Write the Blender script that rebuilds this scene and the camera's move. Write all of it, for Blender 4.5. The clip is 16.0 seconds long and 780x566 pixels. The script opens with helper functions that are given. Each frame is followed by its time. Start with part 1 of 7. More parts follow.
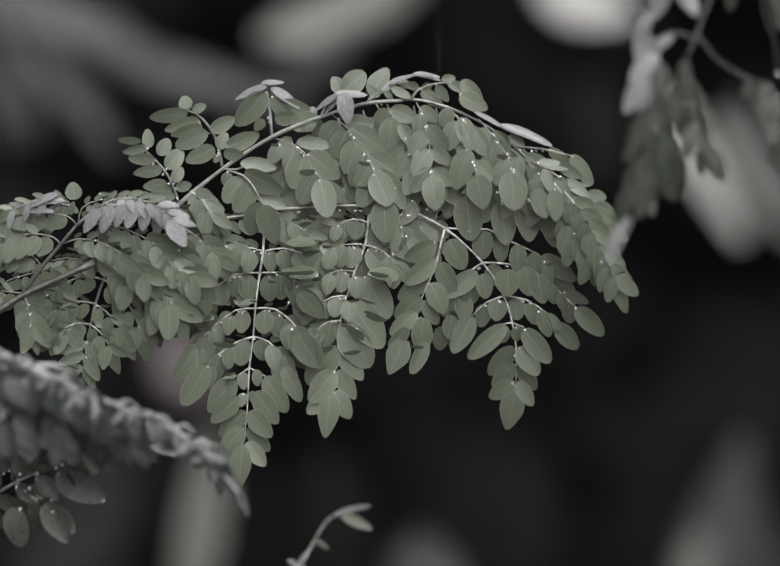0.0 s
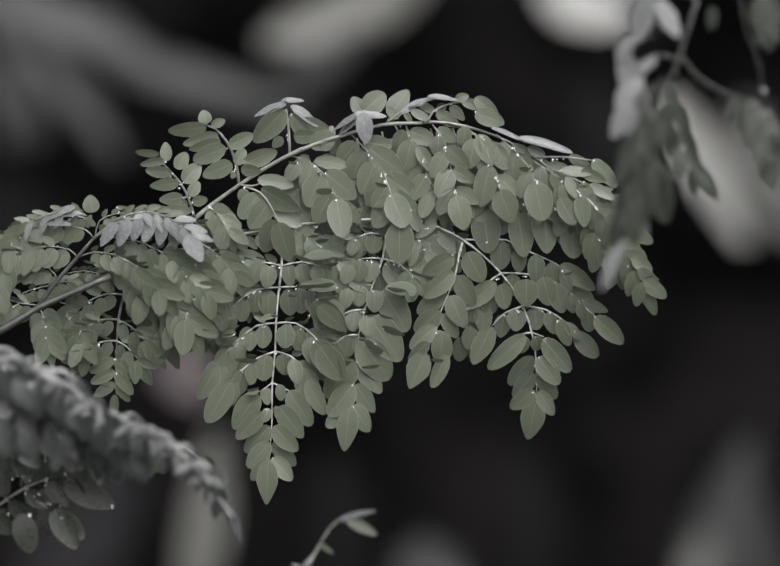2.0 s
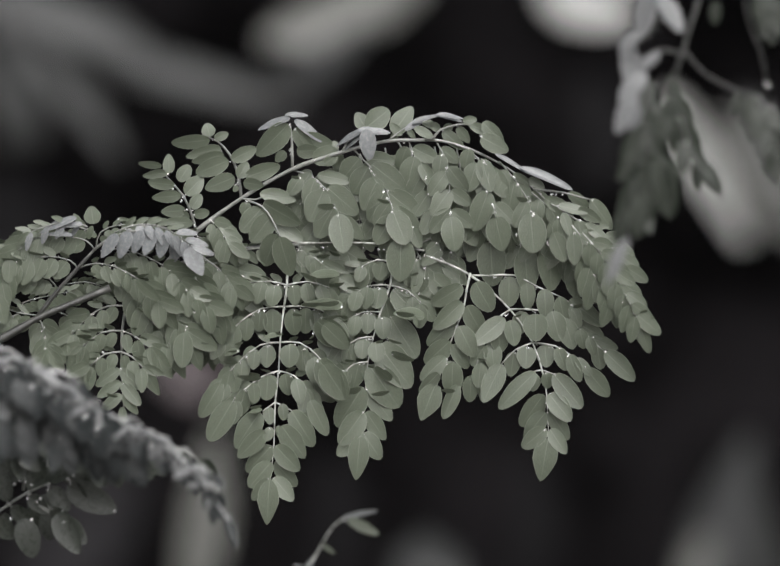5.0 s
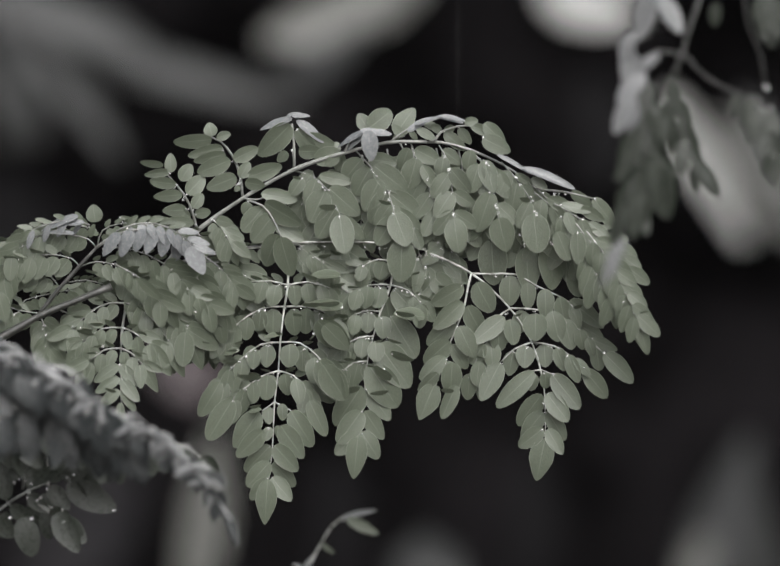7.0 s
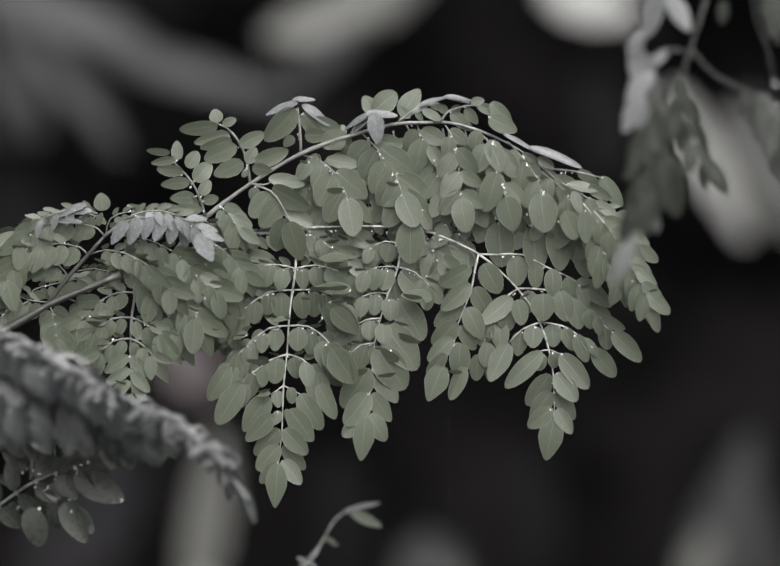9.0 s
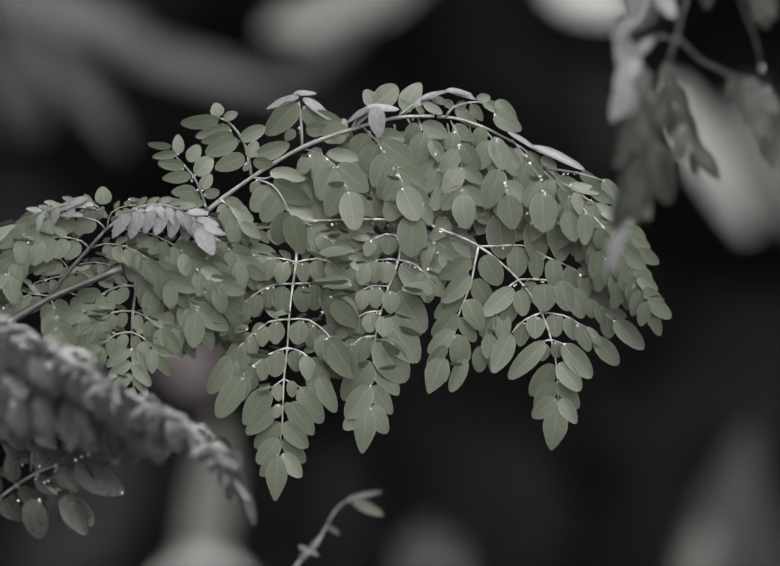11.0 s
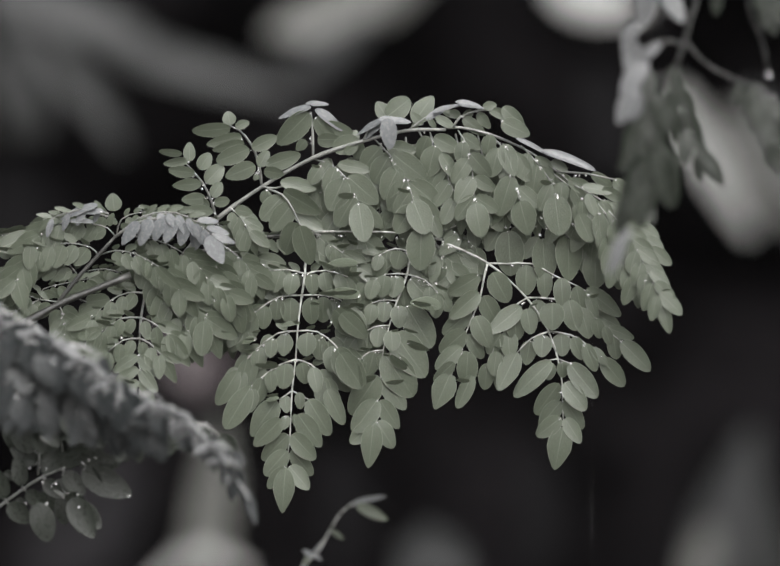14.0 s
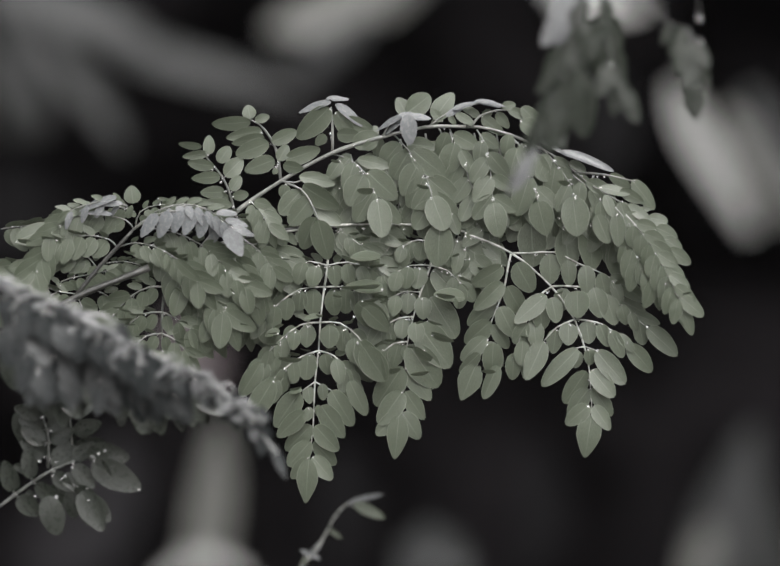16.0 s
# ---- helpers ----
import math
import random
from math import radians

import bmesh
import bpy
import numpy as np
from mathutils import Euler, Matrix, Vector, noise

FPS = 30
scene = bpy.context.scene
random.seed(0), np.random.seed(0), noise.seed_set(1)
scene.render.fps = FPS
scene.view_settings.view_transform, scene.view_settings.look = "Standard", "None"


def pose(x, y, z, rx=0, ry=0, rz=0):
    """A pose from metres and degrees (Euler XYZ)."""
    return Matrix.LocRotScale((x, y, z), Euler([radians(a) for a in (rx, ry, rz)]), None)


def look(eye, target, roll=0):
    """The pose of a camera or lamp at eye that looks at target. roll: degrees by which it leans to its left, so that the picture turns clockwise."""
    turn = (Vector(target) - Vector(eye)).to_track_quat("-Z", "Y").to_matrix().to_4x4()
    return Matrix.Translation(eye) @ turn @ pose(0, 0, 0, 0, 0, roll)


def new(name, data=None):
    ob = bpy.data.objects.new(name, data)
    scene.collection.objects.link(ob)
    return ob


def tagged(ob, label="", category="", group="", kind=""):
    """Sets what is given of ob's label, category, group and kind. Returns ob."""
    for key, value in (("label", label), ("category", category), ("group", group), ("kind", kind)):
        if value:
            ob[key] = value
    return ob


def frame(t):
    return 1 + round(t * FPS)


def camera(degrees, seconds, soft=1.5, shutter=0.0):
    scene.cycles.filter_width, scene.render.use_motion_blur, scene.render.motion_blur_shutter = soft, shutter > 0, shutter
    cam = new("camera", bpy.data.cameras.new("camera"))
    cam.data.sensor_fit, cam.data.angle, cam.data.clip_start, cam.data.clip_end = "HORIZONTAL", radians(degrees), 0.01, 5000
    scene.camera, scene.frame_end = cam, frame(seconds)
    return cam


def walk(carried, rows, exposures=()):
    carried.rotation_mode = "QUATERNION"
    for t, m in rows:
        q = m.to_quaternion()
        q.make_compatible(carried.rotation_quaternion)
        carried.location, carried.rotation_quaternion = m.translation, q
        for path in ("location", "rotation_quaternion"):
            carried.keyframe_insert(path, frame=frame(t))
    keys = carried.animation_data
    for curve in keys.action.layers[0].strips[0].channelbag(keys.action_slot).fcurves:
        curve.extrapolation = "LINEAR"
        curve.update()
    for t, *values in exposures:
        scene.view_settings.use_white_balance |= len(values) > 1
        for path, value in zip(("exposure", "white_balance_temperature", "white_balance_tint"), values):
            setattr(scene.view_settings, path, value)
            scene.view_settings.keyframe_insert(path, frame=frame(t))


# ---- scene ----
cam = camera(12.0, 16.0, soft=1.6, shutter=0.5)
cam.data.dof.use_dof = True
cam.data.dof.focus_distance = 1.865
cam.data.dof.aperture_fstop = 3.4
EYE = (0.0, -1.865, 1.5)
walk(cam, [(0, look(EYE, (0.00250, 0, 1.50090))),
           (0.5, look(EYE, (0.00250, 0, 1.50150))),
           (1, look(EYE, (0.00213, 0, 1.50225))),
           (1.5, look(EYE, (0.00213, 0, 1.50225))),
           (2, look(EYE, (0.00100, 0, 1.50270))),
           (2.5, look(EYE, (0.00150, 0, 1.50270))),
           (3, look(EYE, (0.00187, 0, 1.50390))),
           (3.5, look(EYE, (0.00137, 0, 1.50435))),
           (4, look(EYE, (0.00137, 0, 1.50345))),
           (6.5, look(EYE, (0.00013, 0, 1.50195))),
           (7, look(EYE, (0.00100, 0, 1.50225))),
           (7.5, look(EYE, (0.00100, 0, 1.50225))),
           (8, look(EYE, (-0.00000, 0, 1.50225))),
           (8.5, look(EYE, (-0.00025, 0, 1.50135))),
           (9, look(EYE, (-0.00000, 0, 1.50000))),
           (11.5, look(EYE, (-0.00100, 0, 1.49655))),
           (12, look(EYE, (-0.00175, 0, 1.49715))),
           (12.5, look(EYE, (-0.00137, 0, 1.49700))),
           (13, look(EYE, (-0.00187, 0, 1.49745))),
           (13.5, look(EYE, (-0.00175, 0, 1.49835))),
           (14, look(EYE, (-0.00150, 0, 1.49805))),
           (14.5, look(EYE, (-0.00213, 0, 1.49790))),
           (15, look(EYE, (-0.00225, 0, 1.49700))),
           (15.5, look(EYE, (-0.00325, 0, 1.49745))),
           (16, look(EYE, (-0.00175, 0, 1.49700)))],
     exposures=[(0.0, 0.82), (16.0, 0.82)])

# ---- world and light: a bright overcast, rainy day ----
world = bpy.data.worlds.new("overcast_sky")
scene.world = world
world.use_nodes = True
wn, wl = world.node_tree.nodes, world.node_tree.links
wn.clear()
sky = wn.new("ShaderNodeTexSky")
sky.sky_type, sky.sun_disc = "NISHITA", False
sky.sun_elevation, sky.sun_rotation = radians(40), radians(168)
sky.air_density, sky.dust_density = 1.0, 4.0
grey = wn.new("ShaderNodeHueSaturation")
grey.inputs["Saturation"].default_value = 0.12
bg = wn.new("ShaderNodeBackground")
bg.inputs["Strength"].default_value = 0.14
wout = wn.new("ShaderNodeOutputWorld")
wl.new(sky.outputs[0], grey.inputs["Color"])
wl.new(grey.outputs[0], bg.inputs["Color"])
wl.new(bg.outputs[0], wout.inputs[0])
sun = new("sun", bpy.data.lights.new("sun", "SUN"))
sun.data.energy, sun.data.angle, sun.data.color = 1.5, radians(55), (1.0, 0.985, 0.96)
sun.matrix_world = look((0.5, -2.3, 4.4), (0, 0, 1.5))


# ---- materials ----
def material(name):
    m = bpy.data.materials.new(name)
    m.use_nodes = True
    nt = m.node_tree
    return m, nt, nt.nodes["Principled BSDF"], nt.nodes["Material Output"]


def ramp(nt, source, stops):
    r = nt.nodes.new("ShaderNodeValToRGB")
    els = r.color_ramp.elements
    while len(els) < len(stops):
        els.new(0.5)
    for e, (at, c) in zip(els, stops):
        e.position, e.color = at, (*c, 1)
    nt.links.new(source, r.inputs[0])
    return r.outputs[0]


def noise_of(nt, scale, detail=3.0, coords="Object"):
    tc = nt.nodes.new("ShaderNodeTexCoord")
    n = nt.nodes.new("ShaderNodeTexNoise")
    n.inputs["Scale"].default_value, n.inputs["Detail"].default_value = scale, detail
    nt.links.new(tc.outputs[coords], n.inputs["Vector"])
    return n.outputs["Fac"]


def mixed(nt, fac, a, b, blend="MIX"):
    m = nt.nodes.new("ShaderNodeMix")
    m.data_type, m.blend_type = "RGBA", blend
    fa, ia, ib = m.inputs[0], m.inputs[6], m.inputs[7]
    for sock, v in ((fa, fac), (ia, a), (ib, b)):
        if isinstance(v, (int, float)):
            sock.default_value = v
        elif isinstance(v, tuple):
            sock.default_value = (*v, 1)
        else:
            nt.links.new(v, sock)
    return m.outputs[2]


def maths(nt, op, a, b=0.0):
    m = nt.nodes.new("ShaderNodeMath")
    m.operation = op
    for sock, v in ((m.inputs[0], a), (m.inputs[1], b)):
        if isinstance(v, (int, float)):
            sock.default_value = v
        else:
            nt.links.new(v, sock)
    return m.outputs[0]


def bumped(nt, bsdf, height, strength, distance):
    b = nt.nodes.new("ShaderNodeBump")
    b.inputs["Strength"].default_value, b.inputs["Distance"].default_value = strength, distance
    nt.links.new(height, b.inputs["Height"])
    nt.links.new(b.outputs[0], bsdf.inputs["Normal"])


def leaf_material(name, dark, light, rib, rough=0.42, through_light=0.3, veins=9.0, wet=0.35):
    """A wet leaf: two greens, pale midrib and faint side veins on the blade's own u (across) and v (along)."""
    m, nt, bsdf, out = material(name)
    uv = nt.nodes.new("ShaderNodeUVMap")
    uv.uv_map = "blade"
    sep = nt.nodes.new("ShaderNodeSeparateXYZ")
    nt.links.new(uv.outputs[0], sep.inputs[0])
    across = maths(nt, "ABSOLUTE", maths(nt, "SUBTRACT", sep.outputs[0], 0.5))
    mid = maths(nt, "SUBTRACT", 1.0, maths(nt, "MULTIPLY", across, 30.0))
    mid = maths(nt, "MAXIMUM", mid, 0.0)
    fade = maths(nt, "SUBTRACT", 1.0, maths(nt, "MULTIPLY", sep.outputs[1], 0.7))
    mid = maths(nt, "MULTIPLY", mid, fade)
    slant = maths(nt, "SUBTRACT", maths(nt, "MULTIPLY", sep.outputs[1], veins), maths(nt, "MULTIPLY", across, veins * 0.9))
    vein = maths(nt, "ABSOLUTE", maths(nt, "SINE", maths(nt, "MULTIPLY", slant, 3.1416)))
    vein = maths(nt, "POWER", maths(nt, "SUBTRACT", 1.0, vein), 6.0)
    info = nt.nodes.new("ShaderNodeObjectInfo")
    tone = ramp(nt, info.outputs["Random"], [(0.0, tuple(c * 0.62 for c in dark)), (0.12, dark), (0.55, tuple((a + b) / 2 for a, b in zip(dark, light))), (1.0, tuple(0.35 * a + 0.65 * b for a, b in zip(dark, light)))])
    patch = noise_of(nt, 5.0, 4.0)
    tone = mixed(nt, 0.35, tone, ramp(nt, patch, [(0.3, dark), (0.7, light)]))
    fine = noise_of(nt, 26.0, 3.0)
    tone = mixed(nt, 0.4, tone, ramp(nt, fine, [(0.35, dark), (0.65, light)]))
    tone = mixed(nt, maths(nt, "MULTIPLY", vein, 0.08), tone, rib)
    tone = mixed(nt, maths(nt, "MULTIPLY", mid, 0.36), tone, rib)
    # bright halo round the blade's edge, painted into the tone
    edge_halo = maths(nt, "MULTIPLY", maths(nt, "MAXIMUM", maths(nt, "SUBTRACT", across, 0.468), 0.0), 19.0)
    tone = mixed(nt, edge_halo, tone, rib)
    nt.links.new(tone, bsdf.inputs["Base Color"])
    rr = ramp(nt, patch, [(0.3, (rough - 0.1,) * 3), (0.7, (rough + 0.12,) * 3)])
    nt.links.new(rr, bsdf.inputs["Roughness"])
    bsdf.inputs["Specular IOR Level"].default_value = 0.1 + wet
    relief = maths(nt, "ADD", maths(nt, "MULTIPLY", vein, -0.22), maths(nt, "MULTIPLY", mid, -1.0))
    beads = maths(nt, "MULTIPLY", maths(nt, "POWER", noise_of(nt, 34.0, 2.0), 3.0), 1.6)
    bumped(nt, bsdf, maths(nt, "ADD", relief, beads), 0.3, 0.0005)
    bsdf.inputs["Coat Weight"].default_value = wet
    bsdf.inputs["Coat Roughness"].default_value = 0.16
    tr = nt.nodes.new("ShaderNodeBsdfTranslucent")
    nt.links.new(tone, tr.inputs["Color"])
    mix = nt.nodes.new("ShaderNodeMixShader")
    mix.inputs[0].default_value = through_light
    nt.links.new(bsdf.outputs[0], mix.inputs[1])
    nt.links.new(tr.outputs[0], mix.inputs[2])
    nt.links.new(mix.outputs[0], out.inputs[0])
    return m


def stem_material(name, dark, light, rough=0.3, wet=0.4):
    m, nt, bsdf, out = material(name)
    n = noise_of(nt, 230.0, 4.0)
    nt.links.new(ramp(nt, n, [(0.3, dark), (0.7, light)]), bsdf.inputs["Base Color"])
    bsdf.inputs["Roughness"].default_value = rough
    bsdf.inputs["Coat Weight"].default_value = wet
    bsdf.inputs["Coat Roughness"].default_value = 0.12
    bumped(nt, bsdf, n, 0.3, 0.0004)
    return m


LEAF = leaf_material("moringa_leaf", (0.081, 0.096, 0.068), (0.122, 0.139, 0.103), (0.3, 0.32, 0.27))
# paler copies of moringa_leaf: sky sheen on wet blades painted as grey
PALE_LEAF = leaf_material("moringa_leaf_sky_sheen", (0.125, 0.131, 0.135), (0.2, 0.207, 0.212), (0.3, 0.305, 0.31), 0.25)
FRONT_PALE_LEAF = leaf_material("moringa_leaf_glaze_sheen", (0.105, 0.107, 0.11), (0.215, 0.218, 0.222), (0.28, 0.28, 0.285), 0.22)
# two darker copies of moringa_leaf, green and bluish, with shade in the colour
FRONT_LEAF = leaf_material("moringa_leaf_shade_tone", (0.0165, 0.02, 0.015), (0.034, 0.04, 0.0315), (0.075, 0.084, 0.07), 0.3, wet=0.25)
NEAR_LEAF = leaf_material("moringa_leaf_bluish_shade", (0.012, 0.0142, 0.0148), (0.034, 0.038, 0.04), (0.1, 0.106, 0.108), 0.28, wet=0.2)
STEM = stem_material("green_stem", (0.1, 0.105, 0.09), (0.5, 0.505, 0.48), 0.25)
SPRIG_STEM = stem_material("limp_wet_stalk", (0.03, 0.031, 0.03), (0.075, 0.077, 0.074), 0.35)
MAIN_STEM = stem_material("wet_green_stem", (0.10, 0.105, 0.095), (0.21, 0.212, 0.2), 0.28)
BARK = stem_material("woody_stem", (0.014, 0.014, 0.013), (0.05, 0.05, 0.046), 0.45, 0.15)
GLAZED_STEM = stem_material("rain_glazed_stalk", (0.2, 0.203, 0.205), (0.42, 0.422, 0.425), 0.18, 0.7)
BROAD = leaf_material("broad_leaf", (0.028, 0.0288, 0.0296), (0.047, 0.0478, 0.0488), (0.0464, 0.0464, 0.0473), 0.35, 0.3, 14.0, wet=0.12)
# lighter copy of broad_leaf: the sky's light is put into its colour
BROAD_PALE = leaf_material("broad_leaf_painted_lit", (0.086, 0.0872, 0.081), (0.146, 0.147, 0.137), (0.1524, 0.1524, 0.1402), 0.3, 0.35, 14.0)
# darker copy of broad_leaf, half shade mixed into its colour
BROAD_SHADY = leaf_material("broad_leaf_half_shaded", (0.0195, 0.0202, 0.0202), (0.0358, 0.0364, 0.0358), (0.0455, 0.0455, 0.0455), 0.4, 0.25, 12.0, wet=0.05)
BROAD_PINK = leaf_material("reddish_broad_leaf", (0.064, 0.0546, 0.058), (0.098, 0.082, 0.0866), (0.11, 0.097, 0.098), 0.4, 0.25, 12.0, wet=0.05)
# lightest copy, the shine of a wet blade painted as near-white
WET_PALE = leaf_material("broad_leaf_painted_shine", (0.208, 0.2096, 0.204), (0.32, 0.32, 0.312), (0.336, 0.336, 0.32), 0.25, 0.3, 12.0)
# two darker broad leaf copies with the thicket's shade in their tones
BROAD_DUSKY = leaf_material("broad_leaf_shaded", (0.0105, 0.0098, 0.011), (0.0185, 0.0172, 0.0192), (0.022, 0.0205, 0.0225), 0.5, 0.2, 12.0, wet=0.0)
BROAD_DIM = leaf_material("broad_leaf_deep_shaded", (0.0033, 0.0031, 0.0036), (0.0069, 0.0062, 0.0073), (0.0097, 0.009, 0.0099), 0.5, 0.2, 12.0, wet=0.0)
water, wnt, wb, _ = material("rain_water")
wb.inputs["Base Color"].default_value = (1, 1, 1, 1)
wb.inputs["Roughness"].default_value, wb.inputs["IOR"].default_value = 0.02, 1.33
# a quarter stays opaque white, so the drops' glints are partly painted
wb.inputs["Transmission Weight"].default_value = 0.75
# near-black tones stand in for the deep shade inside the thicket
shade, snt, sb, _ = material("thicket_painted_shade")
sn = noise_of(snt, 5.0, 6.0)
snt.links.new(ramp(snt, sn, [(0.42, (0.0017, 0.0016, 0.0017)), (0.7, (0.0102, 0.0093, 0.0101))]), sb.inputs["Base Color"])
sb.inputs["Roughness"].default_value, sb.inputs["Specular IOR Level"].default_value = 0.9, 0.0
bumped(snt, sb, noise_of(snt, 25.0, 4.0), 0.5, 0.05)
soil, gnt, gb, _ = material("wet_soil")
gnt.links.new(ramp(gnt, noise_of(gnt, 5.0, 6.0), [(0.3, (0.02, 0.017, 0.014)), (0.7, (0.055, 0.047, 0.04))]), gb.inputs["Base Color"])
gb.inputs["Roughness"].default_value = 0.6
bumped(gnt, gb, noise_of(gnt, 30.0, 5.0), 0.6, 0.02)


# ---- mesh helpers ----
def mesh_of(name, bm, mat, smooth=True):
    me = bpy.data.meshes.new(name)
    bm.to_mesh(me)
    bm.free()
    me.materials.append(mat)
    if smooth:
        me.polygons.foreach_set("use_smooth", [True] * len(me.polygons))
    return me


def part(name, bm, mat, parent, label=""):
    ob = new(name, mesh_of(name, bm, mat))
    ob.parent = parent
    return tagged(ob, label)


def smooth_path(pts, step=0.006):
    """A Catmull-Rom line through the points."""
    pts = [Vector(p) for p in pts]
    if len(pts) == 2:
        pts = [pts[0], pts[0].lerp(pts[1], 0.5), pts[1]]
    ext = [2 * pts[0] - pts[1], *pts, 2 * pts[-1] - pts[-2]]
    out = []
    for a, b, c, d in zip(ext, ext[1:], ext[2:], ext[3:]):
        n = max(2, int((c - b).length / step))
        for i in range(n):
            t = i / n
            out.append(0.5 * (2 * b + (c - a) * t + (2 * a - 5 * b + 4 * c - d) * t * t + (3 * b - a - 3 * c + d) * t ** 3))
    return out + [pts[-1]]


def along(line, s):
    """Place and direction at the share s of a line's length."""
    lens = [(b - a).length for a, b in zip(line, line[1:])]
    want = s * sum(lens)
    for i, (l, a, b) in enumerate(zip(lens, line, line[1:])):
        if want <= l or i == len(lens) - 1:
            return a.lerp(b, min(1.0, want / max(l, 1e-9))), (b - a).normalized()
        want -= l


def tube(bm, line, r0, r1, sides=6):
    rings = []
    n = len(line) - 1
    for i, p in enumerate(line):
        d = (line[min(i + 1, n)] - line[max(i - 1, 0)]).normalized()
        u = d.cross(Vector((0, 1, 0.01))).normalized()
        v = d.cross(u)
        r = (r0 + (r1 - r0) * i / n) * (1.0 + 0.10 * math.sin(i * 1.7) + 0.12 * math.sin(i * 0.61))
        rings.append([bm.verts.new(p + r * (math.cos(a) * u + math.sin(a) * v)) for a in (6.2832 * k / sides for k in range(sides))])
    for a, b in zip(rings, rings[1:]):
        for k in range(sides):
            bm.faces.new((a[k], a[(k + 1) % sides], b[(k + 1) % sides], b[k]))
    bm.faces.new(rings[-1])
    bm.faces.new(rings[0][::-1])


def blade_mesh(name, mat, profile, fold, bend, rows=9, wave=0.0, twist=0.0):
    """A leaf blade of length 1 along +y, its face to +z: half widths from profile, folded at the midrib, bent along its length."""
    bm = bmesh.new()
    uvl = bm.loops.layers.uv.new("blade")
    grid, shares = [], []
    for i in range(rows):
        v = 0.5 - 0.5 * math.cos(math.pi * i / (rows - 1))
        shares.append(v)
        w = profile(v)
        z = bend * (v * v - v * 0.2)
        tw = twist * v
        row = []
        for u in (-1.0, 0.0, 1.0):
            zz = z + abs(u) * w * fold + wave * math.sin(v * 11 + u * 2) * abs(u)
            x = u * w
            row.append(bm.verts.new((x * math.cos(tw) - zz * math.sin(tw) * 0.3, v, zz + x * math.sin(tw))))
        grid.append(row)
    for i in range(rows - 1):
        for k in range(2):
            f = bm.faces.new((grid[i][k], grid[i][k + 1], grid[i + 1][k + 1], grid[i + 1][k]))
            for loop, (uu, r) in zip(f.loops, ((k / 2, i), ((k + 1) / 2, i), ((k + 1) / 2, i + 1), (k / 2, i + 1))):
                loop[uvl].uv = (uu, shares[r])
    bmesh.ops.remove_doubles(bm, verts=bm.verts, dist=0.0005)
    return mesh_of(name, bm, mat)


def oval(width, blunt, point=0.25):
    """Half width of an oval leaflet; blunt > 1 puts the widest place nearer the tip, point draws the tip out."""
    def profile(v):
        v = min(max(v, 0.0), 1.0)
        e = math.sqrt(max(0.0, 1.0 - (2.0 * v ** blunt - 1.0) ** 2))
        e *= 1.0 - point * max(0.0, v - 0.45) / 0.55 * 0.9
        return max(0.006, width * 0.5 * e)
    return profile


rng = random.Random(7)
turn = random.Random(23)
habit = random.Random(41)


def blades(mat, n, w0, w1, point):
    made = []
    for k in range(n):
        made.append(blade_mesh("leaflet", mat, oval(rng.uniform(w0, w1), rng.uniform(0.84, 1.02), rng.uniform(point, point + 0.25)),
                               rng.uniform(0.06, 0.24), rng.uniform(-0.16, 0.02), twist=rng.uniform(-0.14, 0.14), wave=0.008))
    return made


LEAF_MESHES = blades(LEAF, 14, 0.7, 0.82, 0.12)
TIP_MESHES = blades(LEAF, 5, 0.62, 0.7, 0.4)
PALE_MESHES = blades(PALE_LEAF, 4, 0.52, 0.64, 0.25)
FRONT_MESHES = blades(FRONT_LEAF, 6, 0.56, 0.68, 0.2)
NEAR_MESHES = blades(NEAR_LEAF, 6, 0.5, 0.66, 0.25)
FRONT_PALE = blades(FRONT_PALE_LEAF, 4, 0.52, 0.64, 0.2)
bm = bmesh.new()
bmesh.ops.create_icosphere(bm, subdivisions=2, radius=1.0)
for v in bm.verts:
    v.co.z *= 1.15 if v.co.z > 0 else 0.95
DROP = mesh_of("water_drop", bm, water)


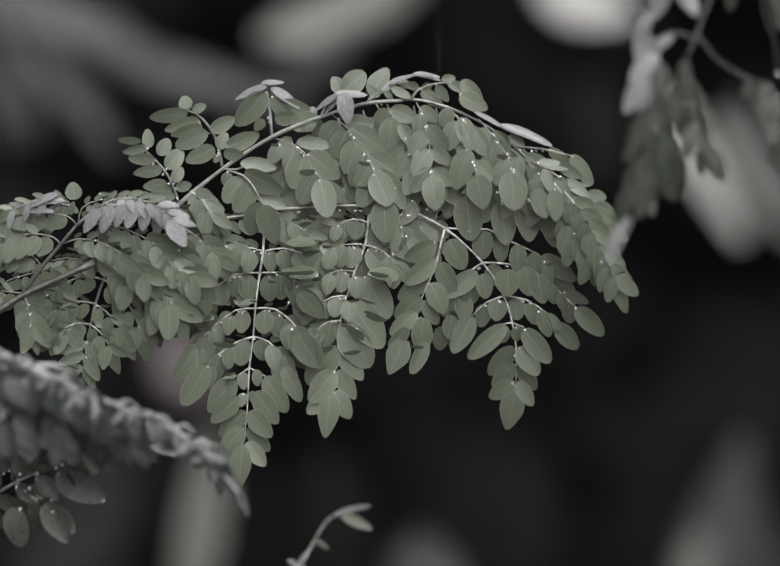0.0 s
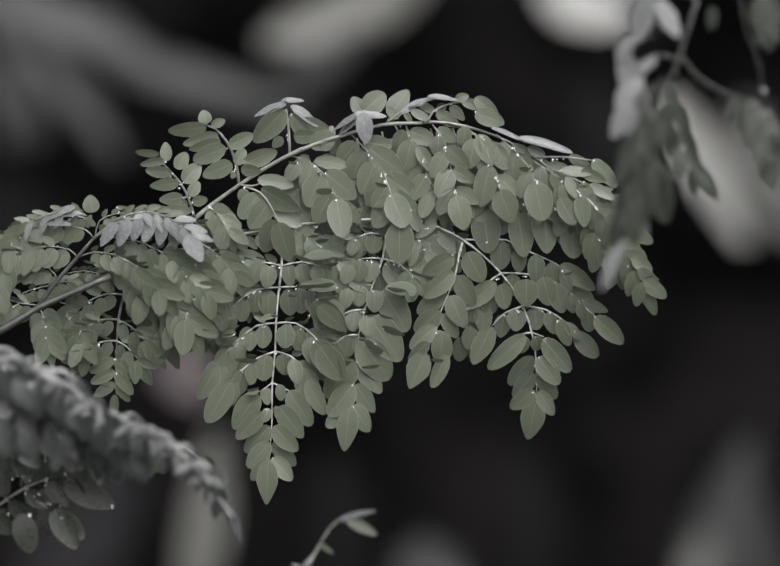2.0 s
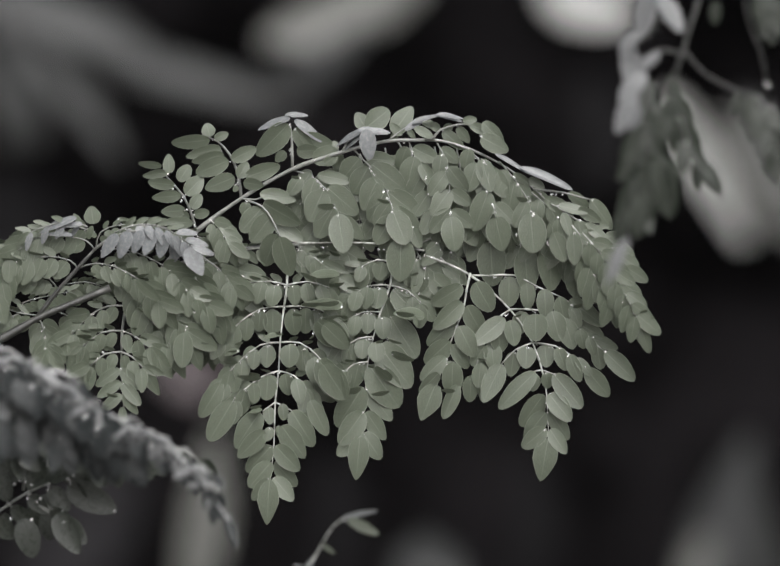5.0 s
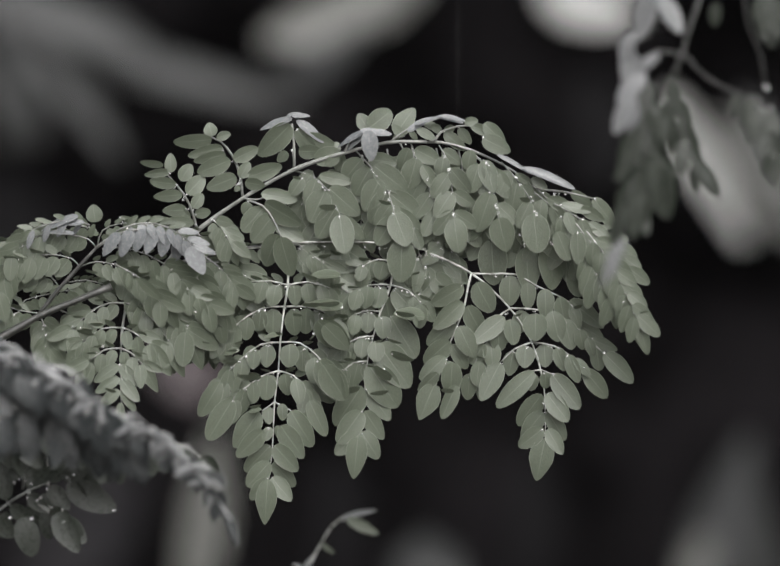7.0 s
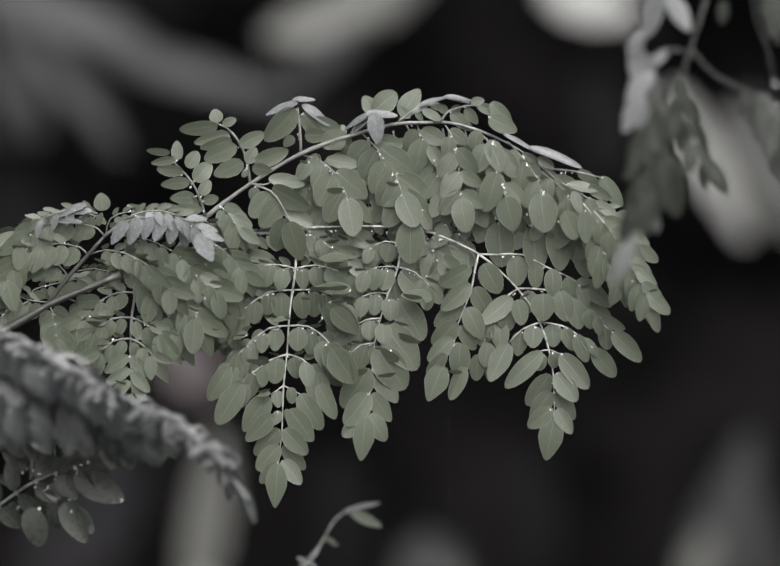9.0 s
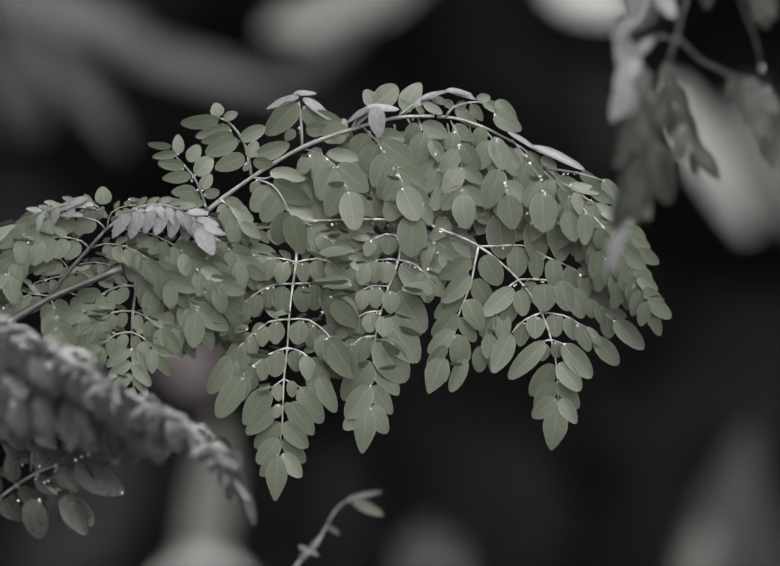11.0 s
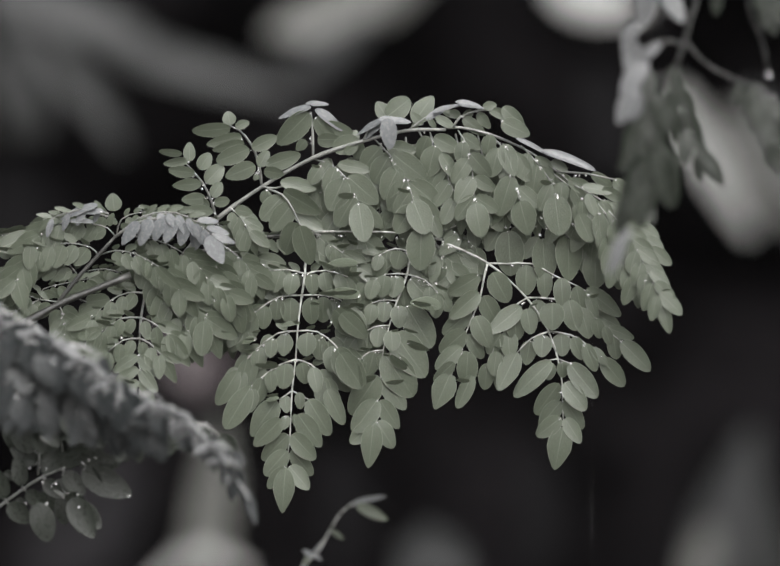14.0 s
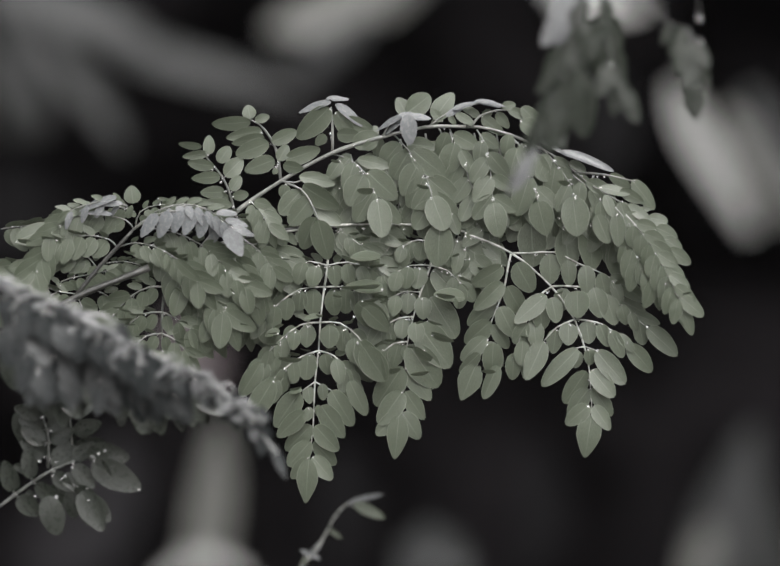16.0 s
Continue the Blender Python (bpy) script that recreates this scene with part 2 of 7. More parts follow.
class Spray:
    """One stem or frond of a branch: its rachises become one mesh, each leaflet and water drop an object under it. All places in millimetres: x, height, depth."""

    def __init__(self, name, thing, origin, far=0.0, leaves=LEAF_MESHES, tips=TIP_MESHES, pale=PALE_MESHES, mat=STEM, label=""):
        self.name, self.thing, self.far, self.mat, self.label = name, thing, far, mat, label
        self.origin = self.place(origin)
        self.bm, self.leaflets, self.leaves, self.tips = bmesh.new(), [], leaves, tips
        self.drops, self.pale = [], pale

    def place(self, p):
        k = (1.865 + self.far) / 1.865
        depth = p[2] if len(p) > 2 else 0.0
        return Vector((p[0] * k, self.far * 1000 + depth, 1500 + p[1] * k)) / 1000

    def leaf(self, a, b, face=0.0, wide=1.0, roll=None, tip=False, lean=None):
        """A leaflet from its stalk a to its point b. face: 0 towards the viewer, 1 to the sky."""
        a, b = Vector(a), Vector(b)
        d = (b - a)
        size = d.length
        d.normalize()
        lean = rng.uniform(-0.14, 0.14) if lean is None else lean
        d = (d + Vector((0, lean, 0))).normalized()
        size *= 1.0 + 0.4 * lean * lean
        up = Vector((0, -1, 0)).lerp(Vector((0, -0.25, 1 if face >= 0 else -1)), abs(face))
        up = (up - d * up.dot(d)).normalized()
        if up.length < 0.5:
            up = Vector((0, -1, 0))
        side = d.cross(up).normalized()
        roll = rng.gauss(0, 8) if roll is None else roll
        m = Matrix((side, d, up)).transposed().to_4x4() @ Matrix.Rotation(radians(roll), 4, "Y")
        w = size * wide * rng.uniform(0.92, 1.08)
        m = Matrix.Translation(a) @ m @ Matrix.Diagonal((w, size, size, 1))
        # leaflets turned to the sky take the pale copies with painted sheen
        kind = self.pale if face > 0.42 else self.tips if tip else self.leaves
        self.leaflets.append((rng.choice(kind), m))

    def under(self, a, b, share):
        """Now and then a small leaflet at the joint that turns its face to the ground, and a bead of rain."""
        if self.leaves is not LEAF_MESHES:
            return
        if turn.random() < 0.4 * share:
            size = (b - a).length * turn.uniform(0.34, 0.52)
            d = Vector((math.copysign(1.0, b.x - a.x), turn.uniform(-0.5, -0.1), turn.uniform(-0.35, 0.3))).normalized()
            at = a + Vector((0, -0.004, 0)) + (b - a) * turn.uniform(-0.05, 0.2)
            self.leaf(at, at + d * size, face=-0.72, wide=0.8, roll=turn.gauss(0, 8), lean=0.0)
        if turn.random() < 0.3:
            self.drops.append((a + Vector((turn.uniform(-1, 1), -2.0, turn.uniform(-1.2, 0.4))) * 0.001, turn.uniform(0.0003, 0.0007)))

    def single(self, a, b, depth=0.0, **how):
        a, b = self.place((*a, depth)), self.place((*b, depth))
        self.leaf(a, b, **how)
        if how.get("face", 0.0) < 0.3:
            self.under(a, b, 0.2)

    def rachis(self, pts, r0, r1, depth=0.0, depth_end=None):
        depth_end = depth if depth_end is None else depth_end
        n = len(pts) - 1
        line = smooth_path([self.place((*p, depth + (depth_end - depth) * i / n)) for i, p in enumerate(pts)])
        slim = 0.68 if self.mat == STEM else 0.92
        tube(self.bm, line, slim * r0 / 1000, slim * r1 / 1000, 7)
        return line

    def frond(self, pts, pairs, size, end=0.0, spread=62.0, close=38.0, hang=0.0, first=0.2, last=0.96, depth=0.0, depth_end=None,
              thick=0.7, taper=0.85, sides=(1, -1), face=0.0, wide=1.0, wet=0.5):
        """A rachis through pts with pairs of leaflets (size in mm) and an end leaflet. hang: how far the leaflets droop."""
        line = self.rachis(pts, thick, thick * 0.55, depth, depth_end)
        k = (1.865 + self.far) / 1.865
        for i in range(pairs):
            s = first + (last - first) * i / max(1, pairs - 1) if pairs > 1 else first
            p, d = along(line, s)
            wide_here = 1.0 - (1.0 - taper) * i / max(1, pairs - 1)
            for sgn in sides:
                a = radians((spread + (close - spread) * s) * rng.uniform(0.85, 1.15)) * sgn
                q = Vector((d.x * math.cos(a) - d.z * math.sin(a), d.y, d.x * math.sin(a) + d.z * math.cos(a)))
                q = q.lerp(Vector((0.12 * q.x, 0, -1)), hang).normalized()
                l = size * wide_here * rng.uniform(0.95, 1.18) * k / 1000
                root = p + q * (0.0018 * k) + Vector((0, rng.uniform(-0.0045, 0.001), 0))
                tube(self.bm, [p, root], thick * 0.00045, thick * 0.0004, 4)
                self.leaf(root, root + q * l, face=face, wide=wide)
                if face < 0.3:
                    self.under(root, root + q * l, 0.3)
                if rng.random() < wet:
                    self.drops.append((root + Vector((rng.uniform(-1, 1), -1.5, -1.0)) * 0.0012, rng.uniform(0.0003, 0.0008)))
        if end:
            p, d = along(line, 1.0)
            d = d.lerp(Vector((0, 0, -1)), 0.3 * hang).normalized()
            self.leaf(p, p + d * end * k / 1000, face=face, wide=wide, roll=rng.gauss(0, 10), tip=True, lean=rng.uniform(-0.12, 0.12))
        return line

    def spray(self, pts, pairs, size, tip, depth=0.0, dark=0.2, spread=56.0, droop=0.3, wide=0.86, thick=0.5, face=0.0):
        """A side spray: opposite pairs that lap over one another and lengthen towards a larger end leaflet. On a level rachis the pairs' upper
        leaflets lie edge-on; dark is the share of those that show their shaded undersides."""
        line = self.rachis(pts, thick, thick * 0.6, depth, depth - 2)
        for i in range(pairs):
            s = 0.12 + 0.82 * i / max(1, pairs - 1)
            p, d = along(line, s)
            for sgn in (1, -1):
                a = radians((spread - 16 * s) * habit.uniform(0.9, 1.1)) * sgn
                q = Vector((d.x * math.cos(a) - d.z * math.sin(a), 0, d.x * math.sin(a) + d.z * math.cos(a))).normalized()
                length = size * (0.8 + 0.35 * s) * habit.uniform(0.93, 1.08) / 1000
                broad = wide * (1.08 - 0.28 * s)
                start = p + q * 0.0012 + Vector((0, habit.uniform(-0.0012, 0.0004) - 0.0006 * i, 0))
                if q.z > 0.25:
                    if habit.random() < dark:
                        flat = Vector((q.x, -0.35, 0.25 * q.z)).normalized()
                        self.leaf(start, start + flat * length * 0.62, face=-0.72, wide=0.72, roll=habit.gauss(0, 6), lean=0.0)
                    else:
                        q = Vector((q.x, 0, 0.35 * q.z)).normalized()
                        self.leaf(start + Vector((0, 0.002, 0)), start + q * length * 0.75, face=0.25, wide=0.7 * broad, roll=habit.gauss(0, 5))
                    continue
                q = q.lerp(Vector((0.15 * q.x, 0, -1)), droop).normalized()
                self.leaf(start, start + q * length, wide=broad, face=face, roll=habit.gauss(0, 7), lean=habit.uniform(-0.08, 0.12))
            for n in range(habit.choice((0, 0, 1, 2))):
                self.drops.append((p + Vector((habit.uniform(-1.2, 1.2), -1.9 - 0.6 * i, habit.uniform(-0.8, 0.6))) / 1000, habit.uniform(0.0002, 0.00048)))
        p, d = along(line, 1.0)
        d = d.lerp(Vector((0, 0, -1)), 0.35).normalized()
        self.leaf(p + Vector((0, -0.002, 0)), p + d * tip / 1000, wide=0.82 * wide, roll=habit.gauss(0, 5), tip=True, lean=0.1)

    def wet(self, a, b, n, r=1.1, depth=0.0):
        """Beads of rain along a stalk."""
        for i in range(n):
            p = self.place((*a, depth)).lerp(self.place((*b, depth)), rng.random())
            size = r * rng.uniform(0.22, 0.7) / 1000
            self.drops.append((p + Vector((rng.uniform(-0.0006, 0.0006), -0.001, -0.0006 - size)), size))

    def done(self):
        """Builds the objects. Returns the mesh object, whose origin is the place where it is joined on."""
        base = self.thing.location if self.thing else Vector()
        bmesh.ops.translate(self.bm, verts=self.bm.verts, vec=-self.origin)
        ob = new(self.name, mesh_of(self.name, self.bm, self.mat))
        ob.parent = self.thing
        ob.location = self.origin - base
        tagged(ob, self.label)
        for me, m in self.leaflets:
            lf = new("leaflet", me)
            lf.parent = ob
            lf.matrix_basis = Matrix.Translation(-self.origin) @ m
        for p, r in self.drops:
            dr = new("water_drop", DROP)
            dr.parent = ob
            dr.matrix_basis = Matrix.Translation(p - self.origin) @ Matrix.Diagonal((r, r, r, 1))
        return ob


def root(name, place, label, category, group=""):
    ob = new(name)
    ob.empty_display_size = 0.02
    ob.location = place
    return tagged(ob, label, category, group)


# ---- ground and dark thicket around ----
def sheet(name, rings, mat, label):
    """A sheet swept between rows of points."""
    bm = bmesh.new()
    rows = [[bm.verts.new(p) for p in r] for r in rings]
    for a, b in zip(rows, rows[1:]):
        for k in range(len(a) - 1):
            bm.faces.new((a[k], a[k + 1], b[k + 1], b[k]))
    ob = new(name, mesh_of(name, bm, mat))
    return tagged(ob, label, name, kind="structure")


ground_rows = []
for j in range(41):
    y = -40 + 80 * j / 40
    ground_rows.append([(-40 + 80 * i / 40, y, 0.06 * noise.noise(Vector((i * 0.7, j * 0.7, 0)))) for i in range(41)])
sheet("ground", ground_rows, soil, "dark wet soil under the trees")
# a bank of growth behind, curving round, its shade painted near black; the unseen overhanging top is added to keep the
# sky off it
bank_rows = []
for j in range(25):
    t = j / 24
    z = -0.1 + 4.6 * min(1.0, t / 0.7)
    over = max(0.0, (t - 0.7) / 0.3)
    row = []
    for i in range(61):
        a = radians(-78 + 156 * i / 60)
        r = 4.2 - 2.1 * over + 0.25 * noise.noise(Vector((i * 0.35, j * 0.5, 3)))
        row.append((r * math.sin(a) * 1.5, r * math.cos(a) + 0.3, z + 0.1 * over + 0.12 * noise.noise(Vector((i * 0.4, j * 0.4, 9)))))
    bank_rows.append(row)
sheet("backdrop", bank_rows, shade, "thicket behind the branches, deep shade put into its colour")

# ---- the moringa branch in focus ----
branch = root("moringa_branch", Vector((-0.17, 0.0, 1.49)), "arching wet moringa branch with many small oval green leaflets", "branch")

# main stem, with the fronds nearest its foot
g = Spray("stem", branch, (-169.8, -10.75), mat=BARK, label="dark wet woody stem paling to green along its length")
g.rachis([(-900, -1560), (-700, -900), (-420, -260), (-296, -72.75), (-211, -34), (-186, -20.25), (-169.8, -10.75), (-136, 3.5), (-109.8, 13.5)], 5.0, 1.3, -14, 0)
g.rachis([(-109.8, 13.5), (-88.5, 20), (-68.5, 24.5), (-56, 26)], 1.3, 1.05)
g.rachis([(-211, -33.25), (-186, -20.25), (-169.8, -10.75), (-151, -2.75), (-134.5, 4.25)], 2.3, 1.8, -16, -14)
g.rachis([(-171, -11), (-161, 2.25), (-151, 13.5), (-142.75, 23)], 1.2, 0.8, -14, -15)
stem = g.done()

g = Spray("frond", branch, (-169.8, -10.75), mat=MAIN_STEM, label="arching side frond, sky sheen painted on its upper leaflets")
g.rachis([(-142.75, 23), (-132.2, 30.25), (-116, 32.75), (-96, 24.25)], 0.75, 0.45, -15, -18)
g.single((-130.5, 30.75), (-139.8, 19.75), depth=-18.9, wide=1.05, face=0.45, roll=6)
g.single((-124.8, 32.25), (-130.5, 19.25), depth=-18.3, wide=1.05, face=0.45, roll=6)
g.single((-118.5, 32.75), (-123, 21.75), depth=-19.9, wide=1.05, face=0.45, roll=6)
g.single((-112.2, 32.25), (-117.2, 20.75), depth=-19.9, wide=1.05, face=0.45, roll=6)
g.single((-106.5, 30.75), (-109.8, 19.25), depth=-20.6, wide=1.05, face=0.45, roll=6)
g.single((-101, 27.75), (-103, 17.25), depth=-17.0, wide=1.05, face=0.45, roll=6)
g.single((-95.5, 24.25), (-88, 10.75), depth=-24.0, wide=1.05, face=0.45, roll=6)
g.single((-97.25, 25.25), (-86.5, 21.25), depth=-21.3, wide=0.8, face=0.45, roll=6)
g.spray([(-142.75, 23), (-147, 27.75), (-156, 29.75), (-168.5, 30.25), (-178.5, 25.25), (-186.5, 17.75)], 8, 11.155, 13, depth=-6, dark=0.5, face=-0.22, wide=0.92, thick=0.38)
g.spray([(-151, 13.5), (-155.25, 18), (-167.25, 19.75), (-180.5, 16.5), (-188, 8.5), (-192.5, -1.5)], 8, 12.61, 13, depth=-8, dark=0.5, face=-0.22, wide=0.92, thick=0.38)
g.spray([(-161, 2.25), (-165.5, 8.5), (-174.75, 10.5), (-184.75, 9.25), (-194, 3.5)], 7, 11.155, 12.5, depth=-4, dark=0.5, face=-0.22, wide=0.92, thick=0.38)
g.spray([(-171, -9.75), (-181, -8.5), (-191, -5.25), (-203.5, -4)], 7, 11.155, 12.5, depth=-4, dark=0.5, face=-0.22, wide=0.92, thick=0.38)
g.spray([(-180.5, -8.5), (-179, -3.5), (-169.75, -0.75), (-156, 2.25)], 6, 8.245, 9.5, depth=-2, dark=0.5, face=-0.22, wide=0.92, thick=0.38)
g.spray([(-181, -9), (-191, -14), (-201, -22.75)], 6, 10.67, 12.5, depth=-6, dark=0.5, face=-0.22, wide=0.92, thick=0.38)
g.spray([(-171, -10.75), (-168, -17.75), (-166, -27.75)], 6, 11.155, 14, depth=-4, dark=0.5, face=-0.22, wide=0.92, thick=0.38)
g.spray([(-162.25, -7.75), (-154.75, -11.5), (-151, -20.25), (-149.75, -30.25)], 6, 10.67, 13.5, depth=2, dark=0.5, face=-0.22, wide=0.92, thick=0.38)
g.spray([(-157.25, 6), (-148.5, 7.25), (-139.75, 5.25)], 6, 8.245, 9, depth=2, dark=0.5, face=-0.22, wide=0.92, thick=0.38)
g.spray([(-139.75, 22.75), (-129.75, 23.75), (-116, 19.75), (-103.5, 12.25), (-93.5, 1.75), (-83, -5.75)], 10, 12.125, 15, depth=-10, dark=0.5, face=-0.22, wide=0.92, thick=0.38)
g.spray([(-149.75, 14.25), (-142.25, 16.5), (-132.25, 14.75), (-121, 9), (-113.5, 1.75), (-108, -4)], 8, 10.67, 15, depth=-12, dark=0.5, face=-0.22, wide=0.92, thick=0.38)
g.spray([(-109.75, -1.5), (-103, -8.25), (-96.5, -17.75)], 6, 15.52, 21, depth=-8, dark=0.5, face=-0.22, wide=0.92, thick=0.38)
g.spray([(-133.5, 16), (-123.5, 6), (-117.25, -5.25)], 6, 13.58, 16.5, depth=-4, dark=0.5, face=-0.22, wide=0.92, thick=0.38)
g.spray([(-113.5, 17.25), (-108, 4.75), (-103, -9), (-101, -20.25)], 7, 13.58, 16.5, depth=-2, dark=0.5, face=-0.22, wide=0.92, thick=0.38)
g.spray([(-96, 17.25), (-89, 2.25), (-84.75, -7.75)], 6, 14.55, 16.5, depth=-6, dark=0.5, face=-0.22, wide=0.92, thick=0.38)
g.spray([(-88.5, 19.75), (-78.5, 12.25), (-73, 4.75)], 6, 10.67, 13, depth=-3, dark=0.5, face=-0.22, wide=0.92, thick=0.38)
g.spray([(-121, 12.25), (-109.75, -7.75), (-106, -22.75)], 6, 14.065, 17.5, depth=4, dark=0.5, face=-0.22, wide=0.92, thick=0.38)
g.spray([(-143.5, 32.25), (-152.25, 34.75), (-163.5, 34.25), (-172.25, 32.25), (-181, 27.75)], 7, 8.73, 10, depth=2, dark=0.5, face=-0.22, wide=0.92, thick=0.38)
g.spray([(-142.75, 24.75), (-140.5, 32.25), (-130.5, 36), (-113.5, 35.25)], 7, 7.275, 7.5, depth=0, dark=0.5, face=-0.22, wide=0.92, thick=0.38)
g.spray([(-198.5, 17.25), (-191, 19.75), (-183.5, 22.75)], 4, 14.55, 16.5, depth=4, dark=0.5, face=-0.22, wide=0.92, thick=0.38)
g.spray([(-198.5, 7.25), (-206, 2.25), (-211, -7.75)], 6, 13.58, 15, depth=4, dark=0.5, face=-0.22, wide=0.92, thick=0.38)
g.spray([(-211, 22.25), (-203.5, 23.5), (-193.5, 24.75)], 5, 13.58, 15, depth=6, dark=0.5, face=-0.22, wide=0.92, thick=0.38)
g.single((-144, 36.25), (-145.25, 45.25), depth=-2, wide=1.2, roll=0)
g.spray([(-136, 31), (-121, 35.25), (-103.5, 34.25), (-89.75, 29.75)], 8, 8.73, 10, depth=2, dark=0.5, face=-0.22, wide=0.92, thick=0.38)
g.single((-131.5, 39.25), (-123.5, 37.25), depth=-4, wide=0.42, roll=0)
g.single((-151.5, 39.25), (-171, 32.75), depth=-14, wide=0.5, face=0.5, roll=0)
g.single((-148.5, 36), (-158.5, 34.75), depth=-13, wide=0.62, face=0.5, roll=0)
g.single((-153.5, 30.25), (-168, 30.75), depth=-14, wide=0.4, face=0.55, roll=0)
g.single((-163.5, 32.25), (-177.25, 31.75), depth=-4, wide=0.42, roll=0)
g.single((-202.25, 16), (-183.5, 24.75), depth=-6, wide=0.66, roll=0)
g.single((-120.5, 8.5), (-108.5, -2.75), depth=-26, wide=0.5, face=-0.45, roll=0)
g.single((-82.25, -5.25), (-78.5, -24), depth=-12, wide=0.6, roll=0)
g.single((-88.5, -5.25), (-91, -17.75), depth=-11, wide=0.6, roll=0)
g.single((-141, 11), (-147, 11.5), depth=-22, wide=0.5, face=-0.72, roll=0, lean=0.0)
g.single((-125.5, 11), (-126, 3.5), depth=-22, wide=0.5, face=-0.72, roll=0, lean=0.0)
g.single((-142.5, -2.75), (-136.5, -2.25), depth=-22, wide=0.5, face=-0.72, roll=0, lean=0.0)
g.single((-117.25, -7.75), (-121, -5.25), depth=-22, wide=0.5, face=-0.72, roll=0, lean=0.0)
g.single((-148.5, -16.75), (-142.5, -17.75), depth=-22, wide=0.5, face=-0.72, roll=0, lean=0.0)
g.single((-94.75, -14), (-100.25, -12.25), depth=-22, wide=0.5, face=-0.72, roll=0, lean=0.0)
g.single((-88.5, -22.75), (-84.25, -23.25), depth=-22, wide=0.5, face=-0.72, roll=0, lean=0.0)
g.single((-91.5, -7.75), (-93.5, -5.25), depth=-22, wide=0.5, face=-0.72, roll=0, lean=0.0)
g.wet((-113.5, 7.25), (-108.5, -2.75), 3, 1.0)
g.wet((-97.25, 4.25), (-83.5, -5.25), 4, 1.0)
g.wet((-171, 30.5), (-151, 27.25), 5, 1.1)
g.wet((-141, 16.5), (-131, 14.25), 5, 1.0)
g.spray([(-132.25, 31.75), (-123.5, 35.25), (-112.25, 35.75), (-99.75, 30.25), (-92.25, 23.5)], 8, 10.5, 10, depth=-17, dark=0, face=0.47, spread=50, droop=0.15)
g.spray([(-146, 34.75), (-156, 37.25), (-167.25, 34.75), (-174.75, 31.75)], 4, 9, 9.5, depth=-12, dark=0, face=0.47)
side_frond = g.done()

g = Spray("frond", branch, (-124.8, 8.5), mat=MAIN_STEM, label="drooping frond of paired side sprays")
g.rachis([(-124.75, 9.75), (-128, -5.25), (-130, -17.75), (-130.5, -30.25), (-130, -47.75), (-129.5, -57.75)], 0.8, 0.4)
g.spray([(-128, -4.75), (-121, -7.25), (-112.25, -15.25), (-105.5, -24.75)], 4, 12, 19, depth=-5, dark=0.8, face=-0.15)
g.spray([(-128, -4.75), (-136.5, -4.75), (-146.5, -9.75), (-154.75, -19)], 5, 12, 14.5, depth=-4, dark=0.8, face=-0.15)
g.spray([(-129.75, -17.25), (-123.5, -19.75), (-115.5, -25.75)], 3, 11.5, 19.5, depth=-7, dark=0.8, face=-0.15)
g.spray([(-129.75, -17.25), (-139, -17.75), (-149, -24.75)], 4, 11.5, 15, depth=-6, dark=0.8, face=-0.15)
g.spray([(-130.25, -27.75), (-124.75, -30.25), (-119, -35.75)], 3, 10, 16.5, depth=-8, dark=0.8, face=-0.15)
g.spray([(-130.25, -27.75), (-138, -28.75), (-145.25, -34.75)], 3, 10.5, 14, depth=-8, dark=0.8, face=-0.15)
g.single((-130.5, -36.5), (-143, -44.75), depth=-10, wide=0.6, roll=4)
g.single((-130.5, -36.5), (-119.5, -46.75), depth=-10, wide=0.62, roll=4)
g.single((-130.25, -42.75), (-142, -50.25), depth=-10, wide=0.6, roll=4)
g.single((-129.75, -42.75), (-120.5, -54.75), depth=-10, wide=0.6, roll=4)
g.single((-130, -49), (-139.5, -56.75), depth=-10, wide=0.6, roll=4)
g.single((-129.5, -49), (-122, -59.25), depth=-10, wide=0.6, roll=4)
g.single((-129.5, -55.25), (-129.5, -66.5), depth=-10, wide=0.6, roll=4)
g.single((-138, -16.5), (-145.25, -16.75), depth=-16, wide=0.5, face=-0.72, roll=0, lean=0.0)
g.single((-138, -27.25), (-143, -28.25), depth=-16, wide=0.5, face=-0.72, roll=0, lean=0.0)
g.single((-140.5, -30.75), (-146, -31.5), depth=-16, wide=0.5, face=-0.72, roll=0, lean=0.0)
g.single((-142.25, -21.5), (-148.5, -21.5), depth=-16, wide=0.5, face=-0.72, roll=0, lean=0.0)
g.single((-153.5, -12.75), (-148, -13.25), depth=-16, wide=0.5, face=-0.72, roll=0, lean=0.0)
g.single((-119, -20.25), (-116.5, -22.75), depth=-16, wide=0.5, face=-0.72, roll=0, lean=0.0)
g.single((-123, -30.25), (-119, -32.75), depth=-16, wide=0.5, face=-0.72, roll=0, lean=0.0)
g.single((-121, -20.25), (-116.5, -21.5), depth=-16, wide=0.5, face=-0.72, roll=0, lean=0.0)
low_frond = g.done()

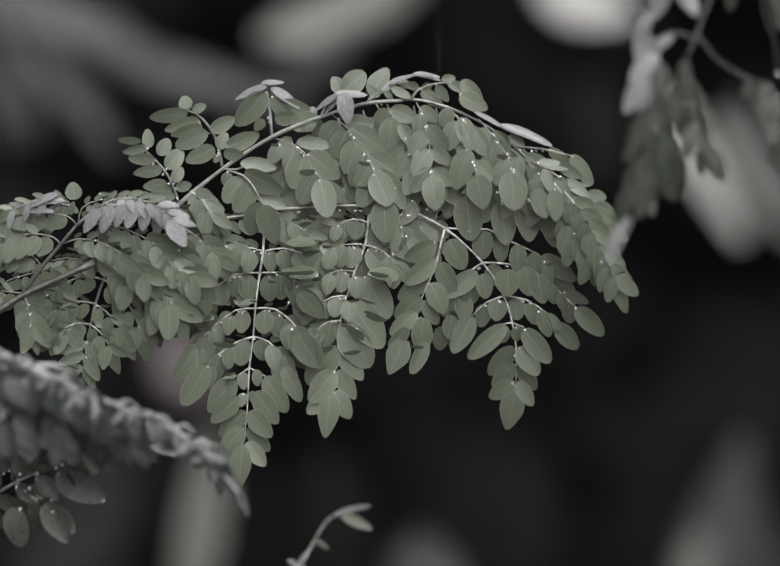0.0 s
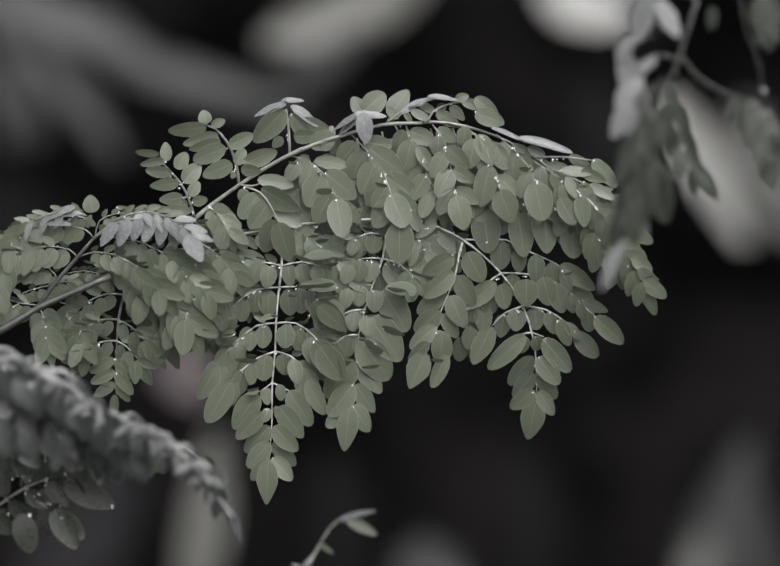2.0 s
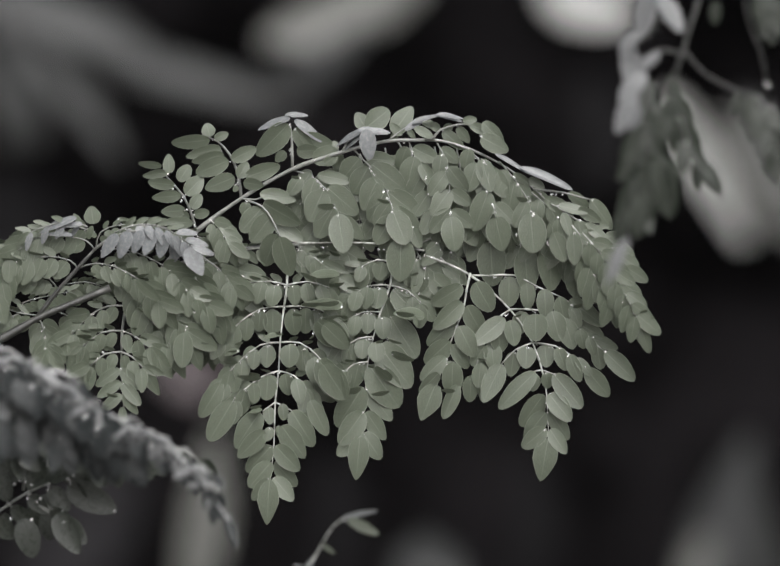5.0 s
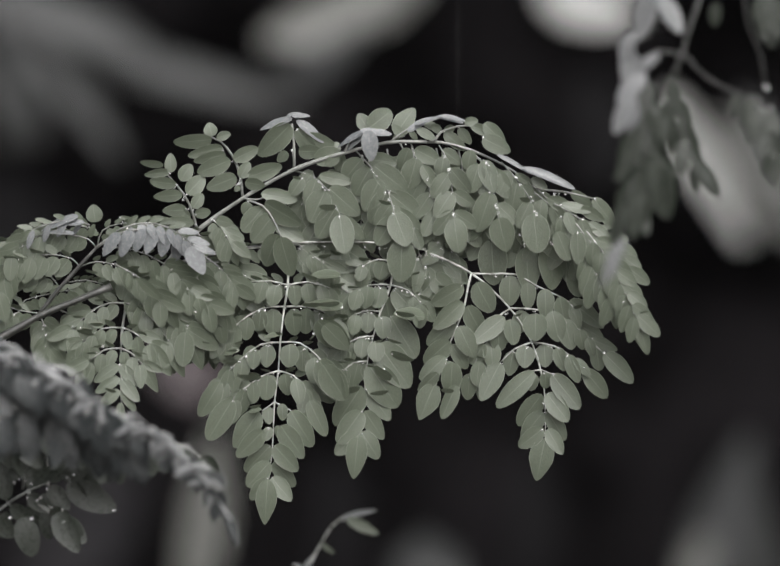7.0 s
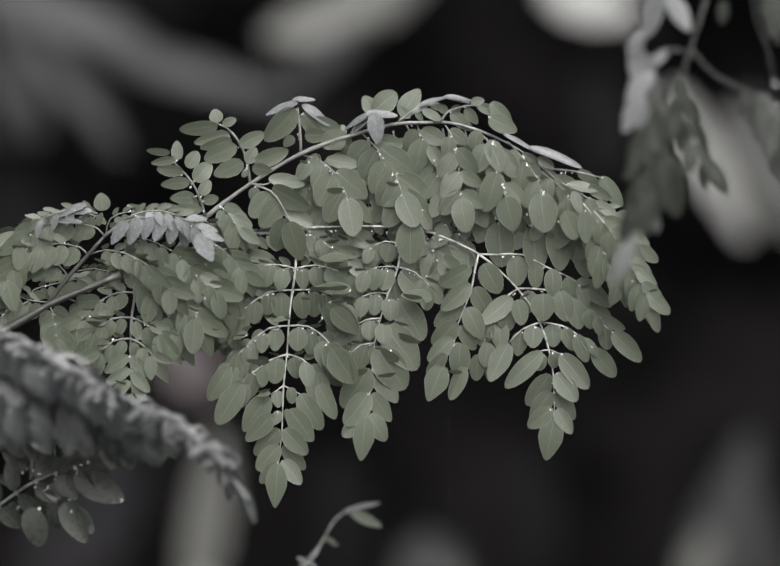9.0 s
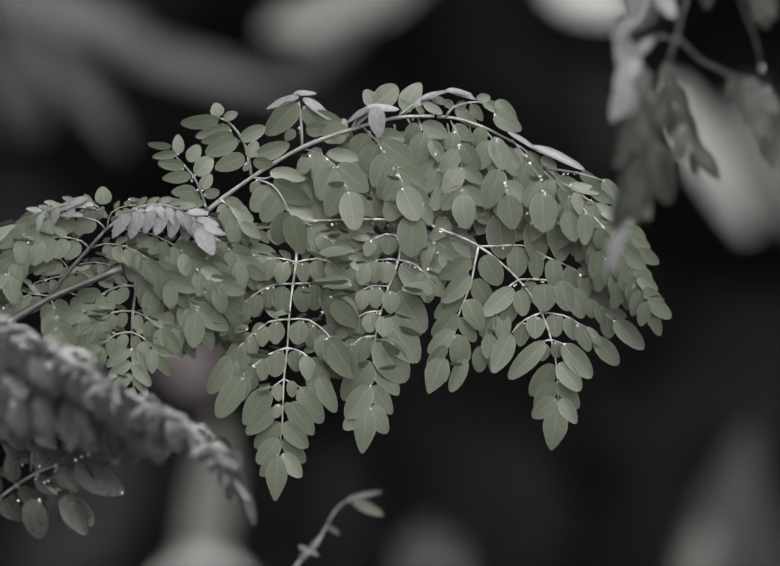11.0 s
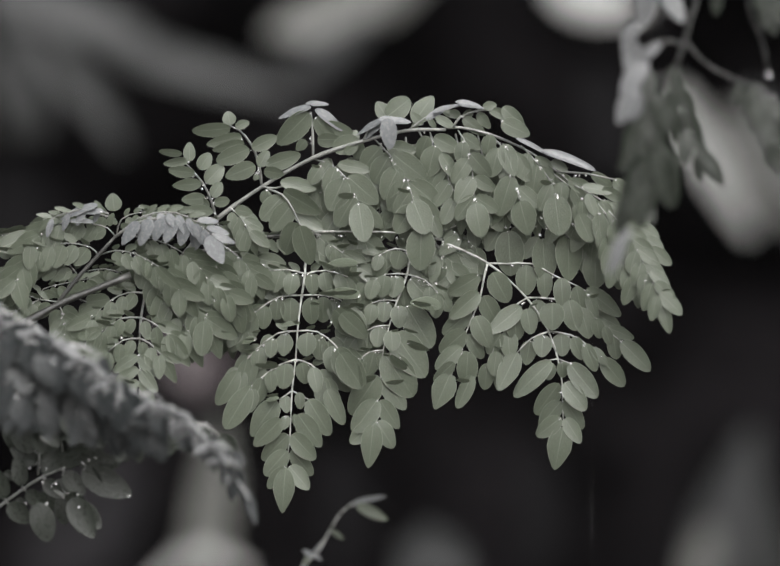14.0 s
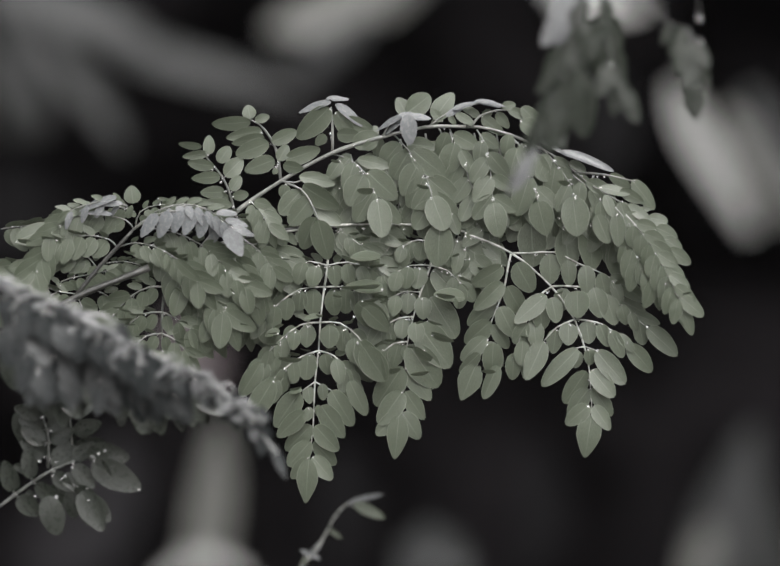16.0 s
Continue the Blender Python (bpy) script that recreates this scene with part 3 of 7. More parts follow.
g = Spray("frond", branch, (-109.8, 13.5), label="drooping frond with long overlapping leaflets")
g.spray([(-86, 39.25), (-80.5, 34.25), (-76, 26.75)], 5, 11, 12.5, depth=-3)
g.spray([(-86, 22.25), (-71, 23.75), (-56, 25.25)], 6, 8.5, 9, depth=5)
g.spray([(-88.5, 17.25), (-76, 16), (-68.5, 9.75)], 5, 13, 15, depth=5)
g.spray([(-78.5, 19.75), (-73.5, 9.75), (-71, 2.25)], 4, 13.5, 16, depth=8)
g.spray([(-91, 12.25), (-82.25, 2.25), (-78.5, -7.75)], 4, 14, 16, depth=10)
g.spray([(-71, 12.25), (-66, 2.25), (-66, -7.75)], 4, 11.5, 13, depth=12)
g.spray([(-91, -7.75), (-86, -15.25), (-84.75, -22.75)], 4, 13, 15, depth=12)
g.spray([(-96, 22.25), (-89.75, 14.75), (-86, 4.75)], 4, 12.5, 14, depth=12)
g.spray([(-36, 24.75), (-29.75, 19.75), (-23.5, 12.25), (-17.25, 2.25)], 4, 14, 16, depth=5)
g.spray([(-42.25, 24.75), (-36, 22.25), (-29, 17.25)], 4, 10, 11, depth=3)
g.spray([(-21, 22.25), (-21, 12.25), (-19.75, 2.25)], 4, 12.5, 14, depth=10)
g.spray([(-56, 2.25), (-66, 1), (-76, -7.75)], 4, 11, 12.5, depth=14)
g.spray([(21.5, 27.25), (29, 19.75), (30.25, 9.75)], 4, 12.5, 14, depth=12)
g.spray([(17.75, 17.25), (22.75, 12.25), (26.5, 4.75)], 4, 13, 15, depth=9)
g.spray([(36.5, 19.75), (37.75, 24.75), (35.25, 14.75)], 3, 11, 12, depth=10)
g.spray([(-16, -7.75), (-13.5, -17.75), (-14.75, -30.25)], 4, 11.5, 13.5, depth=14)
back_frond = g.done()

# the upper stem with its sprigs
g = Spray("upper_stem", branch, (-109.8, 13.5), mat=MAIN_STEM, label="pale green upper stem hung with leafy sprays")
g.rachis([(-109.8, 13.5), (-94.75, 31), (-71, 49.25), (-46, 64.25), (-23.5, 72.75), (1.5, 79.5), (21.5, 80.5)], 1.25, 0.95, 0, -6)
# sprigs above the stem
g.rachis([(-93, 34.25), (-95.5, 42.25), (-99.75, 51), (-108.5, 60.75)], 0.7, 0.45)
g.wet((-95.5, 42.25), (-108, 60.25), 4, 1.2)
g.rachis([(-70.25, 49.75), (-72, 61.75), (-76.5, 71.75), (-82.25, 78), (-89, 80.75)], 0.8, 0.45)
g.wet((-72, 59.75), (-74, 56), 3, 1.8)
g.wet((-76.5, 71.75), (-88.5, 80.25), 5, 1.1)
g.rachis([(-44.75, 64.75), (-45.2, 77.25), (-46.5, 88)], 0.75, 0.5, -2)
g.single((-110.36, 65.55), (-122.41, 66.12), depth=-3, wide=0.49, face=-0.22, roll=-6, lean=0.05)
g.single((-107.1, 62.3), (-119.92, 60), depth=-3.7, wide=0.49, face=-0.22, roll=1, lean=0.05)
g.single((-106.53, 61.72), (-107.1, 71.48), depth=-4.4, wide=0.89, face=-0.22, roll=-5, lean=0.05)
g.single((-101.75, 57.9), (-96.39, 66.12), depth=-3, wide=0.97, face=-0.22, roll=2, lean=0.05)
g.single((-103.66, 55.99), (-117.43, 56.94), depth=-3.7, wide=0.61, face=-0.22, roll=-4, lean=0.05)
g.single((-100.41, 50.82), (-115.14, 49.1), depth=-4.4, wide=0.62, face=-0.22, roll=3, lean=0.05)
g.single((-98.3, 51.2), (-89.7, 60.39), depth=-3, wide=0.95, face=-0.22, roll=-3, lean=0.05)
g.single((-97.92, 43.17), (-110.36, 42.41), depth=-3.7, wide=0.7, face=-0.22, roll=4, lean=0.05)
g.single((-95.05, 44.13), (-90.27, 51.59), depth=-4.4, wide=1.01, face=-0.22, roll=-2, lean=0.05)
g.single((-94.1, 41.26), (-86.06, 42.6), depth=-3, wide=0.84, face=-0.22, roll=5, lean=0.05)
g.single((-96.01, 39.34), (-101.75, 43.17), depth=-3.7, wide=0.81, face=-0.22, roll=-1, lean=0.05)
g.single((-94.1, 36.86), (-108.44, 37.81), depth=-4.4, wide=0.54, face=-0.22, roll=6, lean=0.05)
g.single((-86.45, 78.94), (-105.96, 76.26), depth=-3, wide=0.57, face=-0.22, roll=-6, lean=0.05)
g.single((-86.45, 80.28), (-88.36, 87.36), depth=-3.7, wide=1.28, face=-0.22, roll=1, lean=0.05)
g.single((-84.15, 79.51), (-77.07, 82.19), depth=-4.4, wide=0.81, face=-0.22, roll=-5, lean=0.05)
g.single((-80.71, 75.11), (-98.5, 70.14), depth=-3, wide=0.49, face=-0.22, roll=2, lean=0.05)
g.single((-79.37, 71.86), (-95.44, 67.27), depth=-3.7, wide=0.54, face=-0.22, roll=-4, lean=0.05)
g.single((-76.88, 68.8), (-93.33, 61.53), depth=-4.4, wide=0.7, face=-0.22, roll=3, lean=0.05)
g.single((-75.54, 68.99), (-63.11, 75.3), depth=-3, wide=0.74, face=-0.22, roll=-3, lean=0.05)
g.single((-73.63, 60.39), (-88.55, 54.07), depth=-3.7, wide=0.78, face=-0.22, roll=4, lean=0.05)
g.single((-71.72, 60), (-67.32, 68.04), depth=-4.4, wide=0.97, face=-0.22, roll=-2, lean=0.05)
g.single((-72.1, 55.99), (-74.2, 53.12), depth=-3, wide=1.22, face=-0.22, roll=5, lean=0.05)
g.single((-68.27, 60.39), (-50.87, 66.51), depth=-3.7, wide=0.68, face=-0.22, roll=-1, lean=0.05)
g.single((-69.23, 57.9), (-59.09, 56.18), depth=-4.4, wide=0.81, face=-0.22, roll=6, lean=0.05)
g.single((-47.23, 87.55), (-62.73, 70.91), depth=-3, wide=0.78, face=-0.22, roll=-6, lean=0.05)
g.single((-42.83, 74.16), (-31.17, 74.16), depth=-3.7, wide=1.01, face=-0.22, roll=1, lean=0.05)
g.single((-48.57, 73.77), (-53.16, 68.23), depth=-4.4, wide=0.95, face=-0.22, roll=-5, lean=0.05)
g.single((-41.5, 81.81), (-24.85, 77.6), depth=-3, wide=0.57, face=-0.22, roll=2, lean=0.05)
g.single((-34.8, 69.38), (-22.18, 74.92), depth=-3.7, wide=0.84, face=-0.22, roll=-4, lean=0.05)
g.single((-29.06, 67.46), (-22.37, 72.24), depth=-4.4, wide=0.95, face=-0.22, roll=3, lean=0.05)
g.single((-43.98, 85.63), (-34.8, 72.24), depth=-3, wide=0.68, face=-0.22, roll=-3, lean=0.05)
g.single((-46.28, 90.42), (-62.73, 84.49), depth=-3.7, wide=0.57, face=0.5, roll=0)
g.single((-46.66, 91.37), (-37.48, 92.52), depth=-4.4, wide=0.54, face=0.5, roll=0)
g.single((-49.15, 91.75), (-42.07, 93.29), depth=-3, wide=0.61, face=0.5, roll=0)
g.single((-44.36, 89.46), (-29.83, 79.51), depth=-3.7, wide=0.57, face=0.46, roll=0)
g.wet((-47.5, 86), (-45.5, 73.5), 4, 1.5)
g.single((-26, 71.75), (-23.5, 79.75), depth=3)
g.single((-21, 73.5), (-23.5, 64.75), depth=1)
g.rachis([(-19.75, 74.25), (-16.5, 80.25), (-9.75, 84.25)], 0.5, 0.4, -5)
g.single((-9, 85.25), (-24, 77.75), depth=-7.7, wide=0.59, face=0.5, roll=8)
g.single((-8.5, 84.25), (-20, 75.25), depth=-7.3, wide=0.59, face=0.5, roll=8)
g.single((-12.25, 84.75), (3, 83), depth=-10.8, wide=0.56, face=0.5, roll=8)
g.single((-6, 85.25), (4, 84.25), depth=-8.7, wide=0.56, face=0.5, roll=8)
g.single((-8, 85.25), (-6, 69.75), face=0.43, depth=-16, wide=1.05, roll=0)
g.single((-8, 86), (-13.5, 94.25), depth=4)
g.single((-8, 86.75), (3.25, 96), depth=2, wide=1.0)
g.single((5.5, 84.25), (14.75, 97.75), depth=2, wide=0.9)
g.rachis([(2.75, 79.75), (9, 84.75), (16.5, 89.25), (29, 92.75)], 0.5, 0.35, -4)
g.single((11.5, 85.25), (20.5, 91.25), depth=-6.2, wide=0.63, face=0.5, roll=0)
g.single((14.5, 88.75), (29, 93.25), depth=-6.8, wide=0.42, face=0.5, roll=0)
g.single((27.25, 93.25), (40.75, 91.25), depth=-8.2, wide=0.45, face=0.5, roll=0)
g.single((19.5, 90.25), (28.5, 86.75), depth=-1.8, wide=0.63)
g.single((16, 86.75), (25.75, 81.75), depth=-7.0, wide=0.63)
g.single((9.5, 82.75), (4, 88.75), depth=-4.0, wide=0.84)
g.single((7, 84.25), (4.75, 79.75), depth=-1.6, wide=0.84)
g.single((12.75, 86), (16.5, 80.75), depth=-6.5, wide=0.70)
# sprays hanging below it
g.rachis([(-69.75, 49.75), (-63.5, 49.25), (-59, 50.75)], 0.5, 0.4, -4)
g.rachis([(-67.25, 48.75), (-59.75, 46), (-54.75, 39.75), (-50.5, 31)], 0.55, 0.4, -4, -8)
g.rachis([(7.75, 79.75), (9.5, 76.75)], 0.5, 0.4, -5)
g.wet((-59, 50.25), (-58, 49.25), 2, 1.6)
g.wet((-31, 56), (-23.5, 46), 7, 1.1)
g.wet((-2.25, 62.25), (4, 48.5), 6, 1.1)
g.wet((9, 84.75), (11.5, 77.25), 4, 1.1)
g.single((-61, 52.25), (-42.5, 49.75), depth=-6.0, wide=0.52)
g.single((-67.25, 48), (-69, 41.25), depth=-4.3, wide=1.16)
g.single((-40.5, 61), (-46.25, 51.75), depth=-3.5, wide=0.94)
g.single((-59, 47.75), (-40.25, 37), depth=-6.0, wide=0.66, face=-0.4, roll=0)
g.single((-59.75, 45.25), (-70, 33), depth=-3.2, wide=0.87)
g.single((-54.5, 41.75), (-65, 27.75), depth=-5.0, wide=0.87)
g.single((-53.5, 37.25), (-38.75, 29.25), depth=-2.3, wide=0.72)
g.single((-52, 32.25), (-58.5, 15.5), depth=-7.0, wide=0.80, lean=0.4, roll=0)
g.single((-50.5, 30.75), (-44.5, 10.5), depth=-10.0, wide=0.69, lean=0.4, roll=0)
g.single((-36, 64.75), (-43, 56), depth=3.0, wide=0.72)
g.rachis([(-44.25, 64.25), (-36, 61.75), (-28, 55.25), (-23.5, 47.25), (-21.25, 42.75)], 0.4, 0.3, -1.5, -6.5)
g.single((-33.5, 60.25), (-38, 46.75), depth=-4, wide=0.86, roll=3)
g.single((-29, 54.25), (-36, 38.5), depth=-6, wide=0.89, roll=3)
g.single((-23.5, 46), (-32.25, 30.5), depth=-7, wide=0.86, roll=3)
g.single((-32.25, 62.25), (-15.5, 59.25), depth=-3, wide=0.57, roll=3)
g.single((-27, 56), (-11.5, 42.75), depth=-6, wide=0.83, roll=3)
g.single((-21, 42.25), (-9.25, 30.5), depth=-5, wide=0.71, roll=3)
g.single((-21.25, 42.75), (-18, 23.25), depth=-10, wide=0.8, roll=3)
g.single((-36, 62.75), (-41.5, 55.25), depth=-3, wide=1, roll=3)
g.single((-19.75, 59.75), (-11, 49.25), depth=-1, wide=0.71, roll=3)
g.rachis([(-14.25, 75.25), (-6.5, 67.25), (-1, 61), (2.75, 54.25), (4.75, 48.5), (6, 44.25)], 0.4, 0.3, -1.5, -7.5)
g.single((-11, 71), (-20.25, 59.75), depth=-4, wide=1, roll=3)
g.single((-6.75, 66.5), (-14.25, 52.75), depth=-5, wide=0.89, roll=3)
g.single((-1.5, 61), (-9.25, 44.75), depth=-7, wide=0.89, roll=3)
g.single((1.5, 54.75), (-6, 38.75), depth=-6, wide=0.79, roll=3)
g.single((4, 48.5), (-3.5, 37.25), depth=-8, wide=0.86, roll=3)
g.single((6, 42.25), (-2.5, 28), depth=-8, wide=0.89, roll=3)
g.single((-8, 71), (6.5, 69.5), depth=-2, wide=0.79, roll=3)
g.single((-4.75, 67.75), (12.25, 55), depth=-7, wide=0.74, roll=3)
g.single((2, 57.25), (19.5, 54), depth=-3, wide=0.51, roll=3)
g.single((3.25, 54.25), (19.75, 41.75), depth=-5, wide=0.74, roll=3)
g.single((5.25, 46.75), (21, 31.75), depth=-4, wide=0.69, roll=3)
g.single((6, 44.75), (13, 28), depth=-11, wide=0.89, roll=3)
g.single((10.5, 31), (10, 9.5), depth=-9, wide=0.91, roll=3)
g.single((4.75, 39.25), (1, 23.75), depth=-3, wide=0.79, roll=3)
g.single((15.5, 37.25), (20, 26.25), depth=-3, wide=0.79, roll=3)
g.rachis([(13.5, 79.25), (16.5, 73), (21, 65.5), (23.5, 55.5), (27.75, 47.25)], 0.4, 0.3, -1.5, -4.5)
g.single((12.5, 77.25), (8.25, 65.75), depth=-3, wide=0.89, roll=3)
g.single((16.5, 72.25), (12.5, 56.5), depth=-5, wide=0.86, roll=3)
g.single((20.5, 64.25), (13.5, 50.25), depth=-4, wide=0.74, roll=3)
g.single((24, 54.75), (16, 41.75), depth=-4, wide=0.79, roll=3)
g.single((26.5, 46), (21, 33), depth=-4, wide=0.79, roll=3)
g.single((15.5, 76.75), (28.25, 70.5), depth=-4, wide=0.83, roll=3)
g.single((19.5, 68.5), (27.25, 56), depth=-6, wide=0.71, roll=3)
g.single((23.5, 56), (30.25, 42.25), depth=-3, wide=0.71, roll=3)
g.wet((-33.5, 61), (-27.25, 54.25), 4, 0.9, -8)
g.wet((-26, 51.75), (-21, 42.25), 5, 1, -10)
g.wet((-6.5, 67.25), (-0.5, 60.25), 4, 0.9, -9)
g.wet((1, 56), (5.5, 47.75), 6, 1.1, -12)
g.wet((13.5, 78.25), (17, 72.25), 4, 0.9, -7)
g.wet((22, 63.5), (24, 54.25), 3, 1, -8)
for top, foot in (((-36, 64.75), (-31, 37.25)), ((-23.5, 69.75), (-23.5, 42.25)), ((-11, 73.5), (-11, 37.25)), ((1.5, 76.75), (1.5, 42.25)), ((14, 78.25), (16.5, 37.25)), ((-43.5, 59.75), (-39.75, 47.25))):
    mid = ((top[0] + foot[0]) / 2 + 2.0, (top[1] + foot[1]) / 2)
    g.spray([top, mid, foot], 4, 14.5, 16.5, depth=6, dark=0.0)
upper_stem = g.done()

g = Spray("stem_tip", branch, (21.5, 80.5), mat=MAIN_STEM, label="drooping end of the upper stem, hung with leafy sprays")
g.rachis([(21, 80.5), (29, 80.5), (44, 76.75), (64, 67.25), (81.5, 53.5), (101.5, 36)], 0.8, 0.4, -4, -4)
g.rachis([(25.25, 80.5), (29, 85.75), (37.75, 88.75), (44, 88.75)], 0.6, 0.4, -6)
g.rachis([(76.5, 57.25), (91.5, 56), (105.2, 52.75)], 0.55, 0.4, -9)
g.rachis([(85.25, 50.25), (99, 42.25), (112.8, 32.25)], 0.5, 0.4, -10)
g.wet((30.25, 62.25), (36, 43.5), 6, 1.2)
g.wet((42.75, 76.75), (54, 71), 5, 1.3)
g.wet((54, 54.25), (57.5, 46), 6, 1.1)
g.wet((74, 56), (81.5, 56.75), 5, 1.2)
g.wet((99, 41.75), (111.5, 25.25), 6, 1.0)
g.single((42.75, 89.25), (46, 92.25), depth=-6, wide=1.1)
g.single((43.5, 89), (56, 84.25), depth=-7, wide=0.6, roll=0)
g.single((50.25, 90.25), (60.5, 79.75), depth=-8, wide=0.78, roll=0)
g.single((49.5, 82.75), (63.5, 75.75), depth=-9, wide=0.8, roll=0)
g.single((40.25, 90.5), (47.25, 91.5), depth=-7, wide=0.8, roll=0)
g.single((74, 62.75), (82, 57.75), depth=-9, wide=0.8, roll=0)
g.single((30.25, 85.25), (41.5, 76.75), depth=-4, wide=0.62)
g.single((37.75, 87.75), (44, 79.75), depth=-4, wide=0.7)
g.single((35.25, 88.75), (30.25, 85.25), depth=-3)
g.single((29, 85.75), (24, 89.25), depth=-2)
g.single((26.5, 93.25), (40.25, 91.25), face=0.55, depth=-6, wide=0.5, roll=0)
g.single((69, 67.75), (96, 57.75), face=0.5, depth=-12, wide=0.34, roll=0)
g.single((56.5, 74.25), (72, 66.25), face=0.5, depth=-10, wide=0.3, roll=0)
g.single((69.5, 66.75), (86, 61.25), face=0.5, depth=-11, wide=0.34, roll=0)
g.single((97, 35.75), (97.75, 19.75), depth=-14.0, wide=0.75)
g.single((105.2, 53.25), (116.8, 38.25), depth=-7.9, wide=0.58)
g.single((94, 56.25), (104.8, 49.25), depth=-6.2, wide=0.61)
g.single((89, 49.75), (104, 46.25), depth=-10.2, wide=0.52)
g.single((99, 48.25), (111, 41.75), depth=-9.8, wide=0.58)
g.single((102.8, 41), (114, 32.25), depth=-11.0, wide=0.58)
g.single((91.5, 46), (95.25, 34.75), depth=-11.1, wide=0.72)
g.single((99, 42.25), (102.8, 29.25), depth=-11.6, wide=0.72)
g.single((105.2, 37.25), (107.8, 24.75), depth=-10.2, wide=0.72)
g.single((111.5, 32.75), (119.5, 29.25), depth=-8.4, wide=0.65)
g.single((89, 42.25), (89, 32.25), depth=-12.0, wide=0.87)
g.single((94, 34.75), (101.5, 24.75), depth=2.0, wide=0.72)
g.rachis([(27.75, 79.25), (32.75, 69.75), (34.5, 57.25), (35.5, 42.25)], 0.4, 0.3, -3.5, -7.5)
g.single((30.25, 73.5), (28.5, 62.25), depth=-5, wide=1.07, roll=3)
g.single((32.75, 64.75), (24.5, 52.75), depth=-7, wide=0.86, roll=3)
g.single((34.5, 55.5), (26, 42.75), depth=-7, wide=0.8, roll=3)
g.single((35, 46), (25.5, 34.25), depth=-8, wide=0.86, roll=3)
g.single((33.5, 67.25), (43.5, 55.25), depth=-8, wide=0.86, roll=3)
g.single((35.25, 55.5), (45.75, 48.75), depth=-7, wide=0.71, roll=3)
g.single((35.5, 45.5), (47, 38), depth=-8, wide=0.8, roll=3)
g.single((35.5, 42.25), (38, 25.25), depth=-12, wide=0.97, roll=3)
g.single((29.5, 76.75), (39, 69.75), depth=-4, wide=0.79, roll=3)
g.rachis([(42.75, 76.75), (50.25, 69.75), (54.75, 57.25), (56.5, 49.75), (57.75, 42.75)], 0.4, 0.3, -5.5, -8.5)
g.single((44, 76.75), (41.75, 66.75), depth=-6, wide=1, roll=3)
g.single((48, 69.75), (43.5, 55.25), depth=-7, wide=0.91, roll=3)
g.single((54, 55.5), (47.25, 35.5), depth=-8, wide=0.8, roll=3)
g.single((50.25, 71.75), (55.5, 55.25), depth=-7, wide=0.74, roll=3)
g.single((55.5, 66.75), (63, 52.75), depth=-8, wide=0.86, roll=3)
g.single((57, 49.75), (67, 40.25), depth=-8, wide=0.8, roll=3)
g.single((57.75, 43), (62, 25.75), depth=-13, wide=0.97, roll=3)
g.single((51.5, 67.25), (50.25, 52.25), depth=-5, wide=0.86, roll=3)
g.rachis([(59, 71), (67.75, 61), (73.5, 52.25), (75.25, 44.75)], 0.4, 0.3, -5.5, -9.5)
g.single((62.75, 66.75), (58.5, 55.25), depth=-8, wide=0.86, roll=3)
g.single((67, 60.5), (64, 45.25), depth=-8, wide=0.86, roll=3)
g.single((73.5, 51), (67.25, 37.75), depth=-9, wide=0.74, roll=3)
g.single((69.5, 61.75), (73.5, 48.5), depth=-8, wide=0.86, roll=3)
g.single((75.5, 51), (84.5, 38.75), depth=-9, wide=0.79, roll=3)
g.single((75.25, 45.25), (77.5, 25.25), depth=-14, wide=0.94, roll=3)
g.single((66, 64.75), (75.25, 59.75), depth=-9, wide=0.57, roll=3)
g.rachis([(74, 57.25), (81.5, 51), (91.5, 43.5), (96, 36)], 0.4, 0.3, -6.5, -10.5)
g.single((79.5, 52.25), (77.5, 39.25), depth=-9, wide=0.79, roll=3)
g.single((82, 53), (96, 46.25), depth=-10, wide=0.6, roll=3)
g.single((84.5, 49.25), (92, 36.25), depth=-10, wide=0.71, roll=3)
g.single((87, 36), (93, 21.5), depth=-14, wide=0.74, roll=3)
g.single((97, 36), (98.25, 20.25), depth=-14, wide=0.71, roll=3)
g.single((91.5, 42.25), (101.5, 34.75), depth=-10, wide=0.64, roll=3)
g.single((89, 43.5), (85.25, 32.25), depth=-9, wide=0.71, roll=3)
g.wet((32, 72.25), (33.5, 62.25), 3, 1.1, -10)
g.wet((34.5, 47.25), (36, 41.75), 5, 1, -14)
g.wet((50.25, 72.25), (52.75, 69.75), 2, 1.3, -10)
g.wet((54.75, 53.5), (58, 44.25), 7, 1.1, -15)
g.wet((64, 67.25), (69, 59.75), 3, 1.2, -11)
g.wet((72.75, 56), (76.5, 45.25), 6, 1.1, -16)
g.wet((81.5, 56), (91.5, 56), 4, 1, -12)
g.wet((67.75, 37.25), (71, 29.75), 5, 1.1, -6)
g.wet((82.75, 34.75), (85.25, 29.75), 5, 1.1, -6)
for top, foot in (((26.5, 77.75), (29, 42.25)), ((37.75, 76.75), (40.25, 39.75)), ((50.25, 72.25), (51.5, 42.25)), ((61.5, 66), (66.5, 39.75)), ((72.75, 58.5), (79, 34.75)), ((84, 51), (91.5, 29.75)), ((94, 42.25), (101.5, 24.75))):
    mid = ((top[0] + foot[0]) / 2 + 2.0, (top[1] + foot[1]) / 2)
    g.spray([top, mid, foot], 4, 14, 16, depth=2, dark=0.0)
stem_tip = g.done()

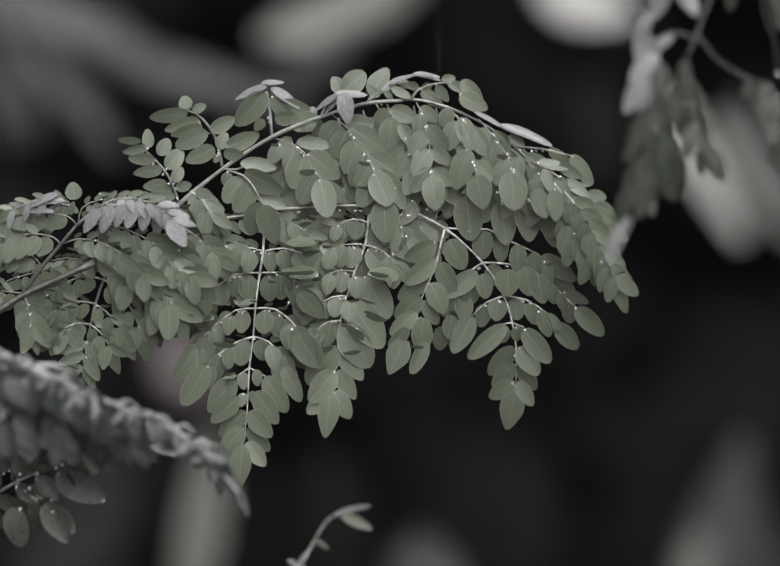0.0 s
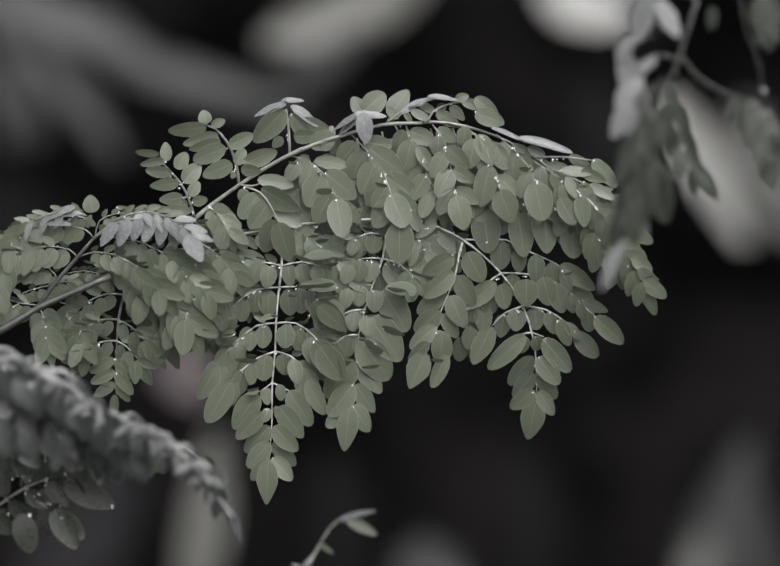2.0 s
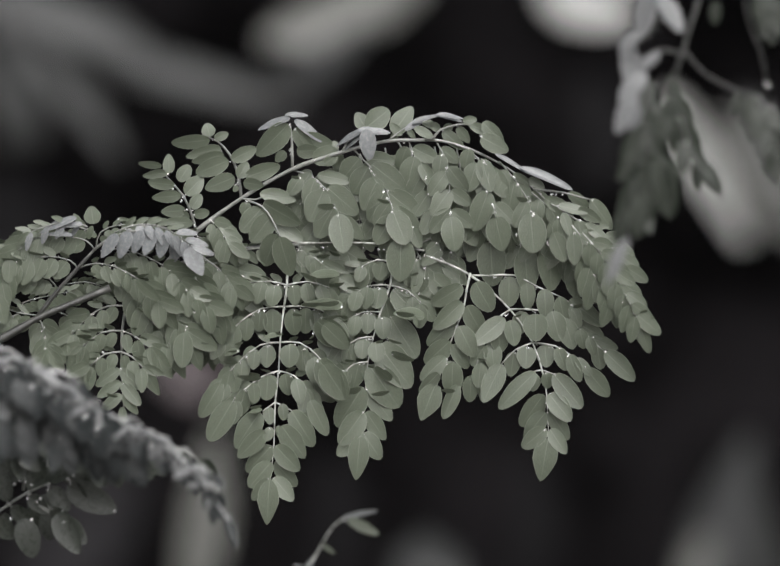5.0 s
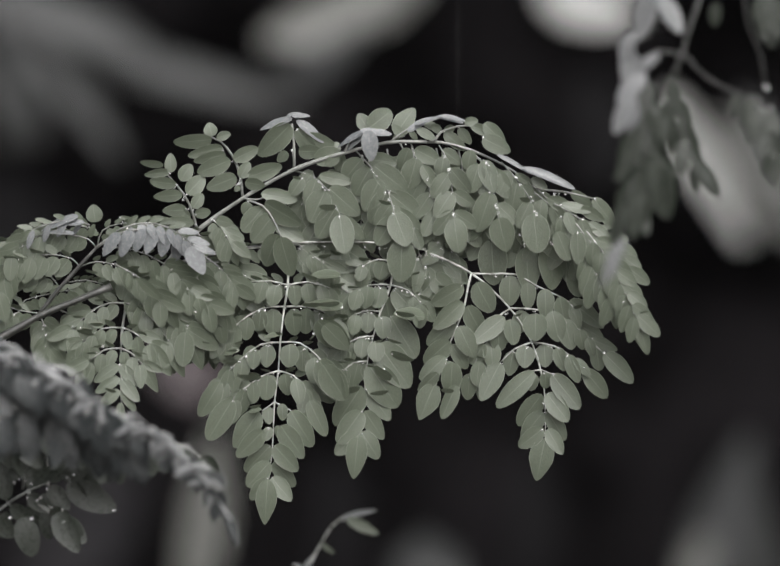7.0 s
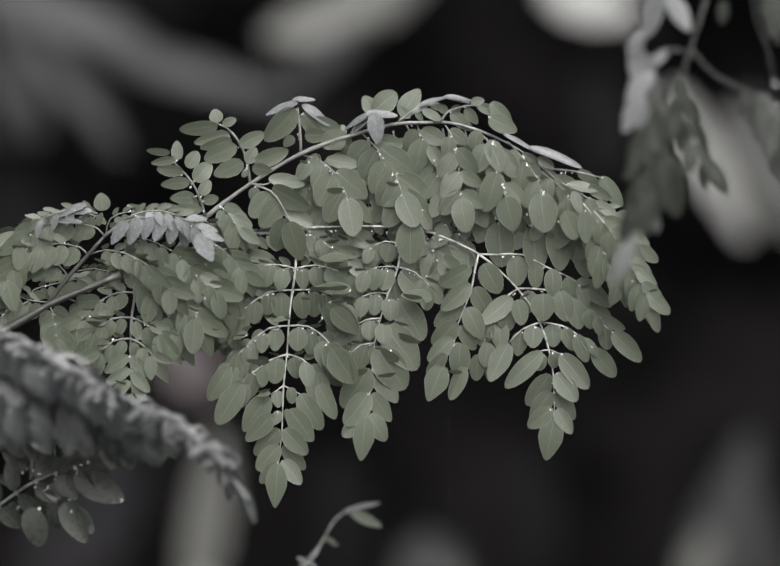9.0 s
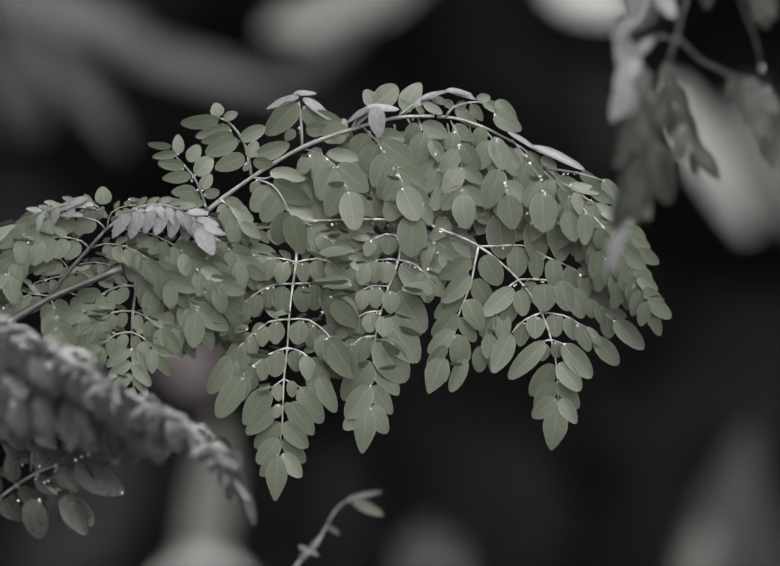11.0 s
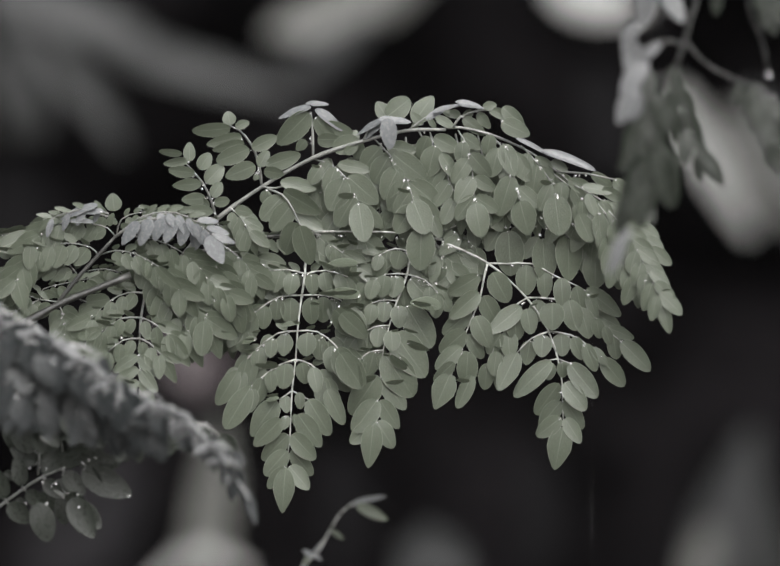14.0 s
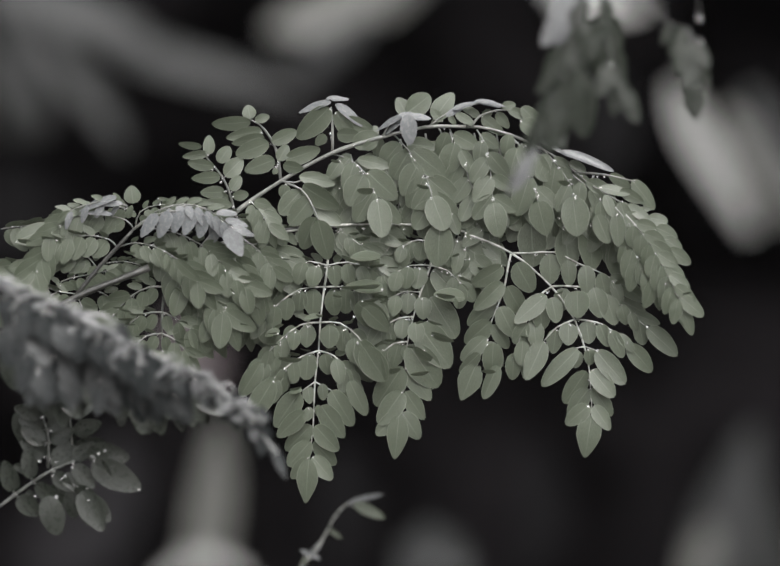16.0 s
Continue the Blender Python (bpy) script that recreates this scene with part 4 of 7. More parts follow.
# the rachis that carries the hanging fronds
g = Spray("rachis", branch, (-56, 26), label="pale wet rachis with side sprays")
g.rachis([(-69.75, 24.25), (-56, 26), (-41, 27.75), (-11, 28.5), (4, 27.75), (21.5, 25.25)], 1.05, 0.85)
g.rachis([(-43.5, 28.25), (-33.5, 34.25), (-11, 45.75), (-1, 49.25)], 0.9, 0.7, 4)
g.wet((-41, 26.75), (-26, 27.25), 4)
g.wet((-12.25, 27.25), (4, 26.25), 4)
g.wet((17.75, 24.75), (29, 22.25), 3)
g.rachis([(16.5, 28.25), (30.25, 33.25), (51.5, 37.25), (69, 35.25), (85.25, 29.75), (100.2, 23.5)], 0.75, 0.45, 3)
g.wet((52.75, 34.75), (54.75, 28.5), 4, 1.1)
g.wet((67, 36), (72, 26.75), 5, 1.1)
g.wet((81.5, 32.25), (85, 27.75), 4, 1.1)
g.single((54.75, 30.75), (56.25, 7.75), depth=0.0, wide=0.87)
g.single((51.5, 32.75), (43.5, 20.25), depth=4.1, wide=0.87)
g.single((56.5, 32.25), (64, 24.75), depth=2.0, wide=0.72)
g.single((72, 27.25), (74, 4.75), depth=-1.0, wide=0.78)
g.single((70, 27.75), (62.5, 16.75), depth=1.9, wide=0.75)
g.single((75.25, 26.75), (83.5, 16.75), depth=4.9, wide=0.72)
g.single((84.5, 29.25), (86, 6), depth=0.0, wide=0.84)
g.single((82, 28.25), (75.5, 17.25), depth=2.9, wide=0.72)
g.single((87, 28.5), (91.5, 17.25), depth=1.9, wide=0.72)
g.single((98.5, 21.25), (99, 2.5), depth=0.0, wide=0.90)
g.single((95.25, 24.75), (91.5, 14.75), depth=2.9, wide=0.72)
g.single((105.2, 29.25), (107, 15.25), depth=4.2, wide=0.75)
g.single((61.5, 34.75), (64, 22.25), depth=6.0, wide=0.72)
g.single((27.75, 29.75), (23.5, 21.25), depth=0.3, wide=0.87)
g.single((34, 25.25), (34.25, 11.25), depth=5.9, wide=1.01)
g.single((30.25, 26.75), (20, 17.75), depth=0.1, wide=0.72)
g.single((18.5, 16.5), (30.75, 3.25), depth=4.5, wide=0.84)
g.single((17, 19.25), (29, 13.25), depth=5.1, wide=0.65)
g.single((19, 14.75), (16.5, 3.25), depth=0.1, wide=0.72)
g.single((36.5, 32.25), (39, 22.25), depth=6.0, wide=0.87)
g.single((44, 32.25), (45.25, 21), depth=6.0, wide=0.87)
g.single((24, 32.25), (31.5, 24.75), depth=6.0, wide=0.72)
g.single((102.8, 22.25), (107.8, 7.25), depth=3.0, wide=0.80)
g.single((107.8, 17.25), (111.5, 2.25), depth=3.0, wide=0.72)
g.single((91.5, 22.25), (94, 9.75), depth=5.0, wide=0.72)
g.frond([(-38.5, 27.75), (-28.5, 21), (-21, 12.25)], 4, 14.5, 17.5, hang=0.5, depth=6)
g.frond([(-46, 27.25), (-36, 24.75), (-29.75, 16)], 3, 12.5, 14, hang=0.6, depth=3)
g.frond([(-23.5, 28.25), (-16, 22.25), (-17.25, 14.75)], 3, 12.5, 14, hang=0.5, depth=8)
g.frond([(-33.5, 34.25), (-21, 37.25), (-6, 42.25)], 4, 15, hang=0.8, depth=8)
g.frond([(16.5, 26.75), (21.5, 17.25), (26.5, 8.5)], 4, 14.5, 16.5, hang=0.4, depth=6)
g.frond([(29, 22.25), (35.25, 17.25)], 2, 11, 12, hang=0.6, depth=5)
rachis = g.done()

# first hanging frond
g = Spray("frond", branch, (-46.75, 27.5), label="long drooping frond of paired side sprays with pale rachis")
g.rachis([(-46.75, 27.5), (-47.5, 7.25), (-49, -3.5), (-51, -21.5), (-51.75, -35.75), (-53.5, -51.5), (-54.25, -72.75), (-56, -90.75)], 0.95, 0.4)
g.rachis([(-53.5, -51.5), (-59.75, -56)], 0.5, 0.4)
g.rachis([(-53.5, -51.5), (-45.25, -55.75)], 0.5, 0.4)
for line in ([(-51.75, -35.75), (-60.25, -38.75), (-68.5, -44.75), (-74.5, -50.25)], [(-51.75, -35.75), (-44, -38.25), (-38, -44.75), (-36, -50.75)], [(-51, -21.5), (-61, -22.75), (-72.25, -31.5), (-81, -41.75)],
             [(-51, -21.5), (-41, -21.75), (-32.25, -28.25), (-26, -36.5)], [(-49, -3.5), (-61, -4.75), (-72.25, -12.25), (-79.75, -21.5)], [(-49, -3.5), (-37.25, -3.5), (-29.75, -5.75), (-23.5, -10.25)],
             [(-47.5, 7.25), (-56, 9.25), (-66, 8.5)], [(-47.5, 7.25), (-37.25, 9), (-26, 6)]):
    g.rachis(line, 0.65, 0.35)
    g.wet(line[0], line[1], 3, 0.9)
    g.wet(line[1], line[2], 2, 0.9)
    g.spray(line, len(line) + 1, 10.5, 8, depth=4, dark=0.5, droop=0.66, wide=1.0, thick=0.3)
g.single((-56.25, -90.25), (-58, -113), wide=0.76, depth=-3, tip=True, roll=4, lean=0)
g.single((-56, -89.75), (-65.25, -100.8), depth=-2.8, wide=0.77)
g.single((-54.5, -89.25), (-44.5, -101), depth=-1.3, wide=0.77)
g.single((-55.5, -81.5), (-66.75, -94.25), depth=-2.2, wide=0.75)
g.single((-53.75, -81.5), (-42.75, -94.25), depth=-1.0, wide=0.75)
g.single((-55.25, -73.25), (-68, -87), depth=-0.9, wide=0.75)
g.single((-53.25, -73.25), (-41.5, -86), depth=-3.7, wide=0.77)
g.single((-58.5, -65.75), (-72, -79.5), depth=-5.0, wide=0.69)
g.single((-55.5, -64), (-58, -71), depth=-3.9, wide=0.92)
g.single((-52.25, -63.25), (-50.75, -69.75), depth=0.2, wide=0.92)
g.single((-50.25, -63.25), (-38.75, -79.75), depth=-2.7, wide=0.72)
g.single((-61, -56.5), (-73.75, -74.75), depth=-2.8, wide=0.75)
g.single((-57, -54), (-56, -62.75), depth=1.0, wide=0.92)
g.single((-49.75, -52.25), (-49, -60.75), depth=-1.6, wide=0.99)
g.single((-45.25, -55.75), (-34.5, -73.75), depth=0.2, wide=0.72)
g.single((-36, -50.75), (-27.5, -68.5), depth=-1.6, wide=0.64)
g.single((-57, -38.25), (-58, -50.75), depth=-0.8, wide=0.99)
g.single((-64.25, -41.75), (-63.5, -52.25), depth=-3.2, wide=0.81)
g.single((-68.5, -45.25), (-72.5, -59.75), depth=-0.8, wide=0.69)
g.single((-74.25, -50.25), (-86.75, -71), depth=-4.0, wide=0.62)
g.single((-48.5, -37.25), (-46.75, -48.25), depth=0.3, wide=1.05)
g.single((-43, -39.75), (-40.5, -52.25), depth=-1.4, wide=0.81)
g.single((-38, -44.75), (-36, -57.75), depth=-0.3, wide=0.69)
g.single((-57, -23.25), (-58, -34.25), depth=-0.6, wide=1.05)
g.single((-63.5, -25.75), (-64.5, -35.25), depth=-3.7, wide=0.99)
g.single((-69.75, -30.25), (-71, -41.5), depth=-0.2, wide=0.92)
g.single((-76, -35.75), (-79, -48.25), depth=-1.0, wide=0.78)
g.single((-80.75, -41.75), (-90.75, -59.25), depth=-2.5, wide=0.62)
g.single((-46, -22.75), (-46.5, -34.25), depth=-3.8, wide=1.13)
g.single((-39.75, -24.75), (-39.5, -36.25), depth=0.3, wide=0.99)
g.single((-33.5, -29), (-33.5, -42.25), depth=-1.6, wide=0.92)
g.single((-26.5, -35.75), (-21, -51.5), depth=-0.4, wide=0.85)
g.single((-54.5, -5.25), (-54.75, -18.25), depth=0.4, wide=1.10)
g.single((-60.75, -5.75), (-62, -16.25), depth=-0.4, wide=1.05)
g.single((-67.25, -9), (-68.5, -20.75), depth=0.6, wide=0.92)
g.single((-73.5, -13.25), (-75, -24.75), depth=-2.0, wide=0.85)
g.single((-79, -20.25), (-83.5, -32.75), depth=0.0, wide=0.70)
g.single((-44.75, -5.25), (-44, -18.25), depth=-1.8, wide=1.05)
g.single((-38, -4.75), (-38.5, -17.25), depth=0.7, wide=0.99)
g.single((-32, -6.25), (-31.5, -18.25), depth=0.4, wide=0.92)
g.single((-24.75, -9.75), (-18, -24.75), depth=-3.5, wide=0.85)
g.single((-53.25, 7.25), (-55.25, -3.5), depth=-3.3, wide=1.05)
g.single((-59.5, 8.75), (-63, -2.25), depth=-2.9, wide=0.99)
g.single((-66, 8.25), (-69, -0.75), depth=0.8, wide=0.85)
g.single((-44.25, 7.25), (-43.5, -3.25), depth=-1.8, wide=0.99)
g.single((-38, 8.25), (-36, -2.25), depth=-0.9, wide=0.92)
g.single((-31, 7.25), (-28, -2.25), depth=-2.5, wide=0.85)
g.single((-78.5, -17.75), (-86, -27.75), depth=4.0, wide=0.70)
g.single((-71, -30.25), (-80.5, -37.75), depth=4.0, wide=0.70)
g.single((-66, -37.75), (-78.5, -44), depth=4.0, wide=0.70)
g.single((-36, -40.25), (-23.5, -51.5), depth=3.0, wide=0.69)
g.single((-31, -17.75), (-19.75, -30.25), depth=3.0, wide=0.85)
g.single((-28.5, -30.25), (-17.25, -41.5), depth=3.0, wide=0.85)
g.single((-19.5, -3.5), (-38, -2.25), depth=-9, roll=58, wide=0.85)
g.single((-21, 12.25), (-36, 11.75), depth=-9, roll=58, wide=0.85)
g.single((-32.25, -10.75), (-17, -24.75), depth=-9, wide=0.89, face=-0.45, roll=0)
g.single((-31, -30.25), (-19.5, -50.25), depth=-9, wide=0.89, face=-0.45, roll=0)
g.single((-49.75, -17.75), (-59, -19), depth=-6, roll=62, wide=0.66)
g.single((-59.75, -55.25), (-66.5, -56.25), depth=-6, roll=58)
g.single((-71, -25.75), (-79, -27.25), depth=-6, roll=60)
g.single((-32.25, 10.25), (-40.5, 12.25), depth=-14, wide=0.55, face=-0.72, roll=0, lean=0.0)
g.single((-29.75, -2.25), (-40.5, -2.75), depth=-14, wide=0.55, face=-0.72, roll=0, lean=0.0)
g.single((-21, -1.75), (-32.25, -3.25), depth=-14, wide=0.55, face=-0.72, roll=0, lean=0.0)
g.single((-29, -9.75), (-21, -9), depth=-14, wide=0.55, face=-0.72, roll=0, lean=0.0)
g.single((-69, -21.5), (-73.5, -22.75), depth=-14, wide=0.55, face=-0.72, roll=0, lean=0.0)
g.single((-71.75, -25.75), (-77, -26.25), depth=-14, wide=0.55, face=-0.72, roll=0, lean=0.0)
g.single((-71.5, -31.5), (-79, -32), depth=-14, wide=0.55, face=-0.72, roll=0, lean=0.0)
g.single((-59.75, -39), (-71.75, -39.75), depth=-14, wide=0.55, face=-0.72, roll=0, lean=0.0)
g.single((-66, -54), (-59.75, -53.5), depth=-14, wide=0.55, face=-0.72, roll=0, lean=0.0)
g.single((-33.5, -17.75), (-36, -20.25), depth=-14, wide=0.55, face=-0.72, roll=0, lean=0.0)
g.single((-29, -12.75), (-16.5, -25.25), depth=-12, wide=0.85, face=-0.35, roll=0)
g.single((-29, -32.75), (-18, -50.25), depth=-12, wide=0.8, face=-0.35, roll=0)
frond_one = g.done()

# second hanging frond
g = Spray("frond", branch, (6, 27.25), label="slender drooping frond of paired leaflets with pale rachis")
g.rachis([(6, 27.25), (4, 8), (-1, -5.25), (-4.75, -17.75), (-7.75, -30.25), (-9, -44), (-10.5, -57.75), (-11.75, -68.25)], 0.9, 0.4)
for line in ([(-7.75, -30.25), (-14.75, -31.25), (-19.75, -35.25)], [(-4.75, -17.75), (-12.25, -18.5), (-19.75, -22.75)], [(-1, -5.25), (-9.75, -5.25), (-17.25, -8.75)], [(4, 8), (-6, 8), (-17.25, 2.25)],
             [(5.5, 19.25), (-2.25, 21), (-9.75, 17.75)], [(4, 8), (12.75, 5.25), (19.5, -1.5)]):
    g.rachis(line, 0.65, 0.35)
    g.wet(line[0], line[1], 3, 0.9)
    g.spray(line, len(line) + 1, 10.5, 8, depth=4, dark=0.5, droop=0.66, wide=1.0, thick=0.3)
g.single((-12.25, -67.25), (-14.5, -89.5), wide=0.76, depth=-3, tip=True, roll=-4, lean=0)
g.single((-11.5, -65.75), (-23.75, -77.25), depth=-1.5, wide=0.69)
g.single((-10.75, -65.75), (-2, -79.25), depth=-2.1, wide=0.75)
g.single((-10.5, -55.25), (-22.5, -71.75), depth=-2.2, wide=0.72)
g.single((-9, -55.25), (0.25, -69.75), depth=-1.1, wide=0.72)
g.single((-10.5, -42.75), (-23.75, -63.25), depth=-1.1, wide=0.72)
g.single((-8, -44), (3.75, -60.25), depth=0.5, wide=0.75)
g.single((-7, -32), (7.75, -53.75), depth=-0.6, wide=0.76)
g.single((-8, -31.5), (-6.75, -40.75), depth=0.6, wide=1.05)
g.single((-12.25, -31.25), (-15.5, -43.25), depth=0.3, wide=0.85)
g.single((-18, -33.75), (-20.25, -43.25), depth=1.0, wide=0.85)
g.single((-2.25, -21.5), (13.75, -43.75), depth=-0.6, wide=0.79)
g.single((-3.75, -20.25), (-3, -30.75), depth=-3.2, wide=1.05)
g.single((-9.75, -18.75), (-11, -28.75), depth=0.3, wide=1.05)
g.single((-16, -20.75), (-19.5, -30.75), depth=0.8, wide=0.85)
g.single((4, -7.75), (16.75, -29), depth=0.5, wide=0.82)
g.single((0, -7.75), (0.25, -19), depth=-1.2, wide=1.05)
g.single((-7, -5.75), (-8, -16.25), depth=-0.4, wide=1.10)
g.single((-13.25, -7), (-15, -17.25), depth=-2.9, wide=0.99)
g.single((-17.25, -9), (-21, -17.75), depth=0.2, wide=0.85)
g.single((-1, 6.75), (-3.5, -3.75), depth=-1.1, wide=1.10)
g.single((-7, 7.25), (-9, -3.75), depth=-2.6, wide=1.05)
g.single((-12.25, 5.25), (-15, -4.75), depth=-3.7, wide=0.92)
g.single((-17, 2.25), (-21, -5.75), depth=0.3, wide=0.78)
g.single((5.25, 6), (21.25, -10.75), depth=0.9, wide=0.87)
g.single((1.5, 2.25), (4, -14), depth=3.0, wide=0.85)
g.single((14, 4.25), (22, -5.25), depth=3.0, wide=0.85)
g.single((0.5, 19.75), (-2, 10.5), depth=-3.6, wide=1.13)
g.single((-5.75, 20.25), (-8, 10.5), depth=0.0, wide=1.13)
g.single((-9.75, 17.75), (-12.25, 9.75), depth=-1.9, wide=0.99)
g.single((6, 17.25), (14.5, 2.25), depth=2.0, wide=0.85)
g.single((21, -8.25), (5.5, -5.75), depth=-8, roll=55, wide=0.89)
g.single((4, -25.75), (15.25, -30.25), depth=-7, roll=55, wide=0.75)
g.single((-4, -32.75), (4, -39.75), depth=-6, roll=50, wide=0.75)
g.single((6.5, -5.75), (16, -8.25), depth=-14, wide=0.6, face=-0.72, roll=0, lean=0.0)
g.single((16, -7.75), (17, -13.25), depth=-14, wide=0.6, face=-0.72, roll=0, lean=0.0)
g.single((2.75, -19), (9.5, -21.5), depth=-14, wide=0.6, face=-0.72, roll=0, lean=0.0)
g.single((0.25, -34), (4.75, -38.25), depth=-14, wide=0.6, face=-0.72, roll=0, lean=0.0)
g.single((17.75, 3.5), (24, -0.25), depth=-14, wide=0.6, face=-0.72, roll=0, lean=0.0)
frond_two = g.done()

# third and end frond
g = Spray("frond", branch, (21.5, 25.25), label="end frond with broad pale green leaflets")
g.rachis([(21.5, 25.25), (44.5, 14.5), (64, -2.75), (75.25, -19.75), (80, -34.25), (82, -45.75), (82.75, -68.25)], 1.0, 0.4)
g.rachis([(44.5, 14.5), (54, 14.25)], 0.7, 0.5)
g.rachis([(80, -33.5), (75.25, -34.25), (71, -36.25)], 0.5, 0.4)
g.rachis([(80, -33.5), (86, -35.75)], 0.5, 0.4)
for line in ([(75.25, -19.75), (66.5, -23.25), (59.5, -30.25)], [(75.25, -19.75), (86.5, -21.5), (96.5, -27.75), (101.5, -32.75)], [(64.5, -2.75), (79, -3.5), (94, -9), (107.8, -21.5), (112, -25.25)],
             [(54, 14.25), (66.5, 14.25), (77.75, 8.5), (91.5, 2.25), (97.75, -2.75)], [(64.5, -2.75), (57, -8.25), (51.5, -19), (47, -30.25), (43.5, -38.25)]):
    g.rachis(line, 0.7, 0.35)
    g.wet(line[0], line[1], 3, 0.9)
    g.wet(line[1], line[2], 2, 0.9)
g.wet((80.25, -33.75), (83, -67.75), 3, 0.9)
g.single((82.5, -67.75), (78.25, -89.25), wide=0.92, depth=-3, tip=True, roll=3, lean=0)
g.single((81.5, -62.75), (69.25, -72.5), depth=-3.2, wide=0.75)
g.single((83.5, -63.25), (91.25, -75.75), depth=-2.5, wide=0.72)
g.single((81.5, -54.75), (70.5, -68.25), depth=1.0, wide=0.72)
g.single((83.25, -54), (93, -69), depth=-0.2, wide=0.72)
g.single((80.5, -45.75), (69, -62), depth=0.4, wide=0.77)
g.single((83, -45.25), (93.75, -59.25), depth=-3.8, wide=0.75)
g.single((76.5, -34.5), (57.75, -52.5), depth=-0.9, wide=0.59)
g.single((85.5, -35.75), (99.5, -53), depth=-3.8, wide=0.68)
g.single((75.75, -35.25), (75.25, -44.25), depth=-0.4, wide=1.13)
g.single((82, -34.75), (82.75, -43), depth=-2.3, wide=1.19)
g.single((72.25, -21.5), (71.75, -32.75), depth=0.4, wide=1.13)
g.single((66, -24.25), (64, -36.75), depth=0.9, wide=0.87)
g.single((59.5, -30.25), (50, -49.5), depth=-1.5, wide=0.70)
g.single((81.5, -20.75), (82.25, -32.25), depth=1.0, wide=1.10)
g.single((87.75, -22.25), (91.75, -34), depth=-2.5, wide=0.85)
g.single((93.5, -25.75), (98.5, -39.75), depth=-3.6, wide=0.70)
g.single((101.5, -32.75), (113.8, -47.5), depth=-1.0, wide=0.59)
g.single((96.5, -27.75), (105.2, -36.5), depth=-3.8, wide=0.64)
g.single((77, -5.25), (76.75, -19.25), depth=-3.0, wide=1.16)
g.single((70, -3.75), (69.5, -15.25), depth=2.0, wide=0.99)
g.single((85.25, -4), (89, -19.25), depth=-2.0, wide=0.87)
g.single((91.5, -7.75), (95.5, -23.25), depth=-0.9, wide=0.82)
g.single((99, -13.25), (101, -23.25), depth=-3.2, wide=0.85)
g.single((103, -17.25), (106.5, -26.75), depth=-3.8, wide=0.78)
g.single((107.8, -21.5), (109.5, -33.75), depth=0.3, wide=0.82)
g.single((111.5, -24.75), (126.8, -39.5), depth=-2.4, wide=0.65)
g.single((105.2, -17.75), (118.5, -23.25), depth=3.0, wide=0.64)
g.single((99, -10.75), (111.5, -17.75), depth=3.0, wide=0.70)
g.single((64, 13.75), (63.75, -1.75), depth=0.8, wide=0.96)
g.single((72.75, 10.25), (73.5, -2.75), depth=0.5, wide=0.92)
g.single((81.5, 7.25), (82.25, -7.75), depth=-2.1, wide=0.96)
g.single((89, 3.25), (92, -11.25), depth=-1.7, wide=0.82)
g.single((95.25, -0.75), (99, -12.75), depth=-1.4, wide=0.70)
g.single((94, 1.75), (111.8, -12), depth=-0.8, wide=0.51)
g.single((69, 13.25), (76.5, 2.25), depth=3.0, wide=0.85)
g.single((61.5, -7.25), (45, -20.75), depth=-1.0, wide=0.59)
g.single((64, -8.25), (66.5, -21.25), depth=-1.2, wide=0.87)
g.single((58, -12.25), (59.25, -24.75), depth=-0.9, wide=0.96)
g.single((54.5, -19), (56, -33.25), depth=0.7, wide=0.82)
g.single((51.5, -20.75), (44.5, -31.25), depth=-1.5, wide=0.78)
g.single((49, -29.75), (47.75, -42.25), depth=-1.8, wide=0.85)
g.single((55, -31.5), (50, -49.5), depth=2.0, wide=0.70)
g.single((44.5, -35.75), (43.25, -49.5), depth=-0.4, wide=0.82)
g.single((47.75, -26.75), (54, -38.25), depth=3.0, wide=0.70)
g.single((50.25, -17.75), (41.5, -25.75), depth=3.0, wide=0.70)
end_frond = g.done()

g = Spray("frond", branch, (44.5, 14.5), label="drooping spray of slanting paired leaflets")
g.rachis([(44.5, 14.5), (42.5, 6), (41, -2.75), (37.5, -12.25), (33.5, -22.25), (30.25, -32.75), (27, -42.25)], 0.8, 0.4)
g.wet((44.5, 12.25), (37.75, -12.25), 5, 1.0)
g.wet((37.75, -12.25), (29, -35.25), 3, 0.9)
g.single((26.5, -41.5), (19, -59.5), wide=0.95, depth=-3, tip=True)
g.single((40.5, 8), (25, -1.75), depth=-2.8, wide=0.70)
g.single((40.25, -0.25), (26, -13.75), depth=-2.5, wide=0.70)
g.single((36.75, -9.75), (22.5, -22), depth=0.9, wide=0.73)
g.single((34, -19.75), (21.25, -31.25), depth=-1.4, wide=0.78)
g.single((31.75, -27.75), (19.25, -39.5), depth=-1.3, wide=0.73)
g.single((28.25, -35.75), (18.25, -45.25), depth=-3.9, wide=0.70)
g.single((47, 9.75), (54.75, -5.25), depth=-1.9, wide=0.96)
g.single((42.5, -2), (50.75, -17.75), depth=-1.1, wide=0.85)
g.single((38.5, -12.25), (46, -27.75), depth=-3.9, wide=0.79)
g.single((35, -21.5), (43, -33.75), depth=-0.9, wide=0.79)
g.single((32, -30.25), (39.25, -43.25), depth=-0.8, wide=0.82)
g.single((37.5, -41.5), (30.25, -58.75), depth=-3.7, wide=0.62)
g.single((35.25, -30.25), (34.5, -47.25), depth=-6.0, wide=0.85)
g.single((41.5, -2.75), (30.25, -7.75), depth=3.0, wide=0.70)
